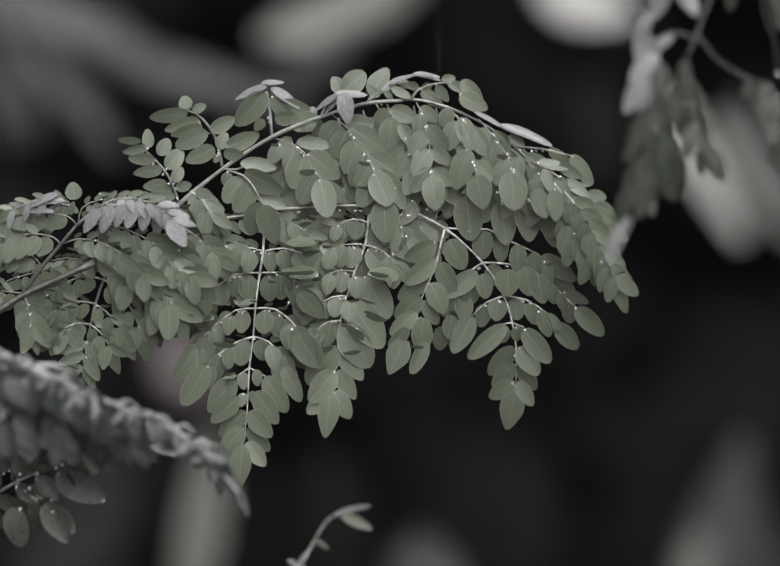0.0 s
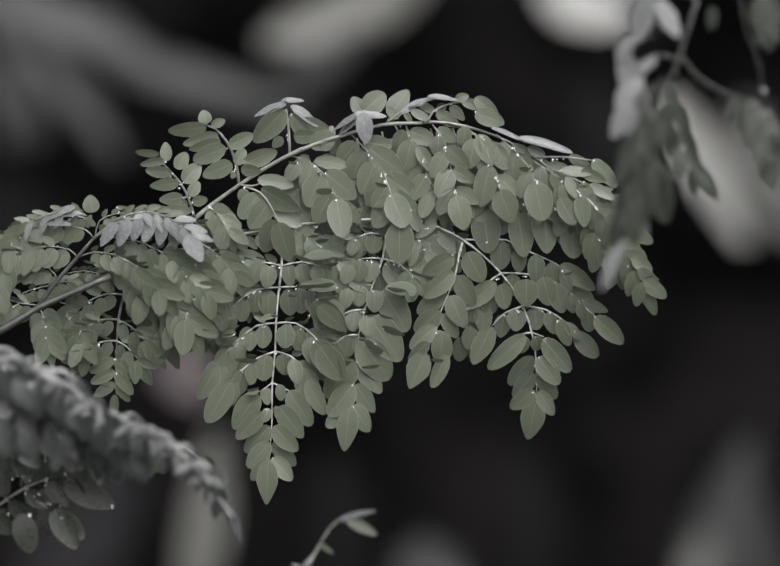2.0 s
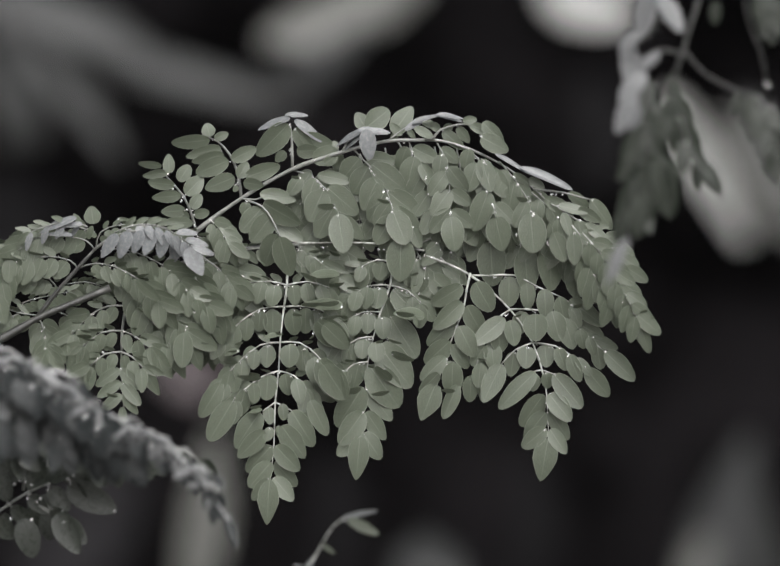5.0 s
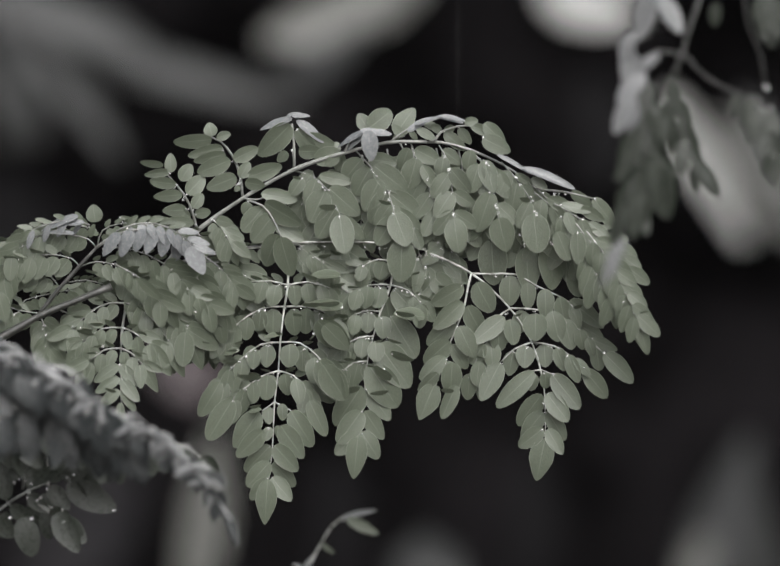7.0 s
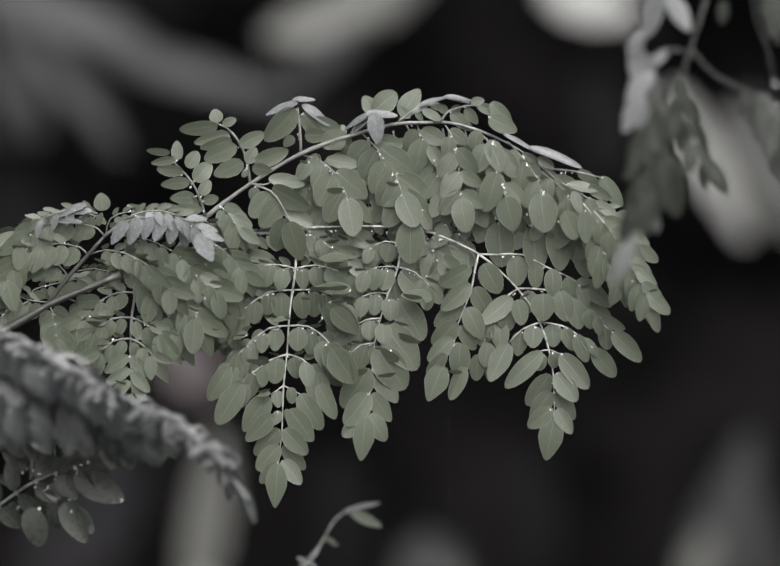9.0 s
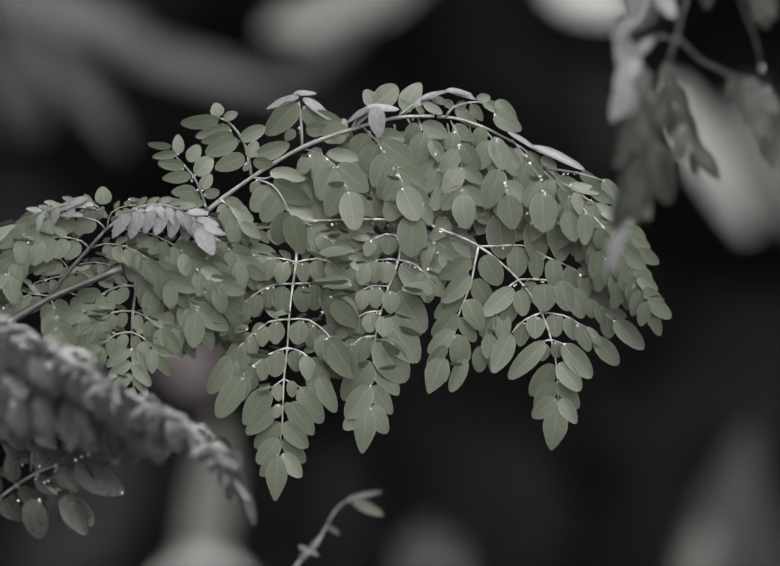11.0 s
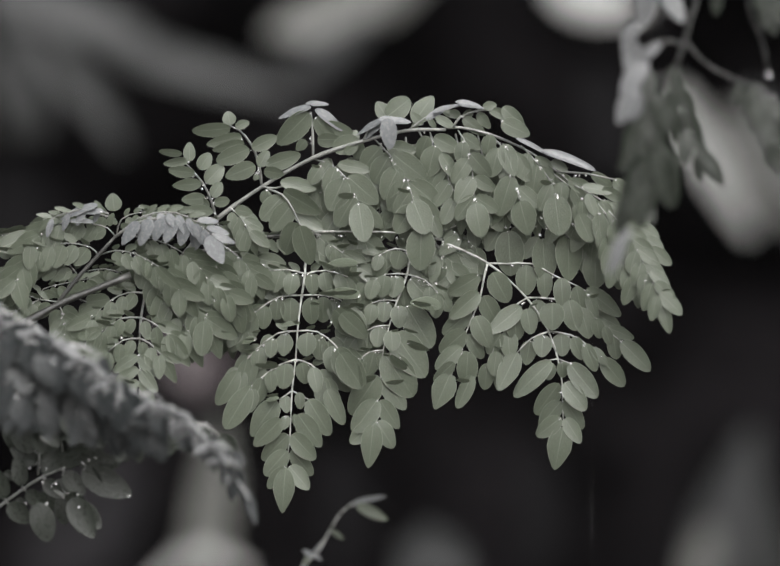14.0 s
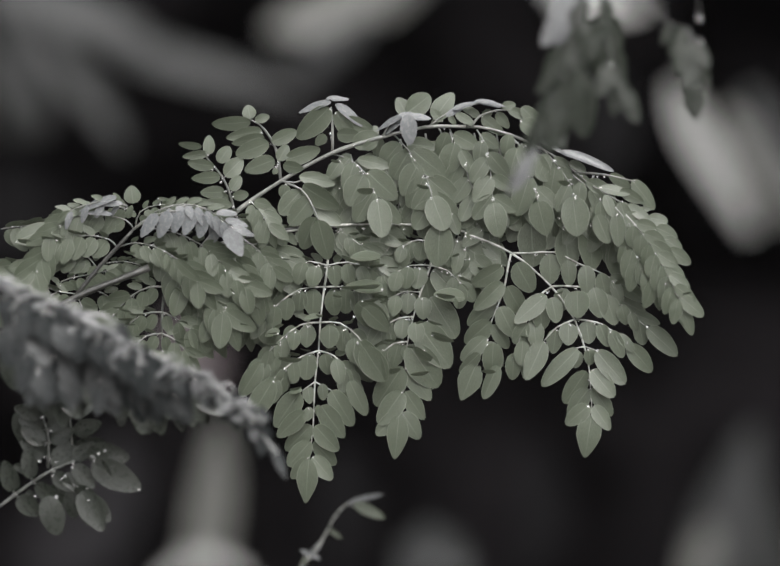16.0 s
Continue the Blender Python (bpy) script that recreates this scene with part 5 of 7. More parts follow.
g.single((29, -42.75), (24, -47.75), depth=3.0, wide=0.75)
mid_frond = g.done()

g = Spray("frond", branch, (101.5, 36), label="outermost drooping frond of overlapping leaflets")
g.spray([(101.5, 36), (112.75, 22.25), (122.75, 3.5), (128, -7.75)], 8, 12.5, 16.5, depth=-16, dark=0.1)
g.spray([(96.5, 39.75), (107.75, 24.75), (115.25, 7.25), (116.5, 2.25)], 7, 13, 15, depth=-12, dark=0.1)
g.spray([(91.5, 42.25), (101.5, 29.75), (107.75, 12.25)], 6, 13.5, 15, depth=-10, dark=0.0)
g.spray([(104, 39.75), (114, 32.25), (122.75, 17.25)], 5, 11.5, 12.5, depth=-8, dark=0.0)
g.single((127, -4), (136.5, -7.25), depth=-18, wide=0.45, roll=0)
g.single((128, -7.75), (133.5, -24.75), depth=-20, wide=0.5, roll=0)
g.single((124.5, -2.75), (123.25, -14.75), depth=-17, wide=0.55, roll=0)
g.single((119.5, 1), (118.5, -10.75), depth=-18, wide=0.55, roll=0)
outer_frond = g.done()

# ---- the nearer branch below, out of focus ----
near_branch = root("moringa_branch", Vector((-0.2, -0.2, 1.42)), "nearer drooping rain-wet moringa branch, part of its sheen painted", "branch")
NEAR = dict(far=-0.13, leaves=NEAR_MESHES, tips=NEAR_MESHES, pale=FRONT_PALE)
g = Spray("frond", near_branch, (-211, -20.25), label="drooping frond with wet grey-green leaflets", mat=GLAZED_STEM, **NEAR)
g.rachis([(-760, -1560), (-640, -700), (-420, -60), (-211, -17.75)], 6.0, 1.3, -6)
NEAR_LINE = [(-211, -17.75), (-186, -29.25), (-168.5, -36.5), (-148.5, -50.25), (-132.2, -57.75), (-114.8, -65.75), (-99.75, -74.75), (-88.5, -84), (-78.5, -97.75), (-71, -107.8)]
g.single((-74, -102.8), (-67.5, -120.8), wide=0.55)
g.frond(NEAR_LINE, 18, 18, 0, first=0.03, last=0.92, hang=0.75, depth=-6, thick=0.6, taper=0.5, wide=1.05)
near_curve = smooth_path([Vector((x, z, 0)) for x, z in NEAR_LINE[:9]])
for k in range(22):
    a, d = along(near_curve, min(0.98, max(0.01, 0.045 * k + rng.uniform(-0.02, 0.02))))
    for side in (-1, 1):
        reach = rng.uniform(6, 24) * (1 - 0.033 * k)
        foot = (a.x + side * reach * rng.uniform(0.3, 1.0) + 4, a.y - reach * rng.uniform(0.15, 0.9))
        g.rachis([(a.x, a.y), ((a.x + foot[0]) / 2, (a.y + foot[1]) / 2 + rng.uniform(1, 5)), foot], 0.6, 0.3, -12 + side * 5)
        for n in range(rng.choice((0, 1, 1, 2))):
            g.single((a.x + rng.uniform(-3, 4), a.y + 1), (a.x + side * rng.uniform(5, 11), a.y - rng.uniform(0, 7)), depth=-18, face=rng.uniform(0.5, 0.9), wide=rng.uniform(0.5, 0.75))
        l = 1 - 0.028 * k
        g.single(foot, (foot[0] + rng.uniform(-4, 6), foot[1] - l * rng.uniform(11, 18)), depth=-14 + rng.uniform(-5, 8), wide=0.95)
g.frond(NEAR_LINE[5:], 4, 11.5, first=0.05, last=0.7, hang=0.45, depth=-12, thick=0.5, taper=0.6, face=0.55, spread=45, wide=0.6)
g.frond([(-211, -20.25), (-181, -36.5), (-158.5, -47.75), (-136, -61.5)], 8, 17, 18, hang=0.8, depth=-14, face=0.15)
g.frond([(-186, -30.25), (-183.5, -47.75), (-178.5, -65.25)], 4, 17.5, 20, hang=0.5, depth=-4)
g.frond([(-206, -32.75), (-196, -45.25), (-191, -62.75)], 4, 20, 21, hang=0.6, depth=-10)
g.frond([(-168.5, -37.75), (-163.5, -55.25), (-158.5, -67.75)], 4, 19.5, 21, hang=0.6, depth=2)
g.frond([(-148.5, -51.5), (-142.2, -65.25), (-138.5, -72.75)], 3, 18.5, 21, hang=0.6, depth=4)
g.frond([(-131, -60.25), (-124.8, -70.25), (-122.2, -75.25)], 3, 16, 18.5, hang=0.6, depth=-6)
g.wet((-201, -25.25), (-133.5, -57.75), 26, 1.5)
g.wet((-133.5, -57.75), (-91, -81.5), 16, 1.5)
near_frond = g.done()
low_twig = root("moringa_twig", Vector((-0.2, -0.16, 1.4)), "small dark moringa twig beaded with rain drops", "twig")
g = Spray("frond", low_twig, (-206, -117.8), far=-0.045, leaves=FRONT_MESHES, tips=FRONT_MESHES, pale=FRONT_PALE, mat=MAIN_STEM, label="leaflets with shade in their colour, beaded with drops")
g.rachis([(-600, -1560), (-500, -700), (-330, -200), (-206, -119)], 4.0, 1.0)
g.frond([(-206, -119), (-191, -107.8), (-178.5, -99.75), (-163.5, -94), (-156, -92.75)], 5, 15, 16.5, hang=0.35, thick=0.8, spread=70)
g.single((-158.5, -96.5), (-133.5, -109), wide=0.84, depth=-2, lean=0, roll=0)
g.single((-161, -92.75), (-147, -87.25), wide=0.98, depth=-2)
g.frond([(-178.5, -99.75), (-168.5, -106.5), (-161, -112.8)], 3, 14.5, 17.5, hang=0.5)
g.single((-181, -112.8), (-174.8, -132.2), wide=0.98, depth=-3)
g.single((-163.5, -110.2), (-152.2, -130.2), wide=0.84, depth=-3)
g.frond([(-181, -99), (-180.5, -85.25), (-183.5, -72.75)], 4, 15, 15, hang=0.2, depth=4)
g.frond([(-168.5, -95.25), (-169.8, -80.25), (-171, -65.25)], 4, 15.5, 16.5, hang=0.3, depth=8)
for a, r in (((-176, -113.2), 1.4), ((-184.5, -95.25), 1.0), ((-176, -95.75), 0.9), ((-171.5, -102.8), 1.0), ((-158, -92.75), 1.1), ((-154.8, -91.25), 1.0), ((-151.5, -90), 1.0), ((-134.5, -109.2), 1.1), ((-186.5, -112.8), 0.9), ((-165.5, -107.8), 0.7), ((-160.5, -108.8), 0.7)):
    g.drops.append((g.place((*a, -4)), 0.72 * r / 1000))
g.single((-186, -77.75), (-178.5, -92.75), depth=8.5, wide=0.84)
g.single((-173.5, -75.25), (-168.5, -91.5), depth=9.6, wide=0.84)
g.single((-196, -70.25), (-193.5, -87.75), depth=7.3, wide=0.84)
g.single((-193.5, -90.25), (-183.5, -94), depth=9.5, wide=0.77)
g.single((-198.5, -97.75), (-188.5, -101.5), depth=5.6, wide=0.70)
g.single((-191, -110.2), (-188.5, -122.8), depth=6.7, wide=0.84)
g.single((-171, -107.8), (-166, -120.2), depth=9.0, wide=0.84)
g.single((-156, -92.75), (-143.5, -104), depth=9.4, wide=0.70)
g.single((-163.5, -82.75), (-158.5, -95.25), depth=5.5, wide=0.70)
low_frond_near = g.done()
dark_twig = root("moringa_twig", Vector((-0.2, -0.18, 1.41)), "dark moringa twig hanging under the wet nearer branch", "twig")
g = Spray("frond", dark_twig, (-211, -47.75), far=-0.07, leaves=FRONT_MESHES, tips=FRONT_MESHES, pale=FRONT_PALE, mat=MAIN_STEM, label="hanging leaflets, shade painted into their green")
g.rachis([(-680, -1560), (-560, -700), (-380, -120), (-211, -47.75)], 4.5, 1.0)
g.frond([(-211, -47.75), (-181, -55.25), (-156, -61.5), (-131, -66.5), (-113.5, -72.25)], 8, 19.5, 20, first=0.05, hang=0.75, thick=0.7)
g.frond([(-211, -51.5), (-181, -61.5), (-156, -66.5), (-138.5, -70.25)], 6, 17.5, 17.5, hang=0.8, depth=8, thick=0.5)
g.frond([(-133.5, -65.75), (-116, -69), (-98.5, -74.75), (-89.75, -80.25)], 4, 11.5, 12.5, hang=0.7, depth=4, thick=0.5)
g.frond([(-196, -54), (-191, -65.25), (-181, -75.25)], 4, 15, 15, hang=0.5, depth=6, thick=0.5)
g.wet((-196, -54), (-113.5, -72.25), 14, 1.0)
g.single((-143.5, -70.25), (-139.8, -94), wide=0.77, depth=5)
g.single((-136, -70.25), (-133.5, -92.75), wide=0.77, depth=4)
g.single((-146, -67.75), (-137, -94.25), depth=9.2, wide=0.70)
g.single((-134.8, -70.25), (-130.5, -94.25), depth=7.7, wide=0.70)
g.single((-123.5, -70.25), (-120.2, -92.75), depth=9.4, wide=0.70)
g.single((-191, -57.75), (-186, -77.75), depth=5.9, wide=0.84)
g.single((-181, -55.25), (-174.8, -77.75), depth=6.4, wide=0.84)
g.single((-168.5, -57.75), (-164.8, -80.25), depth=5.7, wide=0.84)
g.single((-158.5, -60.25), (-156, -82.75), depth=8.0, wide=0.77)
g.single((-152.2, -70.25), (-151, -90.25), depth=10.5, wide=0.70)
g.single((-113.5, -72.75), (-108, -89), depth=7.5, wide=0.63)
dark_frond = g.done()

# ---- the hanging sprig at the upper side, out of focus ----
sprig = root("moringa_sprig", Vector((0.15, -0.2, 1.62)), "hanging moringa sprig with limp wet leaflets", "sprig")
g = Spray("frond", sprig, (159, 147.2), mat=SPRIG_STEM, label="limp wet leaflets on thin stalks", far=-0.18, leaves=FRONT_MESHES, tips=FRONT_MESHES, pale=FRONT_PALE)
g.rachis([(1100, -1560), (1000, -300), (700, 500), (300, 420), (166.5, 172.2), (160.2, 147.2), (154, 127.2), (150.2, 114.8), (146.5, 104.8)], 4.0, 0.7)
g.rachis([(152, 117.2), (159, 108.5), (166.5, 102.8), (179, 96.75), (189, 94.75)], 0.45, 0.32)
g.rachis([(179, 167.2), (184, 132.2), (190.2, 117.2), (193, 101)], 0.42, 0.3)
g.rachis([(150.2, 116), (139, 117.8), (132.8, 112.2), (132, 97.25)], 0.55, 0.4)
g.rachis([(132, 104.8), (131.5, 84.75), (130.2, 64.75), (125.2, 44.75), (120.2, 24.75)], 0.6, 0.4, -4)
g.single((131.5, 107.2), (118.5, 91), depth=-4.5, wide=0.77, face=0.5)
g.single((127, 94.75), (116.5, 75.25), depth=-8.4, wide=0.77, face=0.5)
g.single((129, 88.5), (122.8, 76.75), depth=-8.6, wide=0.84, face=0.5)
g.single((134.5, 102.2), (129, 76.75), depth=-3.0, wide=0.70)
g.single((136.5, 92.25), (126, 69.25), depth=-2.1, wide=0.77)
g.single((129.5, 79.75), (119.5, 59.25), depth=-5.9, wide=0.70)
g.single((134, 77.25), (139.5, 59.25), depth=-3.4, wide=0.70)
g.single((127, 67.25), (117.5, 51.75), depth=-4.4, wide=0.70)
g.single((137, 65.25), (145.5, 33.75), depth=-5.5, wide=0.73)
g.single((132, 59.75), (127.5, 22.75), depth=-5.0, wide=0.64)
g.single((127, 54.75), (119, 31.75), depth=-4.3, wide=0.70)
g.single((129, 67.25), (136.5, 49.25), depth=-3.2, wide=0.70)
g.single((131.5, 87.25), (140.2, 72.25), depth=-5.3, wide=0.70)
g.single((124, 42.25), (116.5, 19.75), depth=-2.3, wide=0.70)
g.single((129, 44.75), (134, 24.75), depth=-0.7, wide=0.70)
g.single((121, 22.75), (108.5, -0.75), depth=-34, wide=0.5, face=0.43)
g.single((118.5, 19.75), (114, 2.25), depth=-10.6, wide=0.63, face=0.43)
g.single((134, 147.2), (129, 123.5), wide=0.8, depth=-6, face=0.5)
g.single((126.5, 127.2), (119.5, 112.2), wide=0.8, depth=-6, face=0.5)
g.single((122.8, 117.2), (130.2, 93.5), wide=0.8, depth=-6, face=0.5)
g.single((139, 116), (129, 107.2), wide=0.84, depth=-3, face=0.5)
g.single((137.8, 144.8), (150.2, 126), wide=0.8, depth=-6, face=0.5)
g.single((145.2, 104.8), (149, 83.5), wide=0.70)
g.single((144, 84.75), (140.2, 69.75), wide=0.70)
g.frond([(145.2, 104.8), (149, 87.25), (154, 69.75), (159, 62.25)], 4, 18, 21, hang=0.6, depth=2, wide=0.8)
g.single((136.5, 59.75), (144.5, 33.25), wide=0.77, depth=-4)
g.single((129, 47.25), (127, 22.75), wide=0.77, depth=-4)
g.single((125.2, 67.25), (119.5, 52.25), wide=0.84, depth=-2)
g.single((126.5, 92.25), (117.8, 77.25), wide=0.84, depth=-2, face=0.4)
g.single((167.8, 142.2), (167, 130.2), wide=0.84)
g.single((179, 96), (176.5, 84.75), wide=0.70)
g.single((186.5, 95.25), (181.5, 79.75), wide=0.84)
g.frond([(189, 94.75), (194, 82.25), (196.5, 67.25)], 3, 15, 17.5, hang=0.6)
g.frond([(194, 152.2), (195.2, 137.2)], 3, 15, 17.5, hang=0.6)
g.drops.append((g.place((*(193, 99.75), -3)), 0.0011))
g.drops.append((g.place((*(195.2, 89.25), -3)), 0.0009))
sprig_frond = g.done()

# ---- the young shoot below ----
shoot = root("young_shoot", Vector((-0.03, 0.05, 1.36)), "thin young shoot with a curled pair of leaflets", "shoot")
g = Spray("shoot_stem", shoot, (-46, -145.2), far=0.12, label="pale curved stalk with two small leaflets")
g.rachis([(-84, -1560), (-84, -800), (-82, -400), (-76, -270), (-68, -167.8), (-53.5, -152.8), (-39.75, -139), (-32.25, -126.5), (-27.25, -118.5), (-21, -114)], 3.0, 0.9)
g.single((-23.5, -115.2), (-4.75, -110.2), wide=0.32, face=0.6, roll=10)
g.single((-19.75, -114.8), (-4, -122.2), wide=0.4, depth=-3)
g.single((-32.25, -127.8), (-26, -132.2), wide=0.5)
g.single((-36, -134), (-43, -141.5), wide=0.6, face=0.5)
g.wet((-23.5, -115.2), (-16, -112.8), 2, 1.0)
g.single((-42, -140.5), (-47, -137.5), face=0.5, wide=0.9, roll=0, depth=-2)
g.single((-41.5, -140), (-36.8, -142.8), face=0.5, wide=0.8, roll=0, depth=-2)
g.single((-43, -141.5), (-46.8, -145), wide=0.8, roll=0, depth=-2)
g.wet((-44.5, -141), (-40, -139.5), 4, 1.4, -2)
shoot_stem = g.done()


# ---- large leaves far behind ----
def far_leaf(name, pts, width, far, mat, label, face=0.0, blunt=1.0, group=""):
    """A big leaf along pts (mm in the branch's plane, carried back to its distance), with midrib and drooping blade."""
    k = (1.865 + far) / 1.865
    line = smooth_path([Vector((x * k / 1000, far, 1.5 + z * k / 1000)) for x, z in pts], 0.03)
    prof = oval(width * k / 1000, blunt)
    bm = bmesh.new()
    uvl = bm.loops.layers.uv.new("blade")
    n = len(line) - 1
    rows = []
    for i, p in enumerate(line):
        d = (line[min(i + 1, n)] - line[max(i - 1, 0)]).normalized()
        up = Vector((0, -1, 0)).lerp(Vector((0, -0.2, 1)), face)
        up = (up - d * up.dot(d)).normalized()
        s = d.cross(up)
        w = prof(i / n)
        rows.append([bm.verts.new(p + s * (u * w) + up * (0.25 * w * abs(u) + 0.03 * w * math.sin(i * 1.9) * abs(u))) for u in (-1, -0.5, 0, 0.5, 1)])
    for i in range(n):
        for q in range(4):
            f = bm.faces.new((rows[i][q], rows[i][q + 1], rows[i + 1][q + 1], rows[i + 1][q]))
            for loop, (a, b) in zip(f.loops, ((q, i), (q + 1, i), (q + 1, i + 1), (q, i + 1))):
                loop[uvl].uv = (a / 4, b / n)
    holder = new(name)
    holder.location = line[0]
    tagged(holder, label, "leaf", group)
    bmesh.ops.translate(bm, verts=bm.verts, vec=-line[0])
    part("blade", bm, mat, holder)
    bm = bmesh.new()
    tube(bm, [p - line[0] + Vector((0, 0.004, 0)) for p in line], 0.004, 0.0015)
    part("midrib", bm, STEM, holder)
    return holder


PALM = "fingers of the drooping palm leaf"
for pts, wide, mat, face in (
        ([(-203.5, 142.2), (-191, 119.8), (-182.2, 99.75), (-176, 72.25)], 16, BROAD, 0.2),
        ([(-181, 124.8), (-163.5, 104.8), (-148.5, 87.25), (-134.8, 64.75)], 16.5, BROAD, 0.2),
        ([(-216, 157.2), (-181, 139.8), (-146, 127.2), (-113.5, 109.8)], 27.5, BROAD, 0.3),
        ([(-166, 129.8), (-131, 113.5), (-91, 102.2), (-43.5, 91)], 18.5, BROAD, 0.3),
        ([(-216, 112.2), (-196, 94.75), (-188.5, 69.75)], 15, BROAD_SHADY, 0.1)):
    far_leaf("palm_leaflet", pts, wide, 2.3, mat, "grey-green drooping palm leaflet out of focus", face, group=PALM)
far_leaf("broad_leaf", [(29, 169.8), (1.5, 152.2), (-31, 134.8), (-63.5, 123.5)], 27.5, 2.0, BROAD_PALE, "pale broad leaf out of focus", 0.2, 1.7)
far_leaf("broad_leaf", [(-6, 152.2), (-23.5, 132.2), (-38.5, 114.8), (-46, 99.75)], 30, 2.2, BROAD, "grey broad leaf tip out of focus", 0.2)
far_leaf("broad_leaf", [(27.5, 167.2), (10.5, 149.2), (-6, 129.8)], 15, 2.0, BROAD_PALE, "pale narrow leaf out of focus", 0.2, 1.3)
far_leaf("broad_leaf", [(76.5, 152.8), (90, 144.5), (106.5, 139.2), (126.5, 137.2)], 25, 2.3, WET_PALE, "wet leaf out of focus, its brightness painted in", 0.3)

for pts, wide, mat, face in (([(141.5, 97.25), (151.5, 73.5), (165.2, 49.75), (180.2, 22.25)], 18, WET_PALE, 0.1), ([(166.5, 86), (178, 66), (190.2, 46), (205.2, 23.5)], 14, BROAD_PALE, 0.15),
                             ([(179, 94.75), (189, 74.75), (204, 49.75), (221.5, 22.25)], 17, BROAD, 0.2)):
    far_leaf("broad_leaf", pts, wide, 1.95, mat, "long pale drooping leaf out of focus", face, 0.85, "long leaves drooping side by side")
far_leaf("broad_leaf", [(181.5, 87.25), (194, 62.25), (209, 37.25)], 25, 2.1, BROAD, "long grey leaf, half shade in its tone", 0.2)
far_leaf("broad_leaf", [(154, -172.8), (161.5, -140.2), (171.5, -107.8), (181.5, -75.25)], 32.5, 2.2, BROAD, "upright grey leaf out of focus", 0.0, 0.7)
far_leaf("broad_leaf", [(194, -172.8), (189, -137.8), (181.5, -97.75)], 25, 2.3, BROAD_SHADY, "upright leaf with half shade painted in", 0.0, 0.8)
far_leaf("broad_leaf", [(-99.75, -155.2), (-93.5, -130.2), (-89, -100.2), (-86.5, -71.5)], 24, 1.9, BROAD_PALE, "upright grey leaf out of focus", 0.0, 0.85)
swaying_leaf = far_leaf("broad_leaf", [(-126, -157.8), (-109.8, -141.5), (-92.25, -134), (-73.5, -145.2)], 8.5, 1.7, WET_PALE, "wet leaf out of focus, its brightness painted in", 0.3)
# added leaf that makes the bright spot over the upright grey one
far_leaf("broad_leaf", [(146.5, -160.2), (155.2, -140.2), (160.2, -125.2)], 15, 2.1, BROAD_PALE, "small pale leaf added as a bright spot", 0.1)
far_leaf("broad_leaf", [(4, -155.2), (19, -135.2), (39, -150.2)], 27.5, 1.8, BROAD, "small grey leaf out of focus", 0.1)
far_leaf("broad_leaf", [(69, -82.75), (76.5, -112.8), (66.5, -152.8)], 25, 2.5, BROAD_DIM, "leaf in the thicket, shade painted into its colour", 0.1)
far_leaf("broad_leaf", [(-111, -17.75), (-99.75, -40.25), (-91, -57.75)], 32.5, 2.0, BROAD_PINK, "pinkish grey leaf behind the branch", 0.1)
far_leaf("broad_leaf", [(-136, -77.75), (-148.5, -112.8), (-186, -152.8)], 50, 2.4, BROAD_DUSKY, "leaf in the thicket, shade painted into its colour", 0.1)
far_leaf("broad_leaf", [(-31, -82.75), (-21, -110.2), (-33.5, -147.8)], 22.5, 2.8, BROAD_DIM, "leaf in the thicket, shade painted into its colour", 0.1)
far_leaf("broad_leaf", [(-196, 62.25), (-186, 37.25), (-201, 7.25)], 37.5, 2.4, BROAD_DIM, "leaf in the thicket, shade painted into its colour", 0.1)
far_leaf("broad_leaf", [(99, 107.2), (111.5, 79.75), (104, 47.25)], 30, 2.5, BROAD_DIM, "leaf in the thicket, shade painted into its colour", 0.1)


# ---- falling rain ----
bm = bmesh.new()
bmesh.ops.create_icosphere(bm, subdivisions=2, radius=0.0014)
for v in bm.verts:
    v.co.z *= 0.85
rain_mesh = mesh_of("raindrop", bm, water)
RAIN = []
for t, x, y, z in ((0.0, 0.027, 0.0, 1.62), (0.5, -0.12, 0.2, 1.5), (1.0, 0.026, 0.05, 1.6), (1.5, 0.003, 0.05, 1.62), (1.52, -0.006, -0.05, 1.41), (1.5, 0.083, -0.05, 1.43),
                   (2.5, 0.14, 0.1, 1.45), (3.5, -0.16, 0.1, 1.6), (4.2, 0.04, 0.0, 1.6), (5.1, -0.05, 0.1, 1.5), (6.5, 0.06, -0.1, 1.6), (7.0, 0.035, 0.0, 1.6), (7.02, 0.033, 0.0, 1.43),
                   (7.5, 0.01, 0.1, 1.62), (9.0, 0.03, 0.0, 1.42), (10.2, 0.1, 0.1, 1.5), (11.5, 0.07, 0.1, 1.62), (13.0, 0.02, 0.05, 1.6), (14.0, 0.1, 0.0, 1.43), (15.0, 0.03, 0.1, 1.6), (15.5, 0.1, 0.0, 1.43)):
    drop = new("raindrop", rain_mesh)
    drop.location = (x, y, 6.0)
    tagged(drop, "clear water drop falling with the rain", "raindrop", "falling raindrops")
    RAIN.append((drop, t, x, y, z))


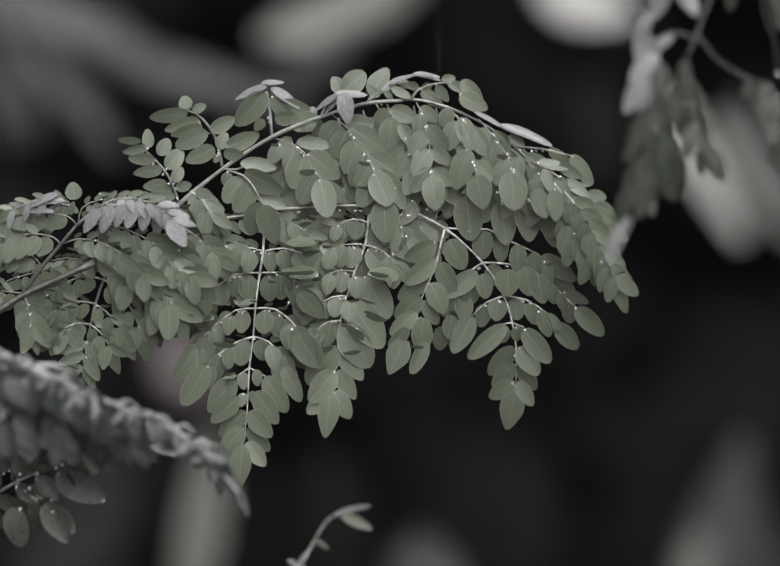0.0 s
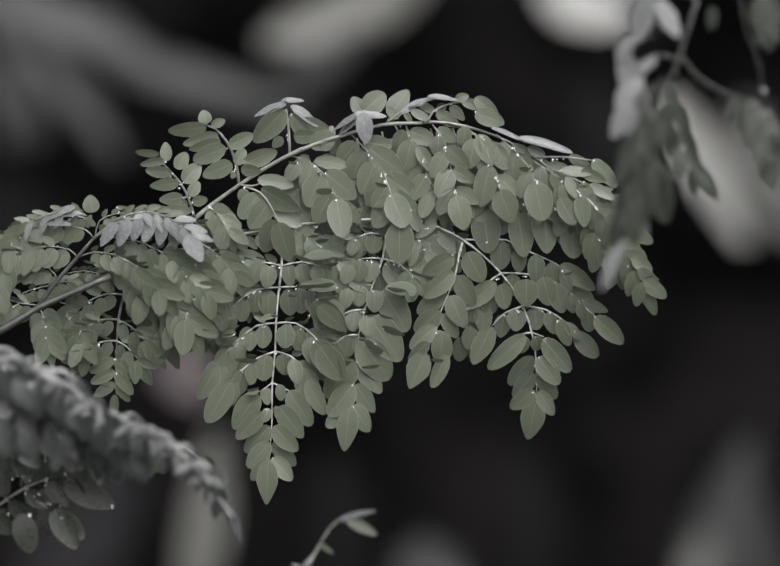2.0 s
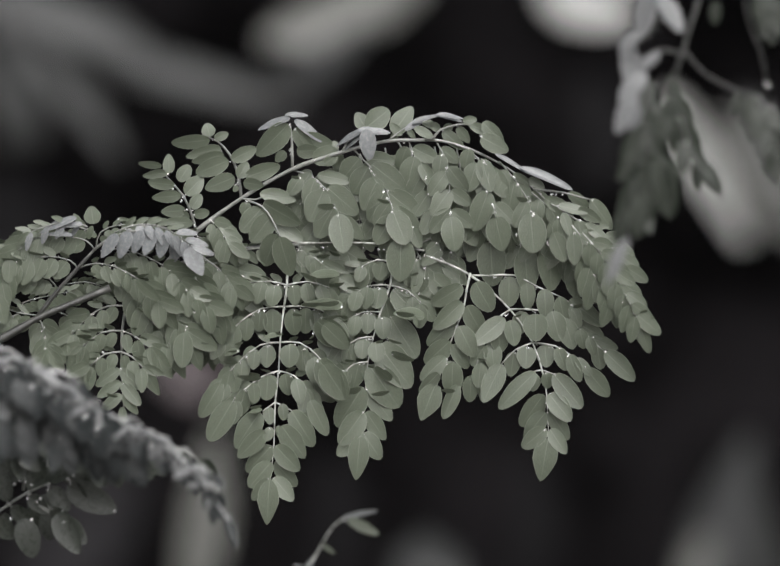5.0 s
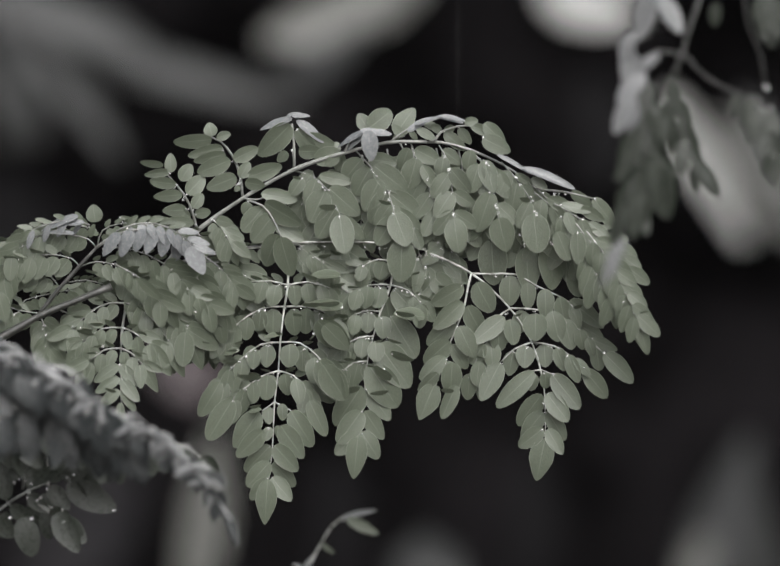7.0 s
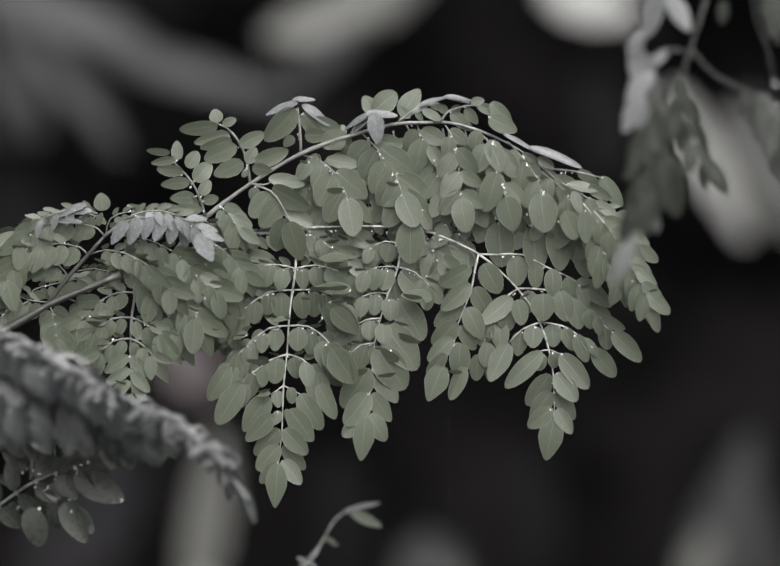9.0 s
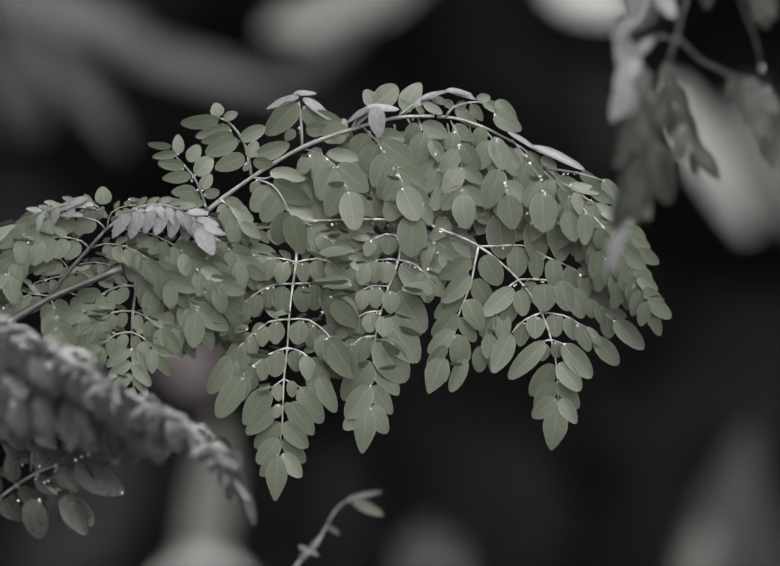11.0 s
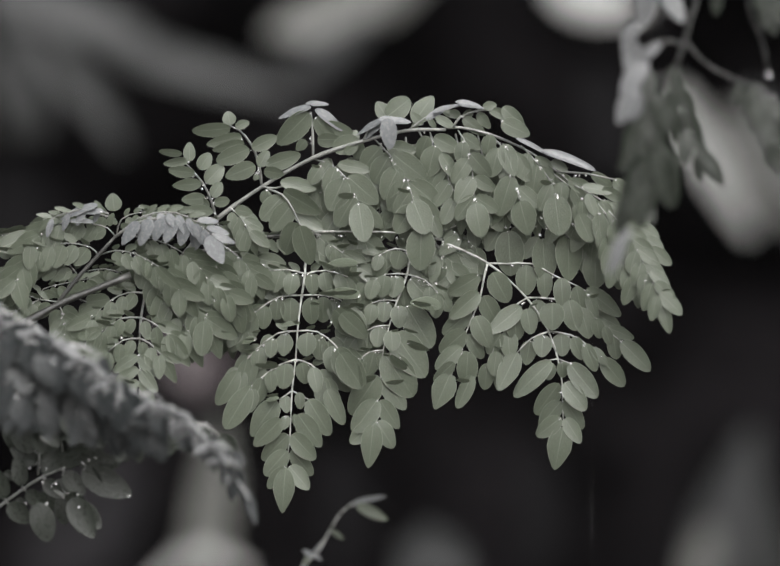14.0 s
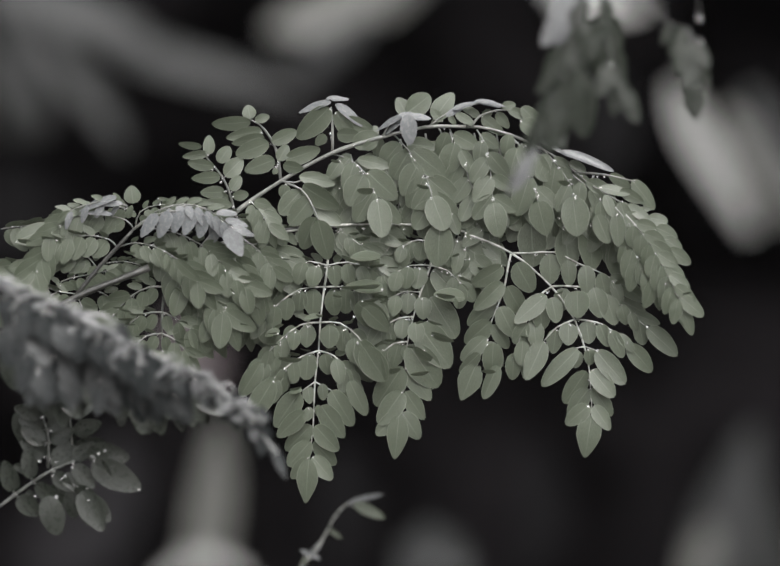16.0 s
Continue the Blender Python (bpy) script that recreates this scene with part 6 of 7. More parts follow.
def motions():
    """The sway of the branches in the wind and rain."""
    walk(branch, [
        (0, pose(-0.18034, 0.00000, 1.49568, -0.00, -1.64, 0.00)), (0.5, pose(-0.18095, -0.00000, 1.49306, 0.00, -2.52, 0.00)), (1, pose(-0.17887, -0.00000, 1.49056, 0.00, -1.75, 0.00)),
        (1.5, pose(-0.17471, -0.00000, 1.48986, 0.00, -0.70, 0.00)), (2, pose(-0.17393, -0.00000, 1.49133, 0.00, -0.71, 0.00)), (2.5, pose(-0.17374, -0.00000, 1.49106, 0.00, -0.74, 0.00)),
        (3, pose(-0.17583, -0.00000, 1.48956, 0.00, -0.66, 0.00)), (3.5, pose(-0.17767, -0.00000, 1.48889, 0.00, -0.87, 0.00)), (4, pose(-0.17740, -0.00000, 1.48820, 0.00, -0.69, 0.00)),
        (6.5, pose(-0.16994, 0.00000, 1.48331, -0.00, 1.72, 0.00)), (7, pose(-0.17358, 0.00000, 1.48680, -0.00, 0.78, 0.00)), (7.5, pose(-0.17556, -0.00000, 1.48921, 0.00, 0.28, 0.00)),
        (8, pose(-0.17618, -0.00000, 1.49046, 0.00, -0.51, 0.00)), (8.5, pose(-0.17288, -0.00000, 1.48980, 0.00, -0.28, 0.00)), (9, pose(-0.17000, 0.00000, 1.49000, 0.00, -0.00, 0.00)),
        (11.5, pose(-0.17001, 0.00000, 1.49001, -0.00, 0.25, 0.00)), (12, pose(-0.16787, 0.00000, 1.48928, -0.00, 1.11, 0.00)), (12.5, pose(-0.16689, 0.00000, 1.48786, -0.00, 1.36, 0.00)),
        (13, pose(-0.16785, 0.00000, 1.48701, -0.00, 1.09, 0.00)), (13.5, pose(-0.16794, 0.00000, 1.48762, -0.00, 1.02, 0.00)), (14, pose(-0.16667, 0.00000, 1.48834, -0.00, 1.02, 0.00)),
        (14.5, pose(-0.16552, 0.00000, 1.48937, -0.00, 0.86, 0.00)), (15, pose(-0.16304, 0.00000, 1.48944, -0.00, 0.75, 0.00)), (15.5, pose(-0.16082, 0.00000, 1.49074, -0.00, 0.63, 0.00)),
        (16, pose(-0.15758, -0.00000, 1.49120, 0.00, 1.14, 0.00)),
    ])
    walk(upper_stem, [
        (0, pose(0.06130, 0.00000, 0.02285, 0.00, -0.63, -0.00)), (0.5, pose(0.06126, 0.00000, 0.02355, -0.00, -2.01, 0.00)), (1, pose(0.05982, 0.00000, 0.02354, -0.00, 0.66, -0.00)),
        (1.5, pose(0.06013, -0.00000, 0.02326, -0.00, -0.01, 0.00)), (2, pose(0.06004, -0.00000, 0.02344, -0.00, 0.54, -0.00)), (2.5, pose(0.05989, -0.00000, 0.02331, -0.00, 0.93, -0.00)),
        (3, pose(0.06001, 0.00000, 0.02371, -0.00, 0.80, -0.00)), (3.5, pose(0.06005, -0.00000, 0.02331, 0.00, 0.48, -0.00)), (4, pose(0.06025, 0.00000, 0.02385, -0.00, 0.70, -0.00)),
        (6.5, pose(0.05995, 0.00000, 0.02348, 0.00, 0.30, 0.00)), (7, pose(0.05984, -0.00000, 0.02356, 0.00, 0.74, 0.00)), (7.5, pose(0.06022, 0.00000, 0.02355, -0.00, -0.30, 0.00)),
        (8, pose(0.06018, 0.00000, 0.02382, -0.00, 0.78, -0.00)), (8.5, pose(0.05991, 0.00000, 0.02353, 0.00, 0.40, -0.00)), (9, pose(0.06025, 0.00000, 0.02350, 0.00, -0.00, 0.00)),
        (11.5, pose(0.06029, 0.00000, 0.02346, 0.00, -0.17, -0.00)), (12, pose(0.05947, -0.00000, 0.02362, 0.00, 1.23, 0.00)), (12.5, pose(0.06132, 0.00000, 0.02300, 0.00, -1.66, -0.00)),
        (13, pose(0.06121, 0.00000, 0.02323, 0.00, -0.85, -0.00)), (13.5, pose(0.06029, 0.00000, 0.02297, 0.00, -0.75, -0.00)), (14, pose(0.05996, -0.00000, 0.02366, 0.00, 0.29, 0.00)),
        (14.5, pose(0.06012, 0.00000, 0.02314, 0.00, -0.39, -0.00)), (15, pose(0.06012, 0.00000, 0.02322, 0.00, 0.08, 0.00)), (15.5, pose(0.05977, 0.00000, 0.02342, 0.00, 0.66, 0.00)),
        (16, pose(0.05958, -0.00000, 0.02342, 0.00, 1.05, -0.00)),
    ])
    walk(rachis, [
        (0, pose(0.11183, -0.00000, 0.03638, 0.00, -0.91, -0.00)), (0.5, pose(0.10941, 0.00000, 0.03660, -0.00, -1.70, 0.00)), (1, pose(0.10765, 0.00000, 0.03721, -0.00, -2.43, 0.00)),
        (1.5, pose(0.10911, 0.00000, 0.03655, -0.00, -1.98, 0.00)), (2, pose(0.11203, 0.00000, 0.03655, -0.00, -2.63, 0.00)), (2.5, pose(0.11322, 0.00000, 0.03685, -0.00, -2.60, 0.00)),
        (3, pose(0.11208, 0.00000, 0.03653, -0.00, -2.25, 0.00)), (3.5, pose(0.11145, 0.00000, 0.03657, -0.00, -1.53, 0.00)), (4, pose(0.11348, 0.00000, 0.03634, -0.00, -0.66, 0.00)),
        (6.5, pose(0.11507, 0.00000, 0.03519, 0.00, 1.20, 0.00)), (7, pose(0.11445, 0.00000, 0.03583, 0.00, 0.17, 0.00)), (7.5, pose(0.11422, 0.00000, 0.03614, -0.00, -0.10, 0.00)),
        (8, pose(0.11505, -0.00000, 0.03589, -0.00, 0.26, -0.00)), (8.5, pose(0.11408, -0.00000, 0.03597, -0.00, -0.07, 0.00)), (9, pose(0.11400, 0.00000, 0.03600, 0.00, -0.00, 0.00)),
        (11.5, pose(0.11365, -0.00000, 0.03606, 0.00, -0.85, -0.00)), (12, pose(0.11405, 0.00000, 0.03561, 0.00, 0.84, 0.00)), (12.5, pose(0.11489, 0.00000, 0.03532, 0.00, 2.19, 0.00)),
        (13, pose(0.11380, 0.00000, 0.03543, 0.00, 2.14, 0.00)), (13.5, pose(0.11222, 0.00000, 0.03569, 0.00, 1.49, 0.00)), (14, pose(0.11342, -0.00000, 0.03604, 0.00, 0.36, 0.00)),
        (14.5, pose(0.11436, 0.00000, 0.03590, 0.00, 0.35, 0.00)), (15, pose(0.11351, -0.00000, 0.03604, 0.00, 0.03, 0.00)), (15.5, pose(0.11327, 0.00000, 0.03577, 0.00, -0.14, -0.00)),
        (16, pose(0.11533, -0.00000, 0.03563, -0.00, -0.46, 0.00)),
    ])
    walk(low_frond, [
        (0, pose(0.04524, -0.00000, 0.01852, 8.26, 12.72, 0.00)), (0.5, pose(0.04524, 0.00000, 0.01851, 2.32, 10.37, -0.00)), (1, pose(0.04523, 0.00000, 0.01852, 5.55, 16.69, -0.00)),
        (1.5, pose(0.04524, 0.00000, 0.01852, 5.45, 8.75, -0.00)), (2, pose(0.04525, 0.00000, 0.01853, 12.92, 4.29, -0.00)), (2.5, pose(0.04525, 0.00000, 0.01853, 18.65, 5.43, -0.00)),
        (3, pose(0.04525, 0.00000, 0.01852, 11.15, 4.01, -0.00)), (3.5, pose(0.04524, 0.00000, 0.01852, 9.76, 9.37, -0.00)), (4, pose(0.04525, 0.00000, 0.01852, 8.31, 5.27, -0.00)),
        (6.5, pose(0.04525, 0.00000, 0.01846, -14.18, -3.07, -0.00)), (7, pose(0.04525, 0.00000, 0.01847, -7.12, -0.43, -0.00)), (7.5, pose(0.04524, 0.00000, 0.01847, -6.34, 0.82, -0.00)),
        (8, pose(0.04525, -0.00000, 0.01850, -0.83, 1.86, -0.00)), (8.5, pose(0.04525, 0.00000, 0.01850, 0.24, 1.34, -0.00)), (9, pose(0.04525, 0.00000, 0.01850, 0.00, -0.00, 0.00)),
        (11.5, pose(0.04525, 0.00000, 0.01850, -0.55, -0.37, -0.00)), (12, pose(0.04524, 0.00000, 0.01845, -10.33, -1.14, -0.00)), (12.5, pose(0.04525, 0.00000, 0.01846, -15.16, -3.40, -0.00)),
        (13, pose(0.04524, 0.00000, 0.01845, -16.77, 0.03, 0.00)), (13.5, pose(0.04524, 0.00000, 0.01846, -15.22, 0.80, 0.00)), (14, pose(0.04525, 0.00000, 0.01849, -3.56, -0.24, -0.00)),
        (14.5, pose(0.04525, 0.00000, 0.01844, -10.69, -4.56, -0.00)), (15, pose(0.04525, -0.00000, 0.01851, 2.52, -0.93, -0.00)), (15.5, pose(0.04525, -0.00000, 0.01851, 5.36, -0.83, -0.00)),
        (16, pose(0.04525, 0.00000, 0.01852, 6.91, -2.66, 0.00)),
    ])
    walk(frond_one, [
        (0, pose(0.12121, -0.00000, 0.03790, 3.13, 2.62, 0.00)), (0.5, pose(0.11899, 0.00000, 0.03820, 3.09, 2.94, -0.00)), (1, pose(0.11704, 0.00000, 0.03911, 2.30, 3.27, -0.00)),
        (1.5, pose(0.11837, 0.00000, 0.03853, 1.07, 1.50, -0.00)), (2, pose(0.12124, 0.00000, 0.03878, 2.46, -0.50, 0.00)), (2.5, pose(0.12245, 0.00000, 0.03926, 6.11, 1.70, -0.00)),
        (3, pose(0.12126, 0.00000, 0.03863, 3.27, 0.60, -0.00)), (3.5, pose(0.12076, 0.00000, 0.03850, 3.65, 2.00, -0.00)), (4, pose(0.12273, 0.00000, 0.03809, 0.21, 1.25, -0.00)),
        (6.5, pose(0.12411, -0.00000, 0.03489, -1.72, -1.74, -0.00)), (7, pose(0.12366, -0.00000, 0.03630, -1.57, -0.22, -0.00)), (7.5, pose(0.12338, 0.00000, 0.03772, -2.11, -0.27, 0.00)),
        (8, pose(0.12419, 0.00000, 0.03751, -1.29, 0.82, -0.00)), (8.5, pose(0.12332, 0.00000, 0.03758, -0.10, 0.42, -0.00)), (9, pose(0.12325, 0.00000, 0.03750, 0.00, -0.00, 0.00)),
        (11.5, pose(0.12286, -0.00000, 0.03778, 1.68, -0.06, -0.00)), (12, pose(0.12318, -0.00000, 0.03602, -0.08, -0.73, -0.00)), (12.5, pose(0.12406, -0.00000, 0.03406, -2.07, -1.42, -0.00)),
        (13, pose(0.12301, -0.00000, 0.03405, -1.62, -0.64, -0.00)), (13.5, pose(0.12146, -0.00000, 0.03494, -1.96, -0.53, -0.00)), (14, pose(0.12268, -0.00000, 0.03676, -1.79, -0.58, -0.00)),
        (14.5, pose(0.12357, -0.00000, 0.03656, -2.67, -2.13, -0.00)), (15, pose(0.12285, -0.00000, 0.03746, -0.37, 0.51, 0.00)), (15.5, pose(0.12244, -0.00000, 0.03723, 1.93, -1.30, -0.00)),
        (16, pose(0.12456, 0.00000, 0.03731, 3.41, -0.75, 0.00)),
    ])
    walk(frond_two, [
        (0, pose(0.17382, -0.00000, 0.03863, 0.61, 2.52, 0.00)), (0.5, pose(0.17134, 0.00000, 0.03970, -0.40, 2.68, -0.00)), (1, pose(0.16951, 0.00000, 0.04109, 1.13, 5.53, -0.00)),
        (1.5, pose(0.17097, 0.00000, 0.03992, -0.76, 1.03, -0.00)), (2, pose(0.17391, 0.00000, 0.04065, 3.52, 1.16, -0.00)), (2.5, pose(0.17508, 0.00000, 0.04096, 3.55, 0.35, -0.00)),
        (3, pose(0.17396, 0.00000, 0.04024, 2.50, 0.22, -0.00)), (3.5, pose(0.17340, 0.00000, 0.03951, 2.81, 2.81, -0.00)), (4, pose(0.17545, 0.00000, 0.03830, 1.02, 0.64, -0.00)),
        (6.5, pose(0.17706, 0.00000, 0.03407, -1.03, -1.82, -0.00)), (7, pose(0.17648, -0.00000, 0.03615, -0.38, -0.74, -0.00)), (7.5, pose(0.17624, 0.00000, 0.03751, -1.48, -0.15, 0.00)),
        (8, pose(0.17704, 0.00000, 0.03685, -0.78, 0.67, -0.00)), (8.5, pose(0.17608, 0.00000, 0.03731, 0.81, 0.24, -0.00)), (9, pose(0.17600, 0.00000, 0.03725, 0.00, -0.00, 0.00)),
        (11.5, pose(0.17562, -0.00000, 0.03822, 0.67, -0.61, -0.00)), (12, pose(0.17605, -0.00000, 0.03536, -0.20, -1.47, -0.00)), (12.5, pose(0.17689, 0.00000, 0.03267, -0.80, -1.36, -0.00)),
        (13, pose(0.17580, 0.00000, 0.03281, -1.00, -0.62, -0.00)), (13.5, pose(0.17420, 0.00000, 0.03408, -1.46, 0.16, 0.00)), (14, pose(0.17543, -0.00000, 0.03644, -0.43, -0.48, -0.00)),
        (14.5, pose(0.17638, -0.00000, 0.03628, -2.07, -2.09, -0.00)), (15, pose(0.17554, -0.00000, 0.03725, -0.10, 0.14, 0.00)), (15.5, pose(0.17526, -0.00000, 0.03717, 2.26, -0.50, -0.00)),
        (16, pose(0.17734, 0.00000, 0.03740, 2.28, -1.51, 0.00)),
    ])
    walk(end_frond, [
        (0, pose(0.18863, -0.00000, 0.03843, 11.51, 2.73, 0.00)), (0.5, pose(0.18578, 0.00000, 0.04107, 13.78, 3.73, -0.00)), (1, pose(0.18299, 0.00000, 0.04548, 15.31, 5.72, -0.00)),
        (1.5, pose(0.18450, 0.00000, 0.04079, 13.13, 1.50, -0.00)), (2, pose(0.18882, 0.00000, 0.04154, 11.89, 0.76, -0.00)), (2.5, pose(0.19029, 0.00000, 0.04189, 11.50, -0.19, 0.00)),
        (3, pose(0.18883, 0.00000, 0.04048, 10.48, 0.17, -0.00)), (3.5, pose(0.18818, 0.00000, 0.04004, 10.01, 2.61, -0.00)), (4, pose(0.19045, 0.00000, 0.03645, 2.42, -0.36, 0.00)),
        (6.5, pose(0.19278, 0.00000, 0.03098, -2.01, -1.30, -0.00)), (7, pose(0.19218, 0.00000, 0.03396, -1.11, -0.06, -0.00)), (7.5, pose(0.19180, -0.00000, 0.03536, -1.67, -0.45, 0.00)),
        (8, pose(0.19275, -0.00000, 0.03480, -1.35, 0.66, -0.00)), (8.5, pose(0.19164, -0.00000, 0.03531, 0.16, 0.14, -0.00)), (9, pose(0.19150, 0.00000, 0.03525, 0.00, -0.00, 0.00)),
        (11.5, pose(0.19060, 0.00000, 0.03597, 1.86, -1.80, -0.00)), (12, pose(0.19130, 0.00000, 0.03254, -4.09, -1.57, -0.00)), (12.5, pose(0.19236, 0.00000, 0.02925, -0.99, -0.84, -0.00)),
        (13, pose(0.19101, 0.00000, 0.02947, -1.13, -1.18, -0.00)), (13.5, pose(0.18893, 0.00000, 0.03144, -0.45, 0.15, 0.00)), (14, pose(0.19074, 0.00000, 0.03392, -0.58, -0.83, -0.00)),
        (14.5, pose(0.19194, 0.00000, 0.03332, -3.09, -2.93, -0.00)), (15, pose(0.19068, 0.00000, 0.03513, 0.08, -0.41, -0.00)), (15.5, pose(0.19033, 0.00000, 0.03489, 1.50, -1.33, -0.00)),
        (16, pose(0.19282, -0.00000, 0.03477, -0.97, -2.77, 0.00)),
    ])
    walk(mid_frond, [
        (0, pose(0.21109, 0.00103, 0.02605, 3.83, 3.66, 0.00)), (0.5, pose(0.20804, 0.00146, 0.02755, 2.90, 4.51, -0.00)), (1, pose(0.20483, 0.00248, 0.03138, 6.64, 5.86, -0.00)),
        (1.5, pose(0.20721, 0.00115, 0.02830, 1.97, 2.63, -0.00)), (2, pose(0.21168, 0.00110, 0.02915, 2.60, 1.58, -0.00)), (2.5, pose(0.21333, 0.00122, 0.03009, 4.63, 1.12, -0.00)),
        (3, pose(0.21180, 0.00121, 0.02854, 2.45, 1.57, -0.00)), (3.5, pose(0.21067, 0.00131, 0.02714, 4.43, 3.18, -0.00)), (4, pose(0.21352, 0.00045, 0.02586, 2.85, 0.89, -0.00)),
        (6.5, pose(0.21601, -0.00086, 0.02099, -0.88, -1.32, -0.00)), (7, pose(0.21519, -0.00035, 0.02339, -0.34, -0.24, -0.00)), (7.5, pose(0.21488, -0.00031, 0.02479, -1.15, -0.52, 0.00)),
        (8, pose(0.21562, -0.00025, 0.02379, -0.74, 0.49, -0.00)), (8.5, pose(0.21461, 0.00003, 0.02450, 0.80, 0.37, -0.00)), (9, pose(0.21450, 0.00000, 0.02450, 0.00, -0.00, 0.00)),
        (11.5, pose(0.21393, 0.00035, 0.02596, 1.42, -0.43, -0.00)), (12, pose(0.21458, -0.00113, 0.02259, -2.20, -0.63, -0.00)), (12.5, pose(0.21551, -0.00093, 0.01917, -1.01, -0.66, -0.00)),
        (13, pose(0.21422, -0.00106, 0.01953, -0.99, -0.83, -0.00)), (13.5, pose(0.21190, -0.00024, 0.02087, -0.88, 0.42, 0.00)), (14, pose(0.21390, -0.00014, 0.02360, -0.00, -0.11, -0.00)),
        (14.5, pose(0.21546, -0.00076, 0.02388, -0.80, -2.13, -0.00)), (15, pose(0.21376, 0.00001, 0.02455, 0.04, 0.08, 0.00)), (15.5, pose(0.21357, 0.00028, 0.02469, 3.56, 0.01, 0.00)),
        (16, pose(0.21632, -0.00018, 0.02515, 3.00, -1.39, 0.00)),
    ])
    walk(stem_tip, [
        (0, pose(0.19243, -0.00000, 0.09162, 0.00, 1.99, 0.00)), (0.5, pose(0.19046, 0.00000, 0.09560, -0.00, 0.63, -0.00)), (1, pose(0.19110, 0.00000, 0.08897, -0.00, -3.71, 0.00)),
        (1.5, pose(0.19088, 0.00000, 0.09053, -0.00, -0.54, 0.00)), (2, pose(0.19101, 0.00000, 0.08907, -0.00, -5.32, 0.00)), (2.5, pose(0.19162, 0.00000, 0.08817, -0.00, -2.04, 0.00)),
        (3, pose(0.19162, 0.00000, 0.08887, -0.00, -2.31, 0.00)), (3.5, pose(0.19170, -0.00000, 0.08925, -0.00, 0.05, -0.00)), (4, pose(0.19220, 0.00000, 0.08928, -0.00, 0.53, -0.00)),
        (6.5, pose(0.19162, -0.00000, 0.08962, 0.00, 2.16, 0.00)), (7, pose(0.19167, -0.00000, 0.08862, 0.00, -0.32, -0.00)), (7.5, pose(0.19088, 0.00000, 0.09125, 0.00, 0.94, -0.00)),
        (8, pose(0.19259, 0.00000, 0.08887, -0.00, 1.59, -0.00)), (8.5, pose(0.19150, -0.00000, 0.08961, 0.00, 0.20, -0.00)), (9, pose(0.19150, -0.00000, 0.09050, 0.00, 0.00, 0.00)),
        (11.5, pose(0.19350, -0.00000, 0.09032, -0.00, 2.97, 0.00)), (12, pose(0.19217, -0.00000, 0.08748, 0.00, -0.52, -0.00)), (12.5, pose(0.19181, -0.00000, 0.09469, 0.00, 1.62, 0.00)),
        (13, pose(0.19352, -0.00000, 0.09443, 0.00, -0.90, -0.00)), (13.5, pose(0.19107, -0.00000, 0.09168, 0.00, -2.01, -0.00)), (14, pose(0.19143, -0.00000, 0.09091, 0.00, -2.19, -0.00)),
        (14.5, pose(0.19102, -0.00000, 0.09095, 0.00, -1.73, -0.00)), (15, pose(0.19115, -0.00000, 0.09015, 0.00, -1.24, -0.00)), (15.5, pose(0.19174, -0.00000, 0.08885, 0.00, -1.62, -0.00)),
        (16, pose(0.19137, -0.00000, 0.08779, 0.00, -1.60, 0.00)),
    ])
    walk(outer_frond, [
        (0, pose(0.27107, -0.00000, 0.04541, 7.79, 2.37, 0.00)), (0.5, pose(0.27145, 0.00000, 0.05434, -1.75, 7.31, -0.00)), (1, pose(0.27053, 0.00000, 0.05489, -0.67, 3.98, -0.00)),
        (1.5, pose(0.26978, 0.00000, 0.04912, 21.62, 1.47, -0.00)), (2, pose(0.27373, 0.00000, 0.05355, 12.51, -1.92, 0.00)), (2.5, pose(0.27240, 0.00000, 0.04792, 8.76, -0.84, 0.00)),
        (3, pose(0.27245, 0.00000, 0.04899, 11.44, 2.04, -0.00)), (3.5, pose(0.27087, -0.00000, 0.04610, 9.53, 1.30, -0.00)), (4, pose(0.27113, 0.00000, 0.04530, 7.14, -1.03, 0.00)),
        (6.5, pose(0.27011, -0.00000, 0.04200, -2.06, -1.91, -0.00)), (7, pose(0.27184, -0.00000, 0.04467, -1.24, 0.81, 0.00)), (7.5, pose(0.27018, 0.00000, 0.04554, -0.47, -2.22, 0.00)),
        (8, pose(0.27146, 0.00000, 0.04255, 0.16, -1.81, 0.00)), (8.5, pose(0.27130, -0.00000, 0.04489, 0.64, -0.25, 0.00)), (9, pose(0.27150, -0.00000, 0.04600, 0.00, -0.00, 0.00)),
        (11.5, pose(0.27081, -0.00000, 0.04264, 9.94, -1.65, -0.00)), (12, pose(0.27223, -0.00000, 0.04382, -0.21, 2.41, 0.00)), (12.5, pose(0.26944, -0.00000, 0.04382, -10.71, -2.62, -0.00)),
        (13, pose(0.27281, -0.00000, 0.04759, -12.27, 2.67, 0.00)), (13.5, pose(0.27213, -0.00000, 0.04931, -8.35, 2.97, 0.00)), (14, pose(0.27322, 0.00000, 0.04876, -7.07, 1.06, 0.00)),
        (14.5, pose(0.27213, -0.00000, 0.04893, -0.70, -2.77, -0.00)), (15, pose(0.27171, -0.00000, 0.04753, 1.44, -0.12, -0.00)), (15.5, pose(0.27252, -0.00000, 0.04691, 3.21, 0.09, 0.00)),
        (16, pose(0.27241, -0.00000, 0.04566, 0.63, -2.03, 0.00)),
    ])
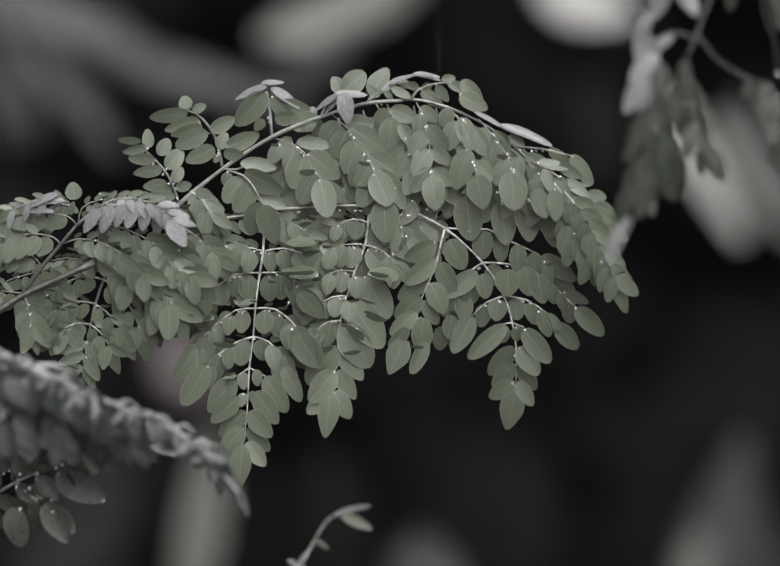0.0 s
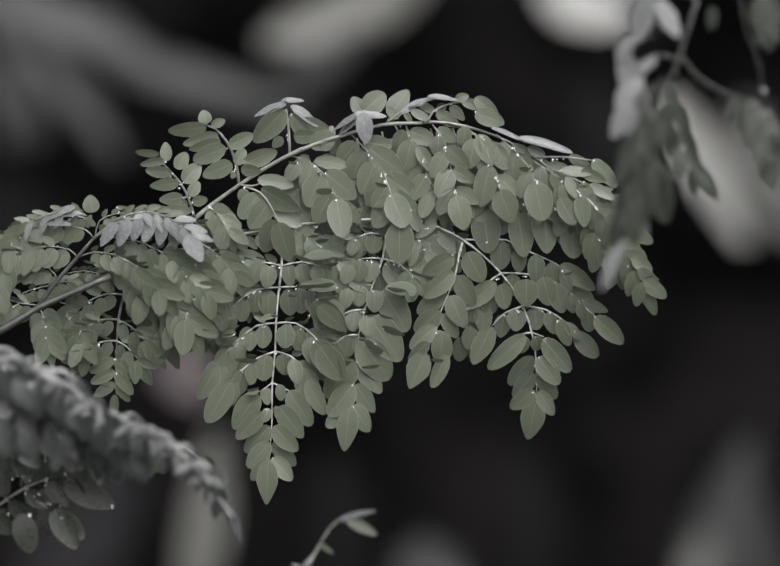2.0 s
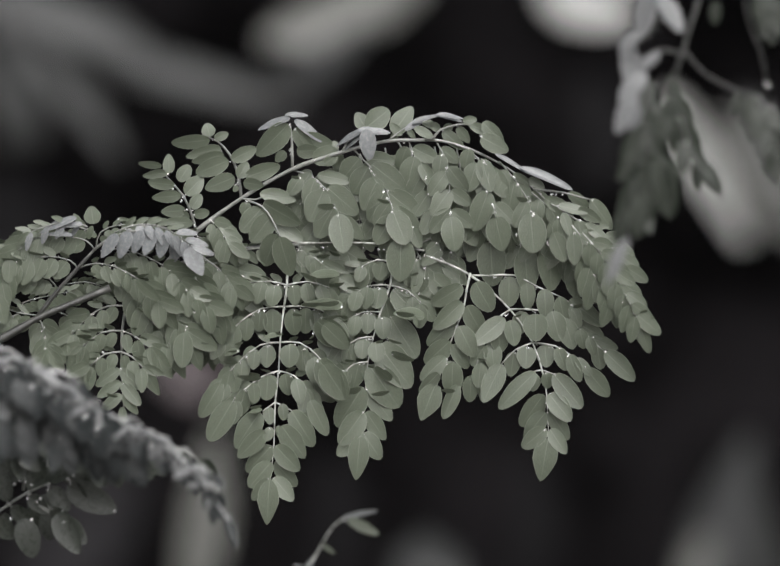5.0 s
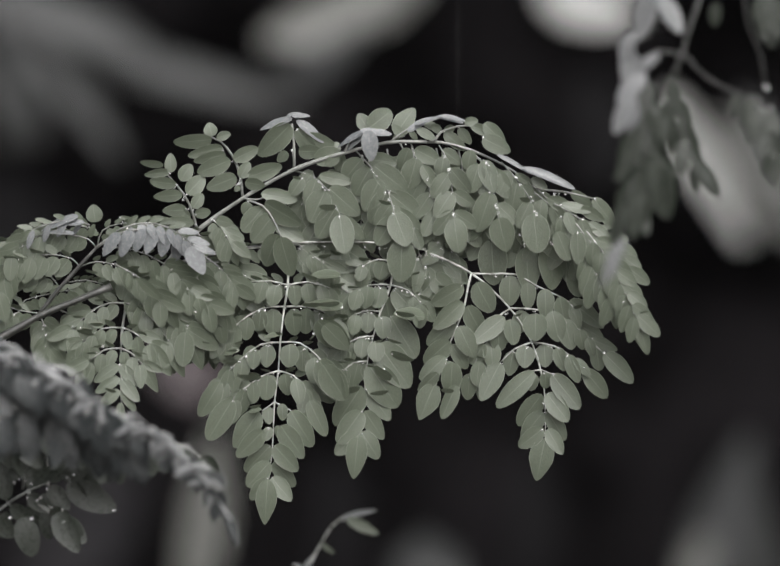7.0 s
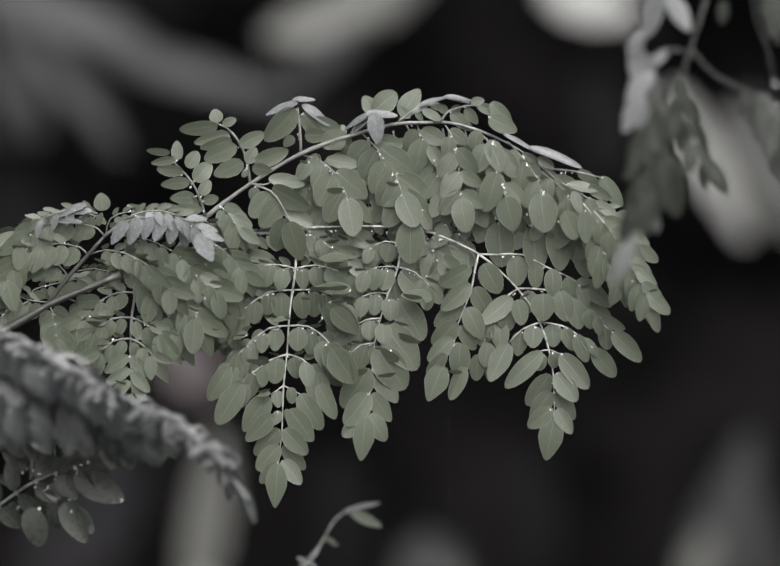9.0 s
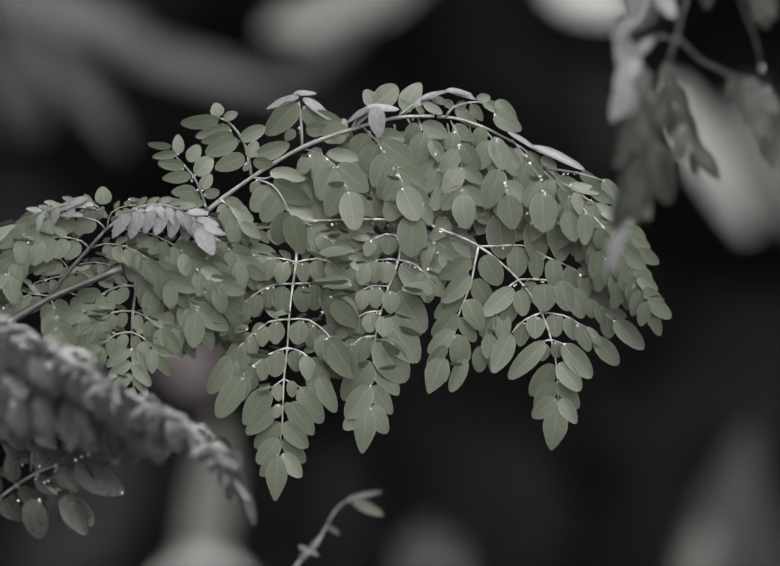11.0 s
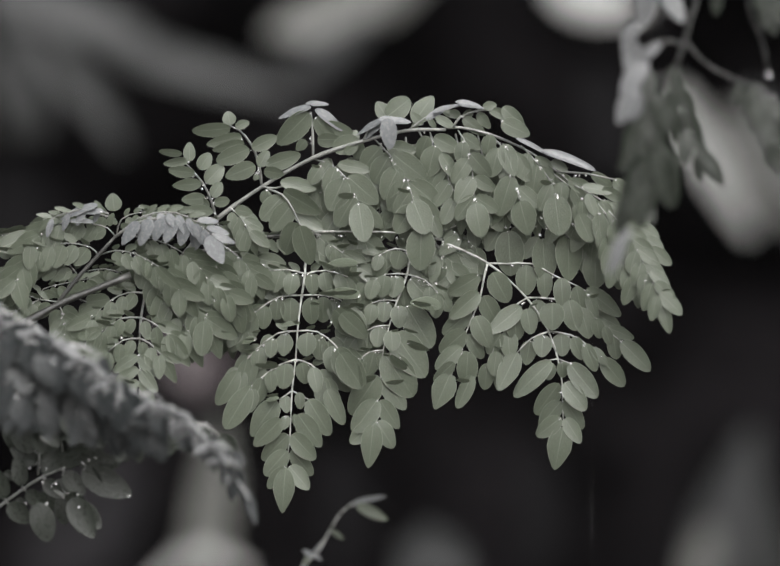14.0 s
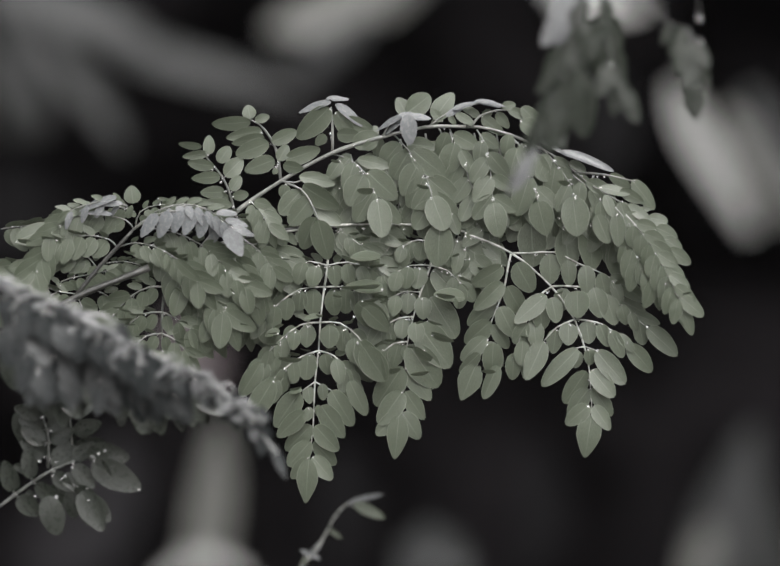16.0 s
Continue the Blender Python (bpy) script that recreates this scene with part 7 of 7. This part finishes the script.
    walk(near_branch, [
        (0, pose(-0.20305, -0.20000, 1.41267, -0.00, -4.75, 0.00)), (0.5, pose(-0.20578, -0.20000, 1.41141, -0.00, -3.09, 0.00)), (1, pose(-0.20438, -0.20000, 1.41044, 0.00, -3.69, 0.00)),
        (1.5, pose(-0.20584, -0.20000, 1.41143, 0.00, 1.19, 0.00)), (2, pose(-0.20540, -0.20000, 1.41714, 0.00, 1.43, 0.00)), (2.5, pose(-0.20443, -0.20000, 1.41604, 0.00, 0.84, 0.00)),
        (3, pose(-0.20586, -0.20000, 1.41004, 0.00, -0.21, 0.00)), (3.5, pose(-0.20771, -0.20000, 1.40674, 0.00, -1.07, 0.00)), (4, pose(-0.20761, -0.20000, 1.40956, 0.00, -0.11, 0.00)),
        (6.5, pose(-0.20382, -0.20000, 1.42219, -0.00, 4.76, 0.00)), (7, pose(-0.20532, -0.20000, 1.41936, -0.00, 3.25, 0.00)), (7.5, pose(-0.20629, -0.20000, 1.41867, -0.00, 1.59, 0.00)),
        (8, pose(-0.20765, -0.20000, 1.42175, -0.00, 2.39, 0.00)), (8.5, pose(-0.20474, -0.20000, 1.42221, -0.00, 2.73, 0.00)), (9, pose(-0.20000, -0.20000, 1.42000, 0.00, -0.00, 0.00)),
        (11.5, pose(-0.19917, -0.20000, 1.42303, -0.00, 3.11, 0.00)), (12, pose(-0.19772, -0.20000, 1.42478, -0.00, 3.73, 0.00)), (12.5, pose(-0.19858, -0.20000, 1.42598, -0.00, 3.93, 0.00)),
        (13, pose(-0.19814, -0.20000, 1.42452, -0.00, 2.51, 0.00)), (13.5, pose(-0.20061, -0.20000, 1.42539, -0.00, 3.82, 0.00)), (14, pose(-0.19898, -0.20000, 1.42583, -0.00, 3.42, 0.00)),
        (14.5, pose(-0.19530, -0.20000, 1.42471, -0.00, -0.07, 0.00)), (15, pose(-0.19319, -0.20000, 1.42527, -0.00, 1.15, 0.00)), (15.5, pose(-0.18257, -0.20000, 1.43994, -0.00, -7.54, 0.00)),
        (16, pose(-0.18796, -0.20000, 1.43574, -0.00, -0.88, 0.00)),
    ])
    walk(dark_twig, [
        (0, pose(-0.20583, -0.18000, 1.40847, -0.00, 0.00, 0.00)), (0.5, pose(-0.20766, -0.18000, 1.40508, -0.00, 0.00, 0.00)), (1, pose(-0.20657, -0.18000, 1.40484, -0.00, 0.00, 0.00)),
        (1.5, pose(-0.20545, -0.18000, 1.39958, 0.00, -0.00, 0.00)), (2, pose(-0.20488, -0.18000, 1.40518, -0.00, 0.00, 0.00)), (2.5, pose(-0.20416, -0.18000, 1.40481, 0.00, -0.00, 0.00)),
        (3, pose(-0.20617, -0.18000, 1.39997, -0.00, 0.00, 0.00)), (3.5, pose(-0.20854, -0.18000, 1.39767, -0.00, 0.00, 0.00)), (4, pose(-0.20793, -0.18000, 1.39934, 0.00, 0.00, 0.00)),
        (6.5, pose(-0.20178, -0.18000, 1.40599, -0.00, 0.00, 0.00)), (7, pose(-0.20397, -0.18000, 1.40508, -0.00, 0.00, 0.00)), (7.5, pose(-0.20573, -0.18000, 1.40655, 0.00, -0.00, 0.00)),
        (8, pose(-0.20676, -0.18000, 1.40868, 0.00, -0.00, 0.00)), (8.5, pose(-0.20360, -0.18000, 1.40871, 0.00, -0.00, 0.00)), (9, pose(-0.20000, -0.18000, 1.41000, 0.00, -0.00, 0.00)),
        (11.5, pose(-0.19767, -0.18000, 1.40906, 0.00, -0.00, 0.00)), (12, pose(-0.19590, -0.18000, 1.41005, 0.00, -0.00, 0.00)), (12.5, pose(-0.19670, -0.18000, 1.41101, 0.00, -0.00, 0.00)),
        (13, pose(-0.19687, -0.18000, 1.41140, 0.00, -0.00, 0.00)), (13.5, pose(-0.19885, -0.18000, 1.41055, 0.00, -0.00, 0.00)), (14, pose(-0.19733, -0.18000, 1.41155, 0.00, -0.00, 0.00)),
        (14.5, pose(-0.19518, -0.18000, 1.41496, 0.00, -0.00, 0.00)), (15, pose(-0.19134, -0.18000, 1.41553, 0.00, -0.00, 0.00)), (15.5, pose(-0.19230, -0.18000, 1.43161, 0.00, -0.00, 0.00)),
        (16, pose(-0.18677, -0.18000, 1.42396, -0.00, 0.00, 0.00)),
    ])
    walk(low_twig, [
        (0, pose(-0.20671, -0.16000, 1.40063, 0.00, -0.11, 0.00)), (0.5, pose(-0.20633, -0.16000, 1.39857, -0.00, -0.15, 0.00)), (1, pose(-0.20558, -0.16000, 1.39837, 0.00, -0.12, 0.00)),
        (1.5, pose(-0.20335, -0.16000, 1.39876, 0.00, -0.13, 0.00)), (2, pose(-0.20369, -0.16000, 1.39937, -0.00, -0.16, 0.00)), (2.5, pose(-0.20376, -0.16000, 1.39906, -0.00, -0.02, 0.00)),
        (3, pose(-0.20433, -0.16000, 1.39773, -0.00, -0.17, 0.00)), (3.5, pose(-0.20539, -0.16000, 1.39718, -0.00, -0.28, 0.00)), (4, pose(-0.20463, -0.16000, 1.39705, -0.00, -0.28, 0.00)),
        (6.5, pose(-0.20137, -0.16000, 1.39627, -0.00, -0.05, 0.00)), (7, pose(-0.20276, -0.16000, 1.39730, -0.00, -0.05, 0.00)), (7.5, pose(-0.20407, -0.16000, 1.39836, -0.00, -0.17, 0.00)),
        (8, pose(-0.20410, -0.16000, 1.39843, -0.00, -0.05, 0.00)), (8.5, pose(-0.20230, -0.16000, 1.39880, -0.00, -0.16, 0.00)), (9, pose(-0.20000, -0.16000, 1.40000, 0.00, -0.00, 0.00)),
        (11.5, pose(-0.20040, -0.16000, 1.40097, -0.00, 0.10, 0.00)), (12, pose(-0.20001, -0.16000, 1.40155, -0.00, 0.10, 0.00)), (12.5, pose(-0.19816, -0.16000, 1.40028, -0.00, 0.10, 0.00)),
        (13, pose(-0.19864, -0.16000, 1.39978, -0.00, 0.08, 0.00)), (13.5, pose(-0.19834, -0.16000, 1.39965, -0.00, -0.07, 0.00)), (14, pose(-0.19773, -0.16000, 1.40030, -0.00, -0.05, 0.00)),
        (14.5, pose(-0.19684, -0.16000, 1.40073, -0.00, -0.03, 0.00)), (15, pose(-0.19452, -0.16000, 1.40069, 0.00, 0.15, 0.00)), (15.5, pose(-0.19737, -0.16000, 1.40431, 0.00, 0.17, 0.00)),
        (16, pose(-0.19330, -0.16000, 1.40276, 0.00, 0.17, 0.00)),
    ])
    walk(sprig, [
        (0, pose(0.15581, -0.20000, 1.62678, 0.00, 3.32, 0.00)), (0.5, pose(0.15102, -0.20000, 1.62657, 0.00, 3.98, 0.00)), (1, pose(0.15469, -0.20000, 1.62003, 0.00, 0.79, 0.00)),
        (1.5, pose(0.14988, -0.20000, 1.61717, -0.00, 0.79, 0.00)), (2, pose(0.14599, -0.20000, 1.61953, -0.00, 0.21, 0.00)), (2.5, pose(0.15023, -0.20000, 1.61843, -0.00, 0.08, 0.00)),
        (3, pose(0.14708, -0.20000, 1.61991, -0.00, 0.51, 0.00)), (3.5, pose(0.13383, -0.20000, 1.62899, -0.00, 3.09, 0.00)), (4, pose(0.15088, -0.20000, 1.62086, 0.00, -2.33, 0.00)),
        (6.5, pose(0.14086, -0.20000, 1.62316, 0.00, 3.50, 0.00)), (7, pose(0.14731, -0.20000, 1.62084, -0.00, 0.54, 0.00)), (7.5, pose(0.14210, -0.20000, 1.62397, 0.00, 1.46, 0.00)),
        (8, pose(0.14228, -0.20000, 1.62693, 0.00, 2.47, 0.00)), (8.5, pose(0.13745, -0.20000, 1.62831, 0.00, 3.48, 0.00)), (9, pose(0.15000, -0.20000, 1.62000, 0.00, -0.00, 0.00)),
        (11.5, pose(0.14175, -0.20000, 1.62384, -0.00, -1.94, 0.00)), (12, pose(0.14658, -0.20000, 1.62265, 0.00, -0.19, 0.00)), (12.5, pose(0.14163, -0.20000, 1.62460, 0.00, 0.48, 0.00)),
        (13, pose(0.15743, -0.20000, 1.62019, 0.00, 0.20, 0.00)), (13.5, pose(0.14989, -0.20000, 1.61943, 0.00, 0.29, 0.00)), (14, pose(0.14583, -0.20000, 1.62221, 0.00, -0.29, 0.00)),
        (14.5, pose(0.14912, -0.20000, 1.62119, 0.00, -1.32, 0.00)), (15, pose(0.13874, -0.20000, 1.62349, 0.00, 0.72, 0.00)), (15.5, pose(0.12917, -0.20000, 1.63740, 0.00, 5.24, 0.00)),
        (16, pose(0.11831, -0.20000, 1.64968, 0.00, 7.90, 0.00)),
    ])
    walk(shoot, [
        (0, pose(-0.03243, 0.05000, 1.35954, 0.00, 0.05, 0.00)), (0.5, pose(-0.03238, 0.05000, 1.35852, -0.00, -0.20, 0.00)), (1, pose(-0.03246, 0.05000, 1.35856, 0.00, 0.20, 0.00)),
        (1.5, pose(-0.03208, 0.05000, 1.35898, 0.00, 0.30, 0.00)), (2, pose(-0.03150, 0.05000, 1.35889, 0.00, 0.65, 0.00)), (2.5, pose(-0.03236, 0.05000, 1.35845, 0.00, 0.46, 0.00)),
        (3, pose(-0.03236, 0.05000, 1.35791, 0.00, 0.45, 0.00)), (3.5, pose(-0.03168, 0.05000, 1.35756, 0.00, 0.44, 0.00)), (4, pose(-0.03121, 0.05000, 1.35777, 0.00, 0.06, 0.00)),
        (6.5, pose(-0.03009, 0.05000, 1.35862, 0.00, 0.06, 0.00)), (7, pose(-0.03099, 0.05000, 1.35855, 0.00, 0.13, 0.00)), (7.5, pose(-0.03102, 0.05000, 1.35877, 0.00, 0.25, 0.00)),
        (8, pose(-0.03070, 0.05000, 1.35880, 0.00, 0.47, 0.00)), (8.5, pose(-0.02988, 0.05000, 1.35922, 0.00, 0.13, 0.00)), (9, pose(-0.03000, 0.05000, 1.36000, 0.00, -0.00, 0.00)),
        (11.5, pose(-0.02905, 0.05000, 1.36266, 0.00, 0.12, 0.00)), (12, pose(-0.02827, 0.05000, 1.36253, 0.00, 0.37, 0.00)), (12.5, pose(-0.02841, 0.05000, 1.36232, 0.00, 0.06, 0.00)),
        (13, pose(-0.02816, 0.05000, 1.36200, 0.00, 0.20, 0.00)), (13.5, pose(-0.02827, 0.05000, 1.36175, 0.00, 0.37, 0.00)), (14, pose(-0.02859, 0.05000, 1.36164, 0.00, 0.31, 0.00)),
        (14.5, pose(-0.02782, 0.05000, 1.36188, 0.00, 0.25, 0.00)), (15, pose(-0.02756, 0.05000, 1.36255, 0.00, 0.25, 0.00)), (15.5, pose(-0.02704, 0.05000, 1.36245, 0.00, 0.53, 0.00)),
        (16, pose(-0.03004, 0.05000, 1.36094, -0.00, -1.02, 0.00)),
    ])
    home = swaying_leaf.location.copy()
    walk(swaying_leaf, [(t, pose(home.x, home.y, home.z + dz)) for t, dz in ((0, -0.0382), (8, -0.0382), (9, -0.0335), (11.5, -0.0096), (12.5, -0.0067), (13.5, -0.0086), (14, -0.0048), (14.5, -0.0067), (15, 0.0024), (15.5, 0.0191), (16, -0.0119))])
    for drop, t, x, y, z in RAIN:
        rows = [(0.0, pose(x, y, 6.0))] if t > 0.6 else [(0.0, pose(x, y, z + 7.0 * t)), (t + 0.18, pose(x, y, z - 1.26)), (t + 0.24, pose(x, y, 0.03))]
        if t > 0.6:
            rows += [(t - 0.5, pose(x, y, 6.0)), (t, pose(x, y, z)), (t + 0.18, pose(x, y, z - 1.26)), (t + 0.24, pose(x, y, 0.03))]
        rows = [r for r in rows if r[0] <= 16.0]
        walk(drop, rows + [(16.3, pose(x, y, 0.03))])


motions()
